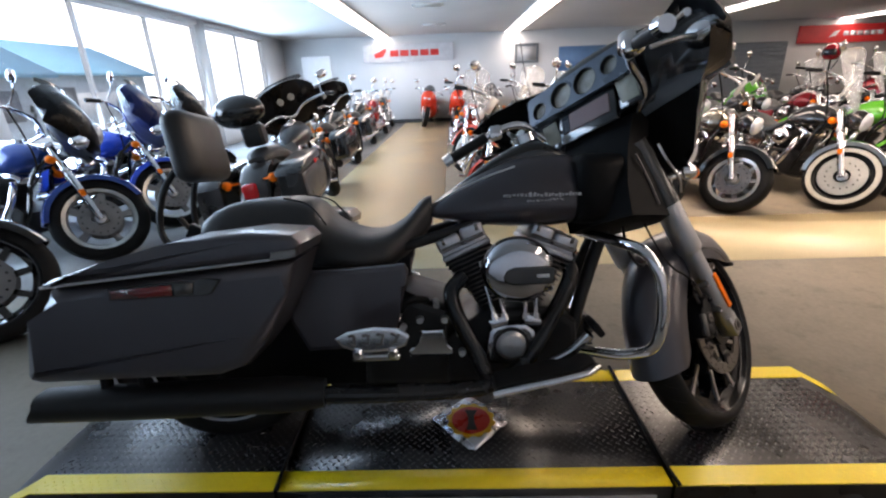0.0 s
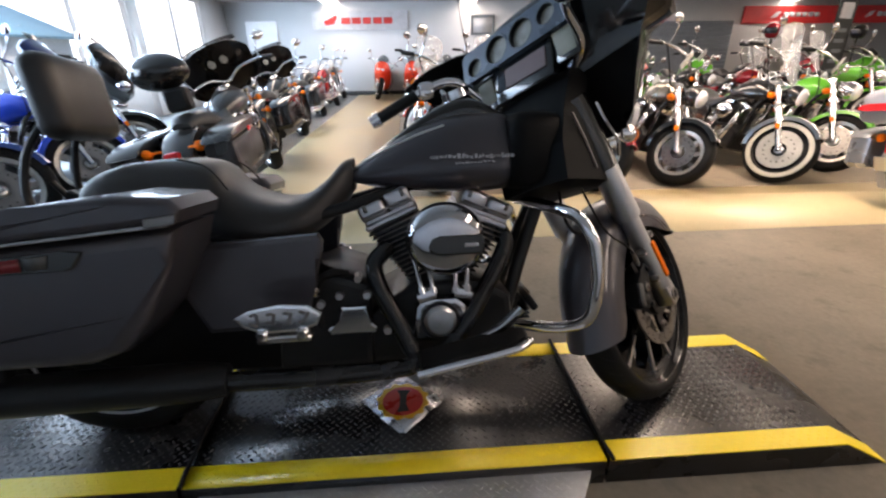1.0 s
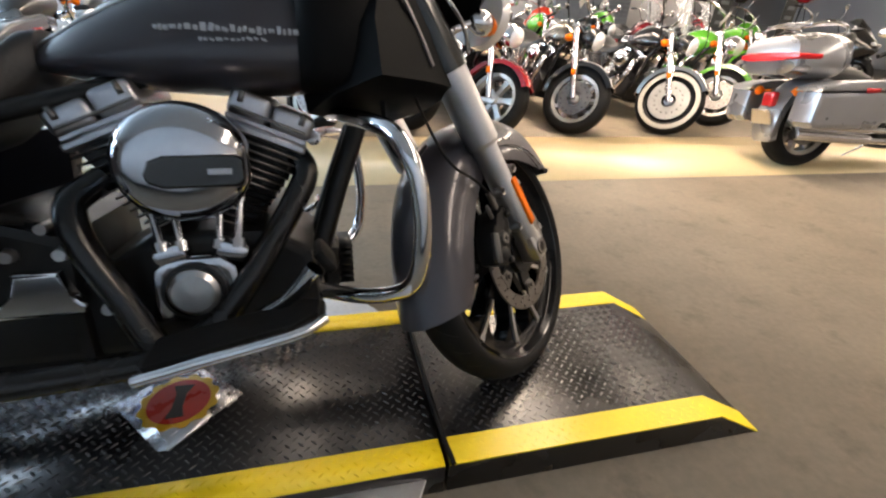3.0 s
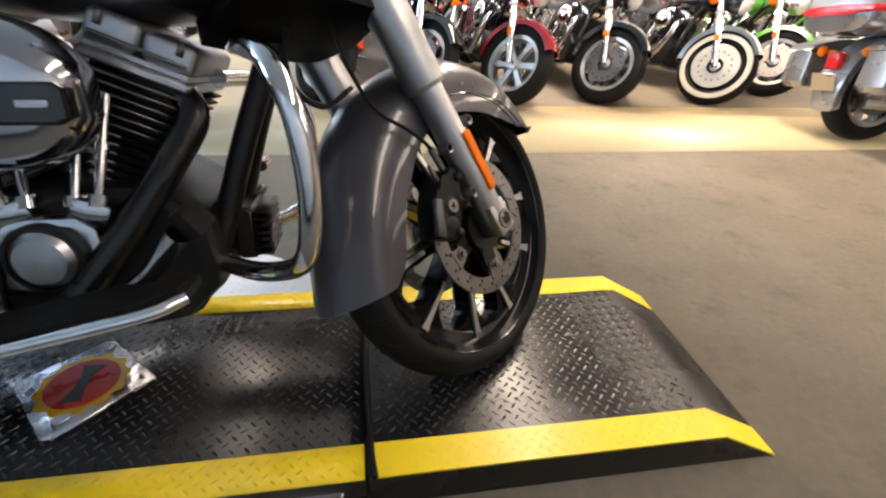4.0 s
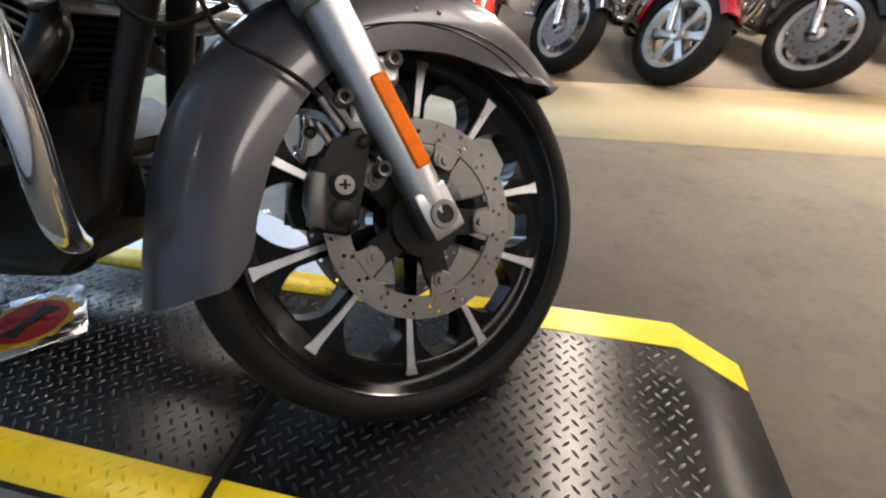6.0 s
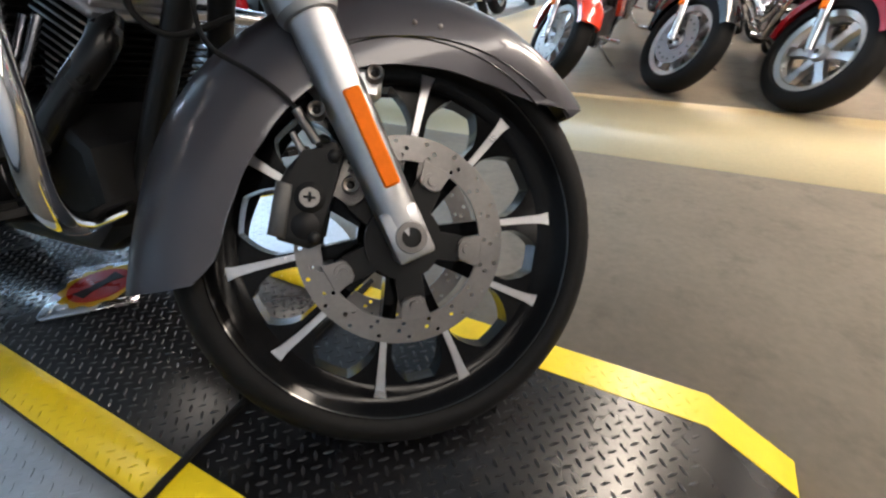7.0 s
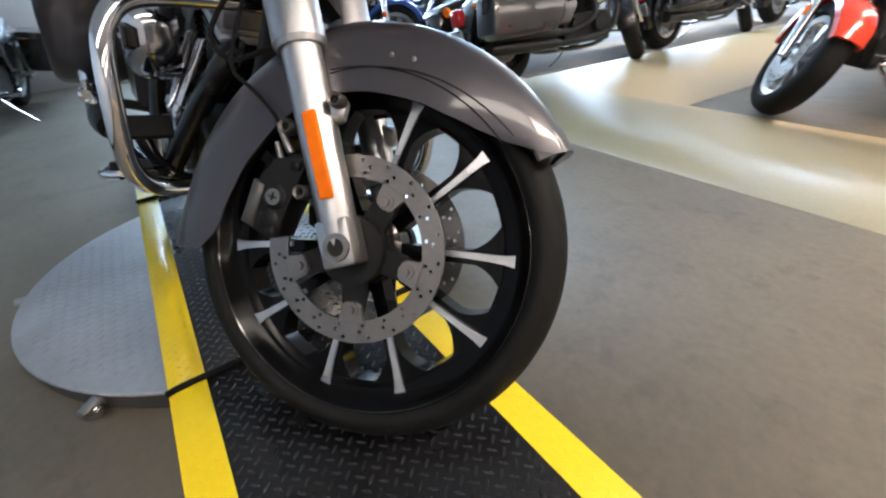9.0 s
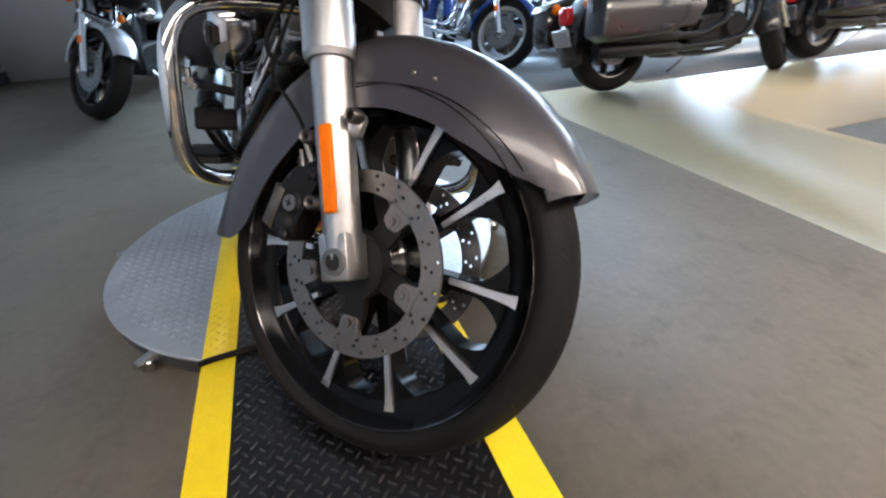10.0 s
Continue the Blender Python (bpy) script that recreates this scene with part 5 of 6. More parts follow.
ins = part("black_insert", bm, M_BLACK, ac, "gloss black insert")
bm = B()
box(bm, (-0.578, -0.2695, 0.275), (0.034, 0.003, 0.009), 0.001)
part("name_bar", bm, M_ALLOY, ins)
bm = prism(B(), [(-0.955, 0.030), (-0.83, 0.030), (-0.826, 0.048), (-0.838, 0.060), (-0.852, 0.064), (-0.852, 0.108), (-0.92, 0.108), (-0.92, 0.064), (-0.945, 0.060), (-0.958, 0.048)], -0.198, -0.172, 0.006, 2)
part("gearbox_cover", bm, M_CHROME, gb, "chrome gearbox side cover")
for bx, bz in ((-0.921, 0.136), (-0.849, 0.134), (-0.805, 0.09), (-0.972, 0.115), (-0.985, 0.165), (-0.80, 0.03)):
    bm = B()
    cyl(bm, (bx, -0.17, bz), (bx, -0.192, bz), 0.012, 0.010, 10)
    part("bolt", bm, M_ALLOY, gb)
bm = B()
ball(bm, (-0.985, -0.185, 0.158), (0.017, 0.02, 0.024), 12)
part("sensor", bm, M_CHROME, gb)
bm = B()
cyl(bm, (-0.875, -0.12, 0.172), (-0.871, -0.180, 0.176), 0.011, 0.009, 14)
part("oil_fitting", bm, M_DISC, gb, "steel oil fitting")
bm = B()
tube(bm, [(-0.90, -0.16, 0.19), (-0.93, -0.185, 0.20), (-0.965, -0.19, 0.185), (-0.985, -0.18, 0.13), (-0.975, -0.175, 0.05)], 0.011, 10)
part("oil_hose", bm, M_RUBBER, gb)

# passenger footboard folded up, its bright underside outwards
for sgn in (-1, 1):
    ya = sgn * 0.34
    out = [(-1.135, 0.152), (-1.10, 0.17), (-1.03, 0.178), (-0.97, 0.172), (-0.94, 0.152), (-0.95, 0.125), (-0.985, 0.112), (-1.075, 0.11), (-1.115, 0.128)]
    fb = part("passenger_footboard", prism(B(), out, *sorted((ya, ya + sgn * 0.016)), 0.006, 2), M_CHROME, bike, "chrome passenger footboard folded up", OFF)
    for bx in (-1.075, -0.985):
        bm = B()
        box(bm, (bx, ya + sgn * 0.01, 0.108), (0.026, 0.035, 0.03), 0.006)
        part("hinge", bm, M_CHROME, fb)
    bm = B()
    box(bm, (-1.03, ya, 0.094), (0.125, 0.03, 0.018), 0.005)
    part("bracket", bm, M_CHROME, fb)
    # small darker bars imitating the broken reflections on the chrome underside
    bm = B()
    for k in range(4):
        bx = -1.09 + k * 0.036
        box(bm, (0, 0, 0), (0.020, 0.003, 0.007), 0.001, pose(bx, ya + sgn * 0.0175, 0.134 + 0.004 * (k % 2), 0, 25 - 15 * k, 0))
        box(bm, (0, 0, 0), (0.007, 0.003, 0.024), 0.001, pose(bx + 0.008, ya + sgn * 0.0175, 0.147, 0, 10 * k, 0))
        box(bm, (0, 0, 0), (0.014, 0.003, 0.006), 0.001, pose(bx, ya + sgn * 0.0175, 0.158, 0, -20 + 14 * k, 0))
    part("reflection_mark", bm, M_DISC, fb)
    bm = B()
    cyl(bm, (-1.03, sgn * 0.17, 0.06), (-1.03, ya, 0.095), 0.014)
    part("mount", bm, M_SATIN, fb)
    # rider's footboard
    m = pose(-0.585, sgn * 0.285, 0.005, 0, -11, 0)
    bm = B()
    outl = [(-0.14, -0.055), (0.10, -0.055), (0.145, -0.03), (0.15, 0.03), (0.12, 0.055), (-0.14, 0.055)]
    loft(bm, [[V(x, y, z) for x, y in outl] for z in (-0.010, 0.002)])
    fb = part("footboard", bm, M_SATIN, bike, "black rubber rider footboard with chrome edge", OFF @ m)
    bm = B()
    loft(bm, [[V(x * 0.95, y * 0.85, z) for x, y in outl] for z in (0.002, 0.010)])
    part("rubber_pad", bm, M_RUBBER, fb)
    bm = B()
    tube(bm, [(-0.145, sgn * 0.058, -0.003), (-0.05, sgn * 0.058, -0.003), (0.10, sgn * 0.057, -0.003), (0.148, sgn * 0.03, -0.003)], 0.0095, 10)
    part("chrome_edge", bm, M_CHROME, fb, "chrome footboard edge")
    bm = B()
    tube(bm, [(-0.05, -sgn * 0.05, -0.015), (-0.05, -sgn * 0.10, -0.03), (-0.06, -sgn * 0.15, -0.05)], 0.012, 8)
    part("mount", bm, M_SATIN, fb)
# brake pedal
bm = B()
tube(bm, [(-0.56, -0.22, 0.0), (-0.50, -0.25, 0.045), (-0.45, -0.27, 0.105)], [0.012, 0.013, 0.016], 10)
bp = part("brake_pedal", bm, M_CHROME, bike, "chrome brake pedal with rubber pad", OFF)
bm = B()
box(bm, (0, 0, 0), (0.020, 0.080, 0.046), 0.007, pose(-0.432, -0.255, 0.122, 0, -35, 0), 2)
part("pad", bm, M_RUBBER, bp, "black rubber pedal pad")
bm = B()
tube(bm, [(-0.58, 0.23, 0.02), (-0.50, 0.26, 0.06), (-0.43, 0.27, 0.10)], 0.010, 10)
cyl(bm, (-0.43, 0.25, 0.10), (-0.43, 0.33, 0.10), 0.013)
part("shift_lever", bm, M_CHROME, bike, "", OFF)
# engine guard, one loop each side joined at the frame
bm = B()
for sgn in (-1, 1):
    dx, dz = (0, 0) if sgn < 0 else (-0.04, -0.05)
    tube(bm, [(x + dx, y, z + dz) for x, y, z in [(-0.395, sgn * 0.0, 0.352), (-0.378, sgn * 0.10, 0.352), (-0.345, sgn * 0.21, 0.347), (-0.312, sgn * 0.268, 0.333), (-0.290, sgn * 0.298, 0.298), (-0.275, sgn * 0.307, 0.25), (-0.268, sgn * 0.308, 0.17), (-0.274, sgn * 0.304, 0.10), (-0.288, sgn * 0.288, 0.06), (-0.318, sgn * 0.255, 0.035), (-0.37, sgn * 0.21, 0.018), (-0.43, sgn * 0.14, 0.005), (-0.47, sgn * 0.10, 0.0)]], 0.0158, 16, 6)
part("engine_guard", bm, M_CHROME, bike, "chrome engine guard bar", OFF)
# regulator and horn ahead of the engine
bm = B()
box(bm, (-0.415, 0, 0.03), (0.04, 0.12, 0.10), 0.008)
reg = part("regulator", bm, M_SATIN, bike, "black finned regulator", OFF)
for k in range(7):
    bm = B()
    box(bm, (-0.383, 0, -0.01 + k * 0.0135), (0.03, 0.12, 0.004))
    part("fin", bm, M_SATIN, reg)
# side stand
bm = B()
tube(bm, [(-0.62, 0.14, -0.07), (-0.66, 0.22, -0.17), (-0.70, 0.30, -0.245)], 0.011, 10)
box(bm, (-0.705, 0.305, -0.247), (0.06, 0.035, 0.01), 0.003)
part("side_stand", bm, M_SATIN, bike, "", OFF)

# ---- the other motorcycles ----
def paint(name, c, metal=0.3, rough=0.2):
    return mat(name, c, rough, metal, 0.1, 4, 200, 0, 0.7)


P_BLACK = M_BLACK
P_DARKNAVY = mat("dark_navy_fairing", (0.006, 0.014, 0.075), 0.32, 0, 0.2, 6, 90, 0, 0.04, spec=0.15)
P_BLUE = paint("deep_blue_paint", (0.016, 0.07, 0.55))
P_NAVY = paint("navy_blue_paint", (0.018, 0.055, 0.24))
P_RED = paint("dark_red_paint", (0.30, 0.012, 0.02))
P_ORANGE = paint("bright_red_orange_paint", (0.72, 0.05, 0.02), 0.0)
P_SILVER = paint("silver_paint", (0.31, 0.315, 0.33), 0.6, 0.3)
P_GREEN = paint("lime_green_paint", (0.10, 0.42, 0.03), 0.0)
P_GOLD = paint("bronze_grey_paint", (0.16, 0.14, 0.11), 0.6)
P_BRONZE = paint("dark_bronze_paint", (0.022, 0.020, 0.020), 0.3, 0.3)
P_WHITE = paint("pearl_white_paint", (0.62, 0.61, 0.58), 0.0)
M_RIM = mat("polished_rim_alloy", (0.46, 0.45, 0.42), 0.36, 0.9, 0.1, 12)
M_WHITEWALL = mat("whitewall_rubber", (0.46, 0.44, 0.39), 0.6, 0, 0.12, 12)


def wheel(parent, base_m, c, R, w, rim, kind, whitewall=False, disc=True, name="front_wheel"):
    """A wheel with tyre, rim, hub and spokes; kind: cast number of arms, 'wire' or 'slot'."""
    rm = M_SATIN if kind == "solid" else M_CHROME if kind in ("wire", "slot") else (M_ALLOY if kind != "black" else M_BLACK)
    h = w / 2
    wh = part(name, lathe(B(), [(rim + 0.006, -h * 0.72), (rim - 0.008, -h * 0.6), (rim - 0.024, -h * 0.25), (rim - 0.024, h * 0.25), (rim - 0.008, h * 0.6), (rim + 0.006, h * 0.72), (rim - 0.006, h * 0.68), (rim - 0.036, 0), (rim - 0.006, -h * 0.68)], c, 36), rm, parent, "", base_m)
    part("tyre", tyre(B(), R, w, rim, c, 40), M_RUBBER, wh)
    if whitewall:
        bm = B()
        for s in (-1, 1):
            lathe(bm, [(rim + 0.011, s * h * 0.90), (rim + 0.012, s * (h + 0.002)), (rim + 0.032, s * (h * 0.985 + 0.003)), (rim + 0.050, s * (h * 0.935 + 0.003)), (rim + 0.051, s * h * 0.86)], c, 40)
        part("white_sidewall", bm, M_WHITEWALL, wh, "white tyre sidewall")
    if kind in ("slot", "six", "five"):
        bm = B()
        for s in (-1, 1):
            lathe(bm, [(rim - 0.03, s * h * 0.50), (rim - 0.026, s * h * 0.62), (rim + 0.004, s * h * 0.76), (rim + 0.004, s * h * 0.6)], c, 36)
        part("rim_flange", bm, M_RIM, wh, "polished rim flange")
    if kind == "solid":
        bm = lathe(B(), [(0.02, -0.03), (rim - 0.02, -0.02), (rim - 0.02, 0.02), (0.02, 0.03)], c, 32)
        part("wheel_disc", bm, M_SATIN, wh)
    bm = B()
    lathe(bm, [(0.012, -0.06), (0.035, -0.055), (0.042, -0.03), (0.042, 0.03), (0.035, 0.055), (0.012, 0.06)], c, 20)
    part("hub", bm, M_ALLOY if kind != "black" else M_BLACK, wh)
    if kind == "wire":
        for k in range(28):
            a = k * math.tau / 28
            b = a + (0.35 if k % 2 else -0.35)
            s = 0.035 if k % 4 < 2 else -0.035
            bm = B()
            cyl(bm, (c[0] + 0.04 * math.cos(a), c[1] + s, c[2] + 0.04 * math.sin(a)), (c[0] + (rim - 0.02) * math.cos(b), c[1], c[2] + (rim - 0.02) * math.sin(b)), 0.0022, seg=5)
            part("spoke", bm, M_CHROME, wh)
    else:
        n = {"five": 5, "six": 6, "slot": 9, "black": 9, "solid": 0}[kind]
        for k in range(n):
            a = k * math.tau / n + 0.3
            if kind in ("five", "six"):
                o = [(0.03, -0.024), (0.10, -0.017), (rim - 0.03, -0.022), (rim - 0.012, -0.034), (rim - 0.012, 0.034), (rim - 0.03, 0.022), (0.10, 0.017), (0.03, 0.024)]
            else:
                o = [(0.03, -0.012), (rim * 0.6, -0.016), (rim - 0.014, -0.010), (rim - 0.014, 0.026), (rim * 0.6, 0.012), (0.03, 0.014)]
            pts = [(x + c[0], z + c[2]) for x, z in rot_about_y(o, a)]
            part("spoke", prism(B(), pts, c[1] - 0.022, c[1] + 0.022, 0.004, 1), (M_DISC if kind == "five" else M_ALLOY) if kind != "black" else M_BLACK, wh)
    if disc:
        for s in ((1,) if kind == "six" else (-1, 1)):
            yd = c[1] + s * 0.066
            ro = 0.172 if kind == "solid" else 0.142
            bm = lathe(B(), [(0.06, yd - c[1] - 0.0025), (ro, yd - c[1] - 0.0025), (ro, yd - c[1] + 0.0025), (0.06, yd - c[1] + 0.0025)], c, 36)
            d = part("brake_disc", bm, M_RIM if kind == "solid" else M_DISC, wh, "steel brake disc")
            bm = B()
            for k in range(16):
                a = k * math.tau / 16
                x, z = c[0] + 0.115 * math.cos(a), c[2] + 0.115 * math.sin(a)
                cyl(bm, (x, yd - 0.0032, z), (x, yd + 0.0032, z), 0.007, seg=6)
            tagged(part("drilled_hole", bm, M_HOLE, d), kind="stuff")
    return wh


def hoop(c, r, hw, a0, a1, skirt, n=20):
    """A mudguard over a wheel, from angle a0 to a1 in degrees."""
    rings = []
    for i in range(n + 1):
        a = radians(a0 + (a1 - a0) * i / n)
        e = min(i, n - i) / n
        q = hw * (0.82 + 0.18 * min(1, e * 6))
        prof = [(r - skirt, -q), (r - 0.02, -q), (r - 0.004, -q * 0.72), (r + 0.004, 0), (r - 0.004, q * 0.72), (r - 0.02, q), (r - skirt, q), (r - skirt, q - 0.005), (r - 0.024, q - 0.005), (r - 0.002, 0), (r - 0.024, -q + 0.005), (r - skirt, -q + 0.005)]
        rings.append([V(c[0] + rr * math.cos(a), c[1] + y, c[2] + rr * math.sin(a)) for rr, y in prof])
    return loft(B(), rings)


bm = B()
box(bm, (0, 0, 0), (0.18, 0.19, 0.008), 0.001)
fin_ob = part("fin", bm, M_SATIN)
FIN = fin_ob.data
bpy.data.objects.remove(fin_ob)


def motorcycle(name, axle, heading, label, group, col, fcol=None, steer=40, lean=9, front="six", rear="slot", whitewall=False, screen=False, fairing=None, bags=False, trunk=False, backrest=False, naked=True, tag=True, bars=0.0, R=0.32, fat=0.13, light="round", sport=False, rack=False, chrome_fender=False, reflector=True, exh=None):
    """A parked motorcycle; x forward from the front axle, leaning on its stand."""
    fcol = fcol or col
    b = bike_thing(name, axle, heading, lean, label, "motorcycle", group)
    F = OFF @ steer_matrix(steer)
    wheel(b, F, (0, 0, 0), R, fat, R - 0.085, front, whitewall)
    RX = -1.62
    wheel(b, OFF, (RX, 0, 0.03), R - 0.005, fat + 0.03, R - 0.10, rear, whitewall, True, "rear_wheel")
    part("front_fender", hoop((0, 0, 0), R + 0.03, fat / 2 + 0.022, 188 if not sport else 150, 38 if not sport else 60, 0.055), M_CHROME if chrome_fender else fcol, b, "", F)
    part("rear_fender", hoop((RX, 0, 0.03), R + 0.045, fat / 2 + 0.04, 200, 40, 0.07), fcol, b, "", OFF)
    # fork
    for s in (-1, 1):
        base = V(0.0, s * (fat / 2 + 0.035), 0)
        bm = B()
        tube(bm, [base - D * 0.02, base + D * 0.1, base + D * 0.3, base + D * 0.62], [0.022, 0.027, 0.027, 0.022], 12, 3)
        lg = part("fork_leg", bm, M_CHROME, b, "", F)
        if reflector:
            bm = B()
            box(bm, (0, 0, 0), (0.035, 0.01, 0.05), 0.003, Matrix.Translation(base + D * 0.2 + V(0.0, s * 0.03, 0)) @ Matrix.Rotation(-RAKE, 4, "Y"))
            part("reflector", bm, M_AMBER, lg)
    bm = B()
    for q in (0.40, 0.60):
        box(bm, (0, 0, 0), (0.06, fat + 0.13, 0.035), 0.008, Matrix.Translation(D * q) @ Matrix.Rotation(-RAKE, 4, "Y"))
    part("fork_yoke", bm, M_CHROME, b, "", F)
    H = D * 0.52 + V(0.10, 0, 0.04)
    if fairing is None and not sport:
        bm = B()
        ball(bm, H, (0.10, 0.09, 0.09), 20)
        hl = part("headlamp", bm, M_CHROME if fcol is not P_BLACK or light == "chrome" else M_BLACK, b, "", F)
        bm = B()
        ball(bm, H + V(0.055, 0, 0), (0.05, 0.078, 0.078), 18)
        part("lens", bm, M_CLEARLENS, hl)
    # bars
    zb = 0.64 + bars
    bm = B()
    tube(bm, [(-0.58, -0.40, zb + 0.02), (-0.48, -0.34, zb + 0.05), (-0.36, -0.15, zb + 0.06), (-0.33, 0, zb), (-0.36, 0.15, zb + 0.06), (-0.48, 0.34, zb + 0.05), (-0.58, 0.40, zb + 0.02)], 0.0125, 10, 5)
    hb = part("handlebar", bm, M_CHROME, b, "", F)
    for s in (-1, 1):
        bm = B()
        cyl(bm, (-0.50, s * 0.355, zb + 0.045), (-0.60, s * 0.415, zb + 0.01), 0.018, seg=12)
        part("grip", bm, M_SATIN, hb)
        bm = B()
        tube(bm, [(-0.46, s * 0.33, zb + 0.05), (-0.43, s * 0.37, zb + 0.15), (-0.42, s * 0.42, zb + 0.21)], 0.006, 8, 4)
        ball(bm, (-0.425, s * 0.445, zb + 0.225), (0.022, 0.062, 0.042), 14)
        part("mirror", bm, M_CHROME, hb, "chrome mirror")
        bm = B()
        ball(bm, (-0.27, s * 0.17, 0.40), (0.035, 0.03, 0.03), 12)
        cyl(bm, (-0.29, s * 0.08, 0.42), (-0.27, s * 0.16, 0.40), 0.008, seg=8)
        part("turn_signal", bm, M_AMBER, b, "amber turn signal", F)
        bm = B()
        tube(bm, [(-0.47, s * 0.34, zb + 0.05), (-0.40, s * 0.22, zb - 0.10), (-0.36, s * 0.08, zb - 0.25), (-0.40, s * 0.04, zb - 0.40)], 0.006, 6, 4)
        part("cable", bm, M_RUBBER, hb)
    if tag:
        bm = B()
        box(bm, (0, 0, 0), (0.004, 0.11, 0.15), 0, pose(-0.30, -0.20, zb + 0.0, 0, 10, 12))
        part("price_tag", bm, M_TAG, hb, "white paper tag")
    if screen:
        rings = []
        for k in range(13):
            t = -1 + k / 6
            y = 0.27 * t
            x = -0.16 - 0.10 * t * t
            top = 0.52 - 0.12 * abs(t) ** 3
            rings.append([V(x, y, 0.50 + 0.08 * t * t), V(x - 0.24, y * 0.86, 0.56 + top), V(x - 0.236, y * 0.86, 0.56 + top), V(x + 0.004, y, 0.50 + 0.08 * t * t)])
        ws = part("windscreen", loft(B(), rings), M_SHIELD, b, "clear touring windscreen", F)
        bm = B()
        tube(bm, [(r[1].x, r[1].y, r[1].z) for r in rings], 0.006, 6, 0)
        tube(bm, [(rings[0][0].x - 0.08, -0.25, 0.70), (-0.25, 0, 0.72), (rings[0][0].x - 0.08, 0.25, 0.70)], 0.008, 6, 4)
        part("screen_trim", bm, M_CHROME, ws)
    if fairing is not None:
        rings = []
        def shear(x, z):
            return -0.17 + (x + 0.17) * 0.72 - (z - 0.66) * 0.42

        for k in range(25):
            t = -1 + k / 12
            at = abs(t)
            y = 0.33 * t
            nose = 0.08 - 0.28 * at ** 2.2
            zl = 0.50 + 0.22 * max(0, at - 0.45)
            zh = 0.985 - 0.02 * at - 0.13 * at ** 4
            h = zh - zl
            rings.append([V(shear(x, z), y, z) for x, z in ((-0.28, zl + 0.08), (nose - 0.16, zl), (nose - 0.07, zl + 0.10 * h), (nose - 0.01, zl + 0.32 * h), (nose, zl + 0.55 * h), (nose - 0.04, zl + 0.80 * h), (nose - 0.13, zh), (min(nose - 0.15, -0.30 + 0.06 * at), zh - 0.02), (-0.34, (zl + zh) / 2))])
        fr = part("fairing", loft(B(), rings), fairing, b, "batwing fairing", F, 70)
        bm = B()
        ball(bm, (-0.02, 0, 0.68), (0.05, 0.085, 0.085), 18)
        part("headlamp", bm, M_CLEARLENS, fr)
        rings = []
        for k in range(13):
            t = -1 + k / 6
            h = 0.035 * (1 - abs(t) ** 2.6)
            x = -0.19 - 0.15 * t * t
            rings.append([V(x, 0.28 * t, 0.93), V(x - h * 0.6, 0.27 * t, 0.965 + h), V(x - h * 0.6 + 0.004, 0.27 * t, 0.965 + h), V(x + 0.004, 0.28 * t, 0.93)])
        part("windscreen", loft(B(), rings), M_SMOKE, fr, "dark windscreen")
        for yy in (0.06, -0.06):
            bm = lathe(B(), [(0.0, -0.006), (0.030, -0.006), (0.034, 0.01), (0.0, 0.012)], seg=16)
            part("gauge", bm, M_DIAL, fr, "", pose(-0.378, yy, 0.81, 0, 0, 90))
        for s in (-1, 1):
            bm = B()
            ball(bm, (-0.10, s * 0.24, 0.52), (0.06, 0.05, 0.05), 14)
            part("spot_lamp", bm, M_CHROME, fr)
    if sport:
        rings = []
        for x, z0, z1, hw in ((0.20, 0.40, 0.46, 0.05), (0.10, 0.30, 0.58, 0.15), (-0.05, 0.22, 0.70, 0.21), (-0.25, 0.05, 0.72, 0.24), (-0.50, -0.08, 0.55, 0.25), (-0.75, -0.10, 0.40, 0.22)):
            rings.append(super_ring(x, 0, z0, z1, hw, 18, 2.4))
        fr = part("fairing", loft(B(), rings), col, b, "sharp sport fairing", OFF)
        for s in (-1, 1):
            bm = B()
            ball(bm, (0.15, s * 0.06, 0.50), (0.04, 0.045, 0.03), 12)
            part("headlamp", bm, M_CLEARLENS, fr)
        bm = B()
        loft(bm, [[V(-0.02 - 0.12 * abs(t), 0.17 * t, 0.70), V(-0.25 - 0.08 * abs(t), 0.14 * t, 0.86 - 0.08 * t * t), V(-0.245 - 0.08 * abs(t), 0.14 * t, 0.86 - 0.08 * t * t), V(-0.015 - 0.12 * abs(t), 0.17 * t, 0.70)] for t in np.linspace(-1, 1, 9)])
        part("windscreen", bm, M_SMOKE, fr)
    # tank, seat, body
    tk = part("fuel_tank", body_loft([(-0.90, 0.38, 0.42, 0.03), (-0.82, 0.36, 0.50, 0.10), (-0.68, 0.35, 0.57, 0.15), (-0.52, 0.35, 0.60, 0.165), (-0.40, 0.38, 0.57, 0.14), (-0.33, 0.42, 0.52, 0.09)], 18, 18, 2.4, 0.75), col, b, "", OFF)
    bm = B()
    cyl(bm, (-0.52, 0, 0.59), (-0.52, 0, 0.612), 0.04, 0.036, 18)
    ball(bm, (-0.60, 0, 0.575), (0.12, 0.05, 0.035), 14)
    part("tank_console", bm, M_CHROME, tk)
    part("seat", body_loft([(-1.68, 0.36, 0.42, 0.07), (-1.55, 0.35, 0.475, 0.12), (-1.38, 0.32, 0.47, 0.14), (-1.26, 0.28, 0.42, 0.16), (-1.12, 0.26, 0.37, 0.17), (-0.98, 0.28, 0.38, 0.14), (-0.86, 0.36, 0.44, 0.08)], 22, 16, 3.0, 0.86), M_VINYL, b, "", OFF)
    bm = B()
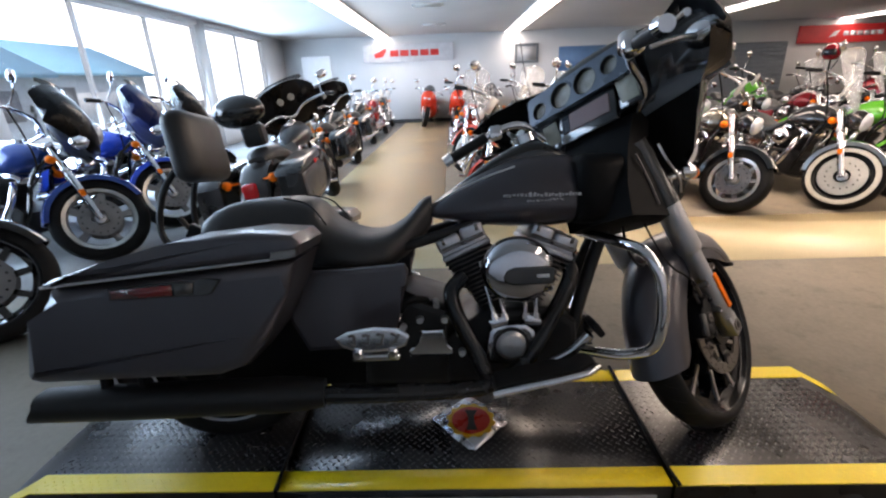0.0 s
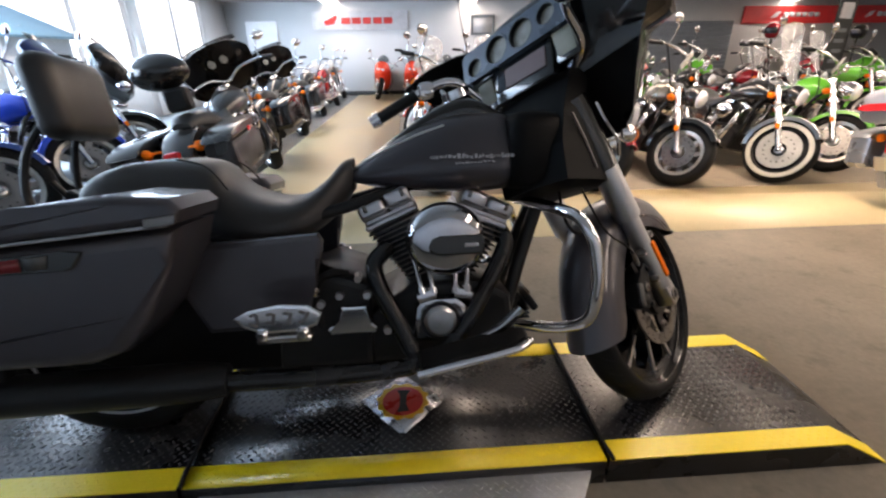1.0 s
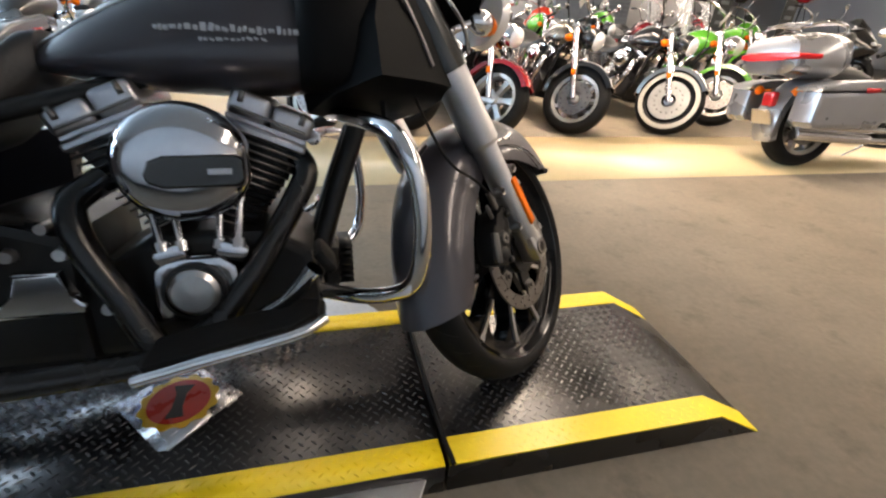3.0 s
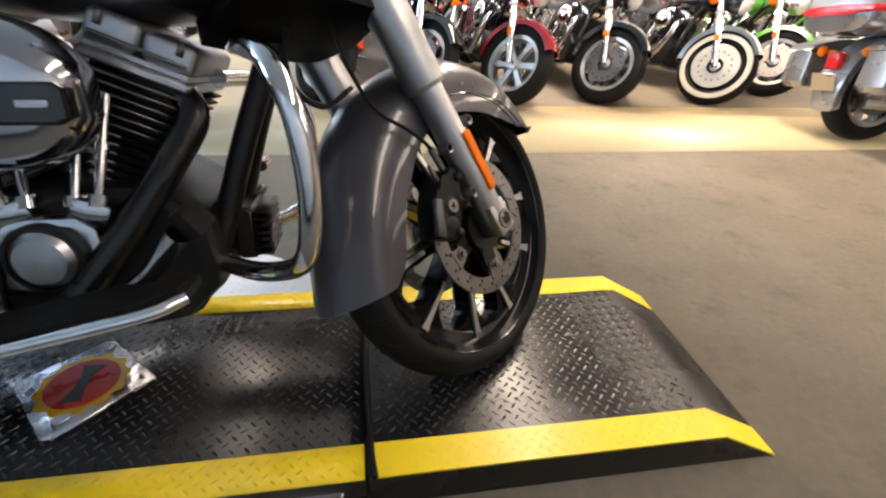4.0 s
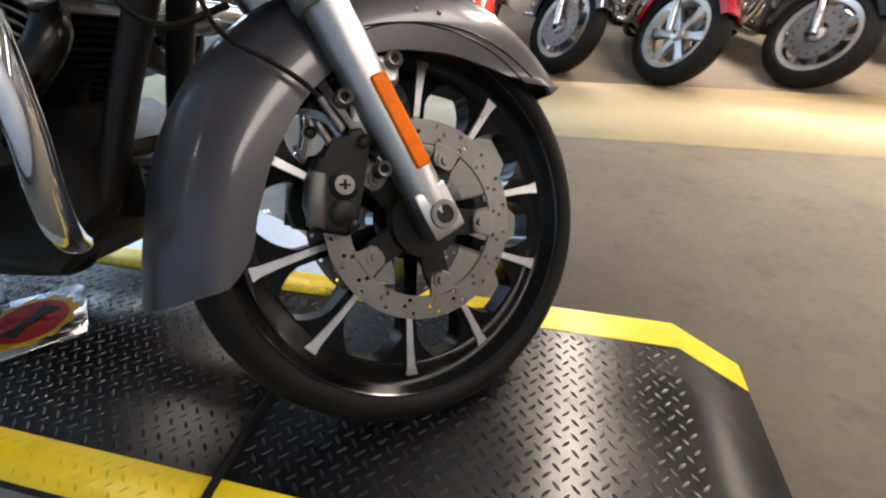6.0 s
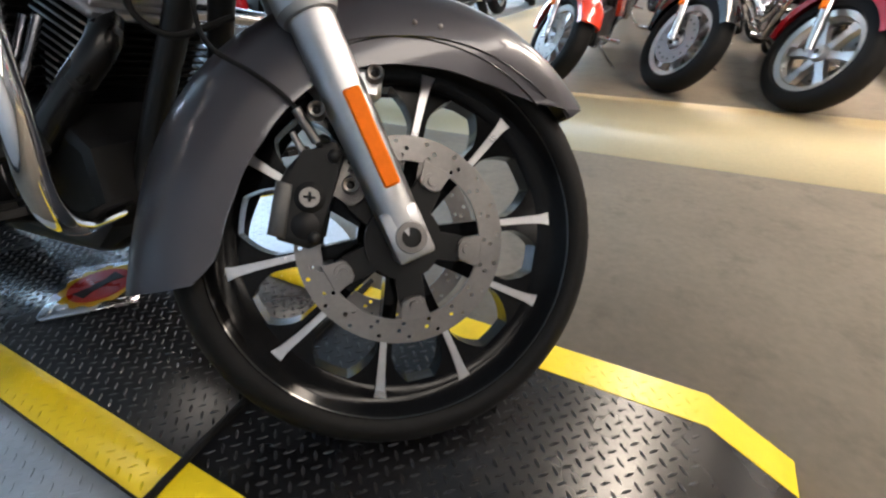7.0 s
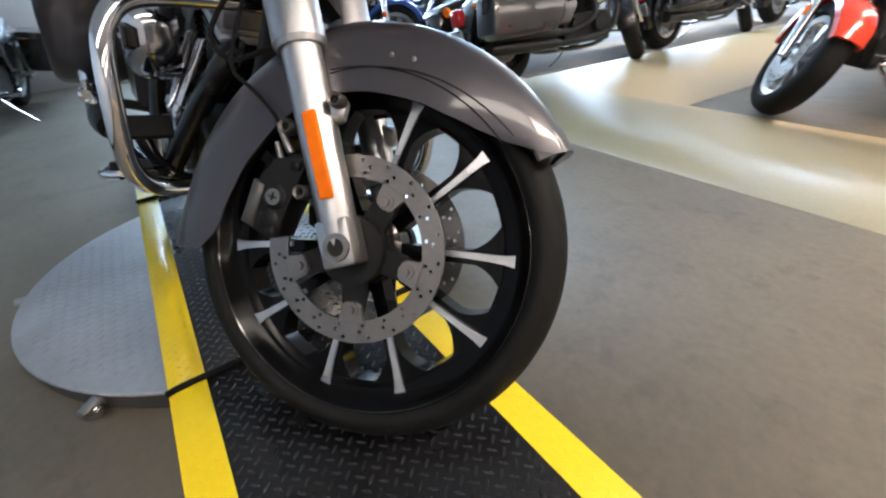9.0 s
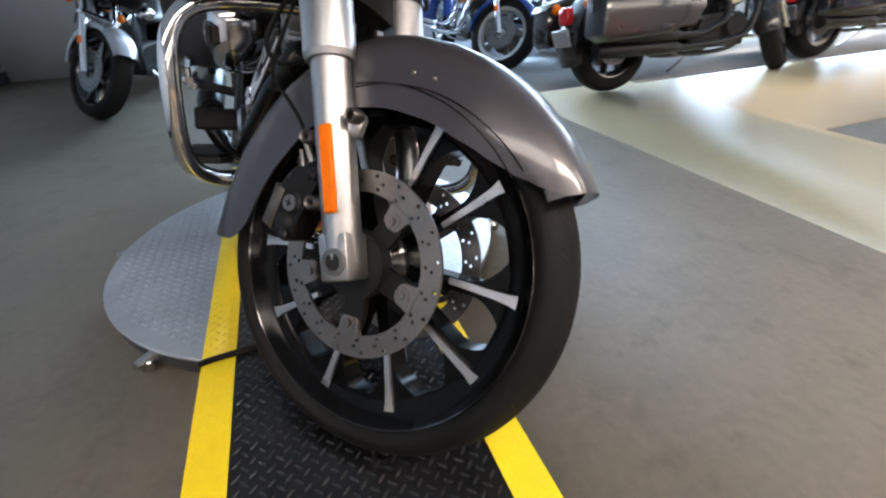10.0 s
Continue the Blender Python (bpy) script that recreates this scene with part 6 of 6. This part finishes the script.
    for s in (-1, 1):
        tube(bm, [(-0.27, s * 0.03, 0.50), (-0.40, s * 0.08, 0.34), (-0.46, s * 0.11, 0.05), (-0.60, s * 0.12, -0.09), (-1.1, s * 0.13, -0.09), (-1.27, s * 0.14, 0.05), (-1.30, s * 0.14, 0.30), (RX, s * 0.13, 0.33)], 0.017, 8, 4)
        tube(bm, [(-1.15, s * 0.12, -0.02), (RX, s * 0.12, 0.0)], 0.02, 8, 2)
    part("frame", bm, M_BLACK, b, "", OFF)
    for s in (-1, 1):
        part("side_cover", prism(B(), [(-1.24, 0.28), (-0.95, 0.30), (-0.93, 0.20), (-1.02, 0.08), (-1.2, 0.08)], *sorted((s * 0.15, s * 0.185)), 0.012, 2), col, b, "", OFF)
        bm = B()
        cyl(bm, (-1.38, s * 0.17, 0.26), (RX + 0.02, s * 0.17, 0.02), 0.026, seg=12)
        part("shock", bm, M_CHROME, b, "", OFF)
    # engine
    en = part("crankcase", prism(B(), [(-1.05, -0.07), (-0.50, -0.08), (-0.45, 0.08), (-0.54, 0.15), (-0.90, 0.15), (-1.06, 0.12)], -0.15, 0.15, 0.02, 2), M_SATIN, b, "", OFF)
    for s in (-1, 1):
        tl = radians(23 * s)
        m = Matrix.Translation((-0.68, 0, 0.06)) @ Matrix.Rotation(tl, 4, "Y")
        bm = B()
        cyl(bm, (0, 0, 0.05), (0, 0, 0.29), 0.06, seg=16)
        jg = part("cylinder", bm, M_SATIN if not chrome_fender else M_ALLOY, en, "", m)
        for k in range(8):
            o = new("fin", FIN)
            o.parent, o.location = jg, (0, 0, 0.11 + k * 0.023)
        bm = B()
        box(bm, (0, 0, 0.31), (0.17, 0.19, 0.06), 0.016, None, 2)
        part("rocker_cover", bm, M_CHROME, jg)
    for x, q in ((-0.66, 0.075), (-0.95, 0.06)):
        bm = B()
        cyl(bm, (x, -0.15, 0.06), (x, -0.19, 0.06), q, q - 0.01, 24)
        part("engine_cover", bm, exh or M_CHROME, en)
    bm = B()
    ball(bm, (-0.68, -0.19, 0.27), (0.11, 0.05, 0.085), 20)
    part("air_cleaner", bm, M_CHROME, en)
    for dz, x0, z0 in ((0.0, -0.52, 0.29), (0.075, -0.80, 0.29)):
        bm = B()
        tube(bm, [(x0, -0.11, z0), (x0 + 0.05, -0.18, z0 - 0.05), (x0 + 0.03, -0.21, 0.12), (x0 - 0.10, -0.22, -0.02 + dz), (-1.05, -0.22, -0.05 + dz), (-1.25, -0.22, -0.045 + dz)], 0.024, 10, 5)
        tube(bm, [(-1.22, -0.22, -0.045 + dz), (-1.30, -0.225, -0.04 + dz), (-1.92, -0.235, -0.01 + dz)], [0.026, 0.042, 0.045], 14, 4)
        part("exhaust", bm, exh or M_CHROME, b, "black exhaust pipe" if exh else "chrome exhaust pipe", OFF)
    for s in (-1, 1):
        bm = B()
        cyl(bm, (-0.62, s * 0.13, -0.03), (-0.60, s * 0.30, -0.03), 0.014, seg=10)
        part("footpeg", bm, M_CHROME, b, "", OFF)
        bm = B()
        ball(bm, (RX - 0.30, s * 0.17, 0.28), (0.03, 0.035, 0.035), 12)
        cyl(bm, (RX - 0.27, s * 0.09, 0.28), (RX - 0.29, s * 0.16, 0.28), 0.008, seg=8)
        part("turn_signal", bm, M_AMBER, b, "amber turn signal", OFF)
    bm = B()
    box(bm, (RX - 0.345, 0, 0.22), (0.06, 0.10, 0.11), 0.018, None, 2)
    part("tail_lamp", bm, M_REDLENS2, b, "red tail lamp", OFF)
    bm = B()
    box(bm, (0, 0, 0), (0.008, 0.18, 0.11), 0.003, pose(RX - 0.385, 0, 0.09, 0, -15, 0))
    part("plate_holder", bm, M_ALLOY, b, "", OFF)
    bm = B()
    tube(bm, [(-0.66, 0.14, -0.07), (-0.70, 0.23, -0.17), (-0.74, 0.31, -0.245)], 0.011, 8, 3)
    part("side_stand", bm, M_CHROME, b, "", OFF)
    if bags:
        for s in (-1, 1):
            ys = sorted((s * 0.20, s * 0.40))
            sb = part("saddlebag", prism(B(), [(-1.97, 0.28), (-1.99, 0.08), (-1.95, 0.04), (-1.40, 0.05), (-1.32, 0.14), (-1.28, 0.31)], *ys, 0.03, 2), col, b, "", OFF)
            part("lid", prism(B(), [(-1.985, 0.285), (-1.27, 0.315), (-1.27, 0.36), (-1.40, 0.385), (-1.80, 0.36), (-1.96, 0.32)], ys[0] - 0.003, ys[1] + 0.003, 0.016, 2), col, sb)
            bm = B()
            box(bm, (-1.35, s * 0.402, 0.30), (0.07, 0.012, 0.035), 0.004)
            part("latch", bm, M_CHROME, sb)
            bm = prism(B(), [(-1.62, 0.29), (-1.50, 0.295), (-1.50, 0.325), (-1.62, 0.32)], *sorted((s * 0.402, s * 0.41)), 0.003, 1)
            part("side_marker", bm, M_REDLENS2, sb)
    if trunk:
        tr = part("luggage_trunk", loft(B(), [super_ring(x, 0, z0, z1, hw, 22, 3.6, 0.9) for x, z0, z1, hw in ((-2.10, 0.46, 0.58, 0.20), (-2.07, 0.39, 0.64, 0.25), (-1.89, 0.37, 0.68, 0.28), (-1.70, 0.37, 0.68, 0.27), (-1.62, 0.40, 0.66, 0.24))]), col, b, "rounded luggage trunk", OFF)
        bm = B()
        loft(bm, [super_ring(x, 0, z0, z1, hw, 22, 3.6, 0.98) for x, z0, z1, hw in ((-2.112, 0.48, 0.535, 0.205), (-2.082, 0.48, 0.538, 0.258), (-1.92, 0.485, 0.54, 0.287))])
        part("lamp_band", bm, M_REDLENS2, tr, "red lamp band round the trunk")
        bm = B()
        box(bm, (-1.60, 0, 0.56), (0.09, 0.34, 0.26), 0.03, None, 2)
        part("backrest_pad", bm, M_VINYL, tr)
        bm = B()
        for s in (-1, 1):
            tube(bm, [(-1.66, s * 0.18, 0.67), (-1.70, s * 0.18, 0.72), (-1.89, s * 0.19, 0.73), (-2.04, s * 0.17, 0.69)], 0.009, 8, 4)
        for x in (-1.74, -1.82, -1.90, -1.98):
            tube(bm, [(x, -0.185, 0.725), (x, 0, 0.735), (x, 0.185, 0.725)], 0.007, 6, 3)
        part("luggage_rack", bm, M_CHROME, tr, "chrome luggage rack")
    if backrest:
        bm = B()
        box(bm, (0, 0, 0), (0.07, 0.27, 0.30), 0.03, pose(-1.74, 0, 0.72, 0, -12, 0), 3)
        br = part("backrest", bm, M_VINYL, b, "tall padded passenger backrest", OFF)
        bm = B()
        for s in (-1, 1):
            tube(bm, [(-1.60, s * 0.12, 0.36), (-1.70, s * 0.12, 0.50), (-1.76, s * 0.11, 0.78)], 0.010, 8, 3)
        part("sissy_bar", bm, M_CHROME, br)
    if rack:
        bm = B()
        ball(bm, (-1.50, 0.08, 0.76), (0.13, 0.20, 0.125), 22)
        part("top_case", bm, M_BLACK, b, "rounded black top case", OFF)
        bm = B()
        box(bm, (-1.55, 0, 0.57), (0.12, 0.16, 0.16), 0.02)
        part("case_mount", bm, M_SATIN, b, "", OFF)
    return b


M_REDLENS2 = mat("bright_red_lens", (0.62, 0.02, 0.025), 0.15, 0, 0.1, 20, 90, 0, 0.6)
Z = 0.293
ZF = 0.272
RIGHT = "parked motorcycles facing the walkway"
LEFT = "parked motorcycles by the windows"
# front row along the walkway
motorcycle("cruiser_motorcycle", (0.36, 4.02, ZF), -90, "bright red-orange cruiser with chrome forks", RIGHT, P_ORANGE, None, 42, 9, "slot", "slot", bags=False, R=0.288)
motorcycle("cruiser_motorcycle", (1.08, 4.14, ZF), -88, "black cruiser with slotted alloy wheel", RIGHT, P_BLACK, None, 42, 9, "slot", "slot", tag=True, R=0.288)
motorcycle("cruiser_motorcycle", (1.73, 3.95, ZF), -90, "dark red cruiser with six-spoke bright wheel", RIGHT, P_RED, None, 40, 9, "six", "slot", fat=0.15, R=0.288)
motorcycle("cruiser_motorcycle", (2.50, 4.03, ZF), -90, "black cruiser with slotted chrome wheel and price tag", RIGHT, P_GOLD, P_BLACK, 40, 9, "slot", "slot", bars=0.08, R=0.288)
motorcycle("cruiser_motorcycle", (3.43, 4.02, ZF), -90, "black cruiser with whitewall tyre and clear windscreen", RIGHT, P_BLACK, None, 40, 9, "solid", "slot", True, True, chrome_fender=True, bars=0.05, R=0.288)
motorcycle("cruiser_motorcycle", (4.25, 4.35, ZF), -92, "lime green cruiser with chrome headlamp", RIGHT, P_GREEN, None, 38, 9, "slot", "slot", R=0.288)
# silver tourer standing across the walkway, its tail to the platform
h = -4
tourer = motorcycle("trunk_tourer_motorcycle", (3.78 + 1.62 * math.cos(radians(h)), 3.07 + 1.62 * math.sin(radians(h)), Z), h, "silver touring motorcycle with red-banded luggage trunk", RIGHT, P_SILVER, None, 20, 8, "slot", "slot", fairing=P_SILVER, bags=True, trunk=True, tag=False)
tourer.matrix_basis = tourer.matrix_basis @ Matrix.Scale(0.94, 4)
# rows behind
rr = random.Random(11)
ROW2 = [(-0.02, P_ORANGE, True, "red-orange cruiser with tall clear windscreen"), (0.75, P_BLACK, True, "black cruiser with clear windscreen"), (1.5, P_SILVER, False, "silver cruiser with chrome headlamp"), (2.3, P_BLACK, False, "black cruiser with high bars"),
        (3.1, P_GREEN, False, "lime green cruiser in the second row"), (3.9, P_BLACK, False, "black cruiser with chrome engine"), (4.7, P_RED, False, "dark red cruiser in the second row"), (5.6, P_BLACK, True, "black touring cruiser with clear windscreen"), (6.5, P_GREEN, False, "lime green motorcycle in the second row"), (7.4, P_BLACK, False, "black cruiser near the banners")]
for i, (x, c, sc, lb) in enumerate(ROW2):
    motorcycle("cruiser_motorcycle", (x + 0.25, 6.45 + rr.uniform(-0.15, 0.15), Z), -90 + rr.uniform(-4, 4), lb, RIGHT, c, None, 38, 9, rr.choice(("slot", "six", "wire")), "slot", i % 3 == 1, sc, bars=rr.uniform(0, 0.1))
ROW3 = [(0.3, P_BLACK, False), (1.3, P_WHITE, True), (2.3, P_RED, False), (3.3, P_BLACK, False), (4.3, P_ORANGE, False), (5.6, P_GREEN, False), (6.8, P_BLACK, True), (8.0, P_RED, False), (9.2, P_GREEN, False), (8.6, P_BLACK, False)]
NAMES = {P_BLACK: "black", P_WHITE: "white", P_RED: "dark red", P_ORANGE: "red-orange", P_GREEN: "lime green"}
for i, (x, c, sc) in enumerate(ROW3):
    y = 9.3 if i < 9 else 6.5
    motorcycle("sport_motorcycle" if not sc else "cruiser_motorcycle", (x + 0.2, y, Z), -90 + rr.uniform(-6, 6), NAMES[c] + (" sport motorcycle in the far rows" if not sc else " cruiser with windscreen in the far rows"), RIGHT, c, None, 20, 9, "black" if not sc else "slot", "black" if not sc else "slot", False, sc, sport=not sc, tag=sc)
for x, y, c in ((-0.75, 13.6, P_ORANGE), (0.1, 13.2, P_ORANGE), (1.0, 13.4, P_BLACK)):
    motorcycle("sport_motorcycle", (x, y, Z), -95, NAMES[c] + " sport motorcycle by the end wall", RIGHT, c, None, 15, 9, "black", "black", sport=True, tag=False)
# by the windows
motorcycle("touring_cruiser_motorcycle", (-2.44, 2.10, Z), 4, "black tourer with dark wheel by the windows", LEFT, P_BLACK, None, 38, 9, "black", "slot", fairing=M_SHELL, bags=True, tag=False)
motorcycle("touring_cruiser_motorcycle", (-2.70, 3.30, Z), 0, "navy blue tourer with batwing fairing", LEFT, P_NAVY, None, 40, 9, "five", "slot", fairing=M_SHELL, bags=True, tag=False)
motorcycle("touring_cruiser_motorcycle", (-2.64, 4.14, Z), 2, "bright blue tourer with navy fairing", LEFT, P_BLUE, None, 40, 9, "five", "slot", fairing=P_DARKNAVY, bags=True, tag=False)
motorcycle("touring_cruiser_motorcycle", (-2.75, 5.1, Z), 0, "black tourer by the window", LEFT, P_BLACK, None, 40, 9, "slot", "slot", fairing=M_SHELL, bags=True, tag=False)
motorcycle("touring_cruiser_motorcycle", (-2.64, 0.06, Z), -6, "black motorcycle with silver front fender", LEFT, P_BLACK, P_SILVER, 50, 9, "black", "slot", fairing=M_SHELL, bags=True, tag=False)
motorcycle("bagger_motorcycle", (-1.50, 5.10, Z), 93, "bronze-black bagger with hard cases and dark fairing", LEFT, P_BRONZE, None, 34, 9, "black", "black", fairing=M_SHELL, bags=True, tag=False, rack=True, exh=M_SATIN)
motorcycle("bagger_motorcycle", (-1.66, 7.35, Z), 92, "black bagger with chrome trim", LEFT, P_BLACK, None, 30, 9, "slot", "slot", fairing=M_SHELL, bags=True, tag=False, exh=M_SATIN)
motorcycle("bagger_motorcycle", (-1.78, 9.9, Z), 91, "black motorcycle in the window row", LEFT, P_BLACK, None, 20, 9, "slot", "slot", bags=True, tag=True)
motorcycle("cruiser_motorcycle", (-1.80, 12.0, Z), 86, "dark red cruiser at the row's end", LEFT, P_RED, None, 20, 9, "slot", "slot", tag=True)
motorcycle("cruiser_motorcycle", (-1.9, 14.1, Z), 86, "black cruiser at the row's end", LEFT, P_BLACK, None, 20, 9, "slot", "slot", tag=True)

# banner stands and helmets among the rows
for x, y in ((7.45, 8.15), (8.95, 8.15)):
    st = thing("banner_stand", pose(x, y, 0, 0, 0, 20), "black upright banner stand with white block mark", "banner stand", "banner stands")
    bm = B()
    box(bm, (0, 0, 0.02), (0.5, 0.3, 0.04), 0.008)
    part("foot", bm, M_SATIN, st)
    bm = B()
    cyl(bm, (0, 0.02, 0.04), (0, 0.02, 1.95), 0.014, seg=10)
    part("pole", bm, M_ALLOY, st)
    bm = B()
    box(bm, (0, 0, 1.18), (0.52, 0.012, 1.5), 0.003)
    part("sheet", bm, M_BANNERK, st)
    bm = B()
    box(bm, (0, -0.008, 1.72), (0.34, 0.006, 0.24), 0.002)
    part("white_mark", bm, M_SIGNW, st)
    for k in range(5):
        bm = B()
        box(bm, (0, -0.008, 1.42 - k * 0.16), (0.28, 0.006, 0.06), 0.001, pose(0, 0, 0, 0, 0, 0))
        part("grey_bar", bm, M_GREYPANEL, st)
for x, y, c, lb in ((6.05, 7.9, P_RED, "glossy dark red helmet on a stand"), (8.1, 7.2, P_RED, "dark red helmet on a stand"), (8.5, 8.9, P_BLACK, "black helmet on a stand")):
    hs = thing("helmet_stand", pose(x, y, 0), "thin black helmet stand", "stand", "helmet stands")
    bm = B()
    cyl(bm, (0, 0, 0.0), (0, 0, 0.02), 0.16, 0.15, 24)
    part("foot", bm, M_SATIN, hs)
    bm = B()
    cyl(bm, (0, 0, 0.02), (0, 0, 1.30), 0.014, seg=10)
    part("pole", bm, M_SATIN, hs)
    hm = thing("helmet", pose(x, y, 1.30, 0, 0, 200), lb, "helmet", "helmets")
    rings = []
    for k in range(14):
        a = radians(-60 + 150 * k / 13)
        rings.append([V(0.145 * math.cos(a) * math.cos(q), 0.125 * math.cos(a) * math.sin(q), 0.12 + 0.135 * math.sin(a)) for q in np.linspace(0, math.tau, 28, endpoint=False)])
    part("shell", loft(B(), rings), c, hm)
    bm = B()
    loft(bm, [[V(0.149 * math.cos(a) * math.cos(q), 0.129 * math.cos(a) * math.sin(q), 0.12 + 0.135 * math.sin(a)) for q in np.linspace(-1.1, 1.1, 16)] for a in np.linspace(-0.35, 0.35, 6)], False, False, False)
    part("visor", bm, M_SMOKE2, hm, "dark visor")
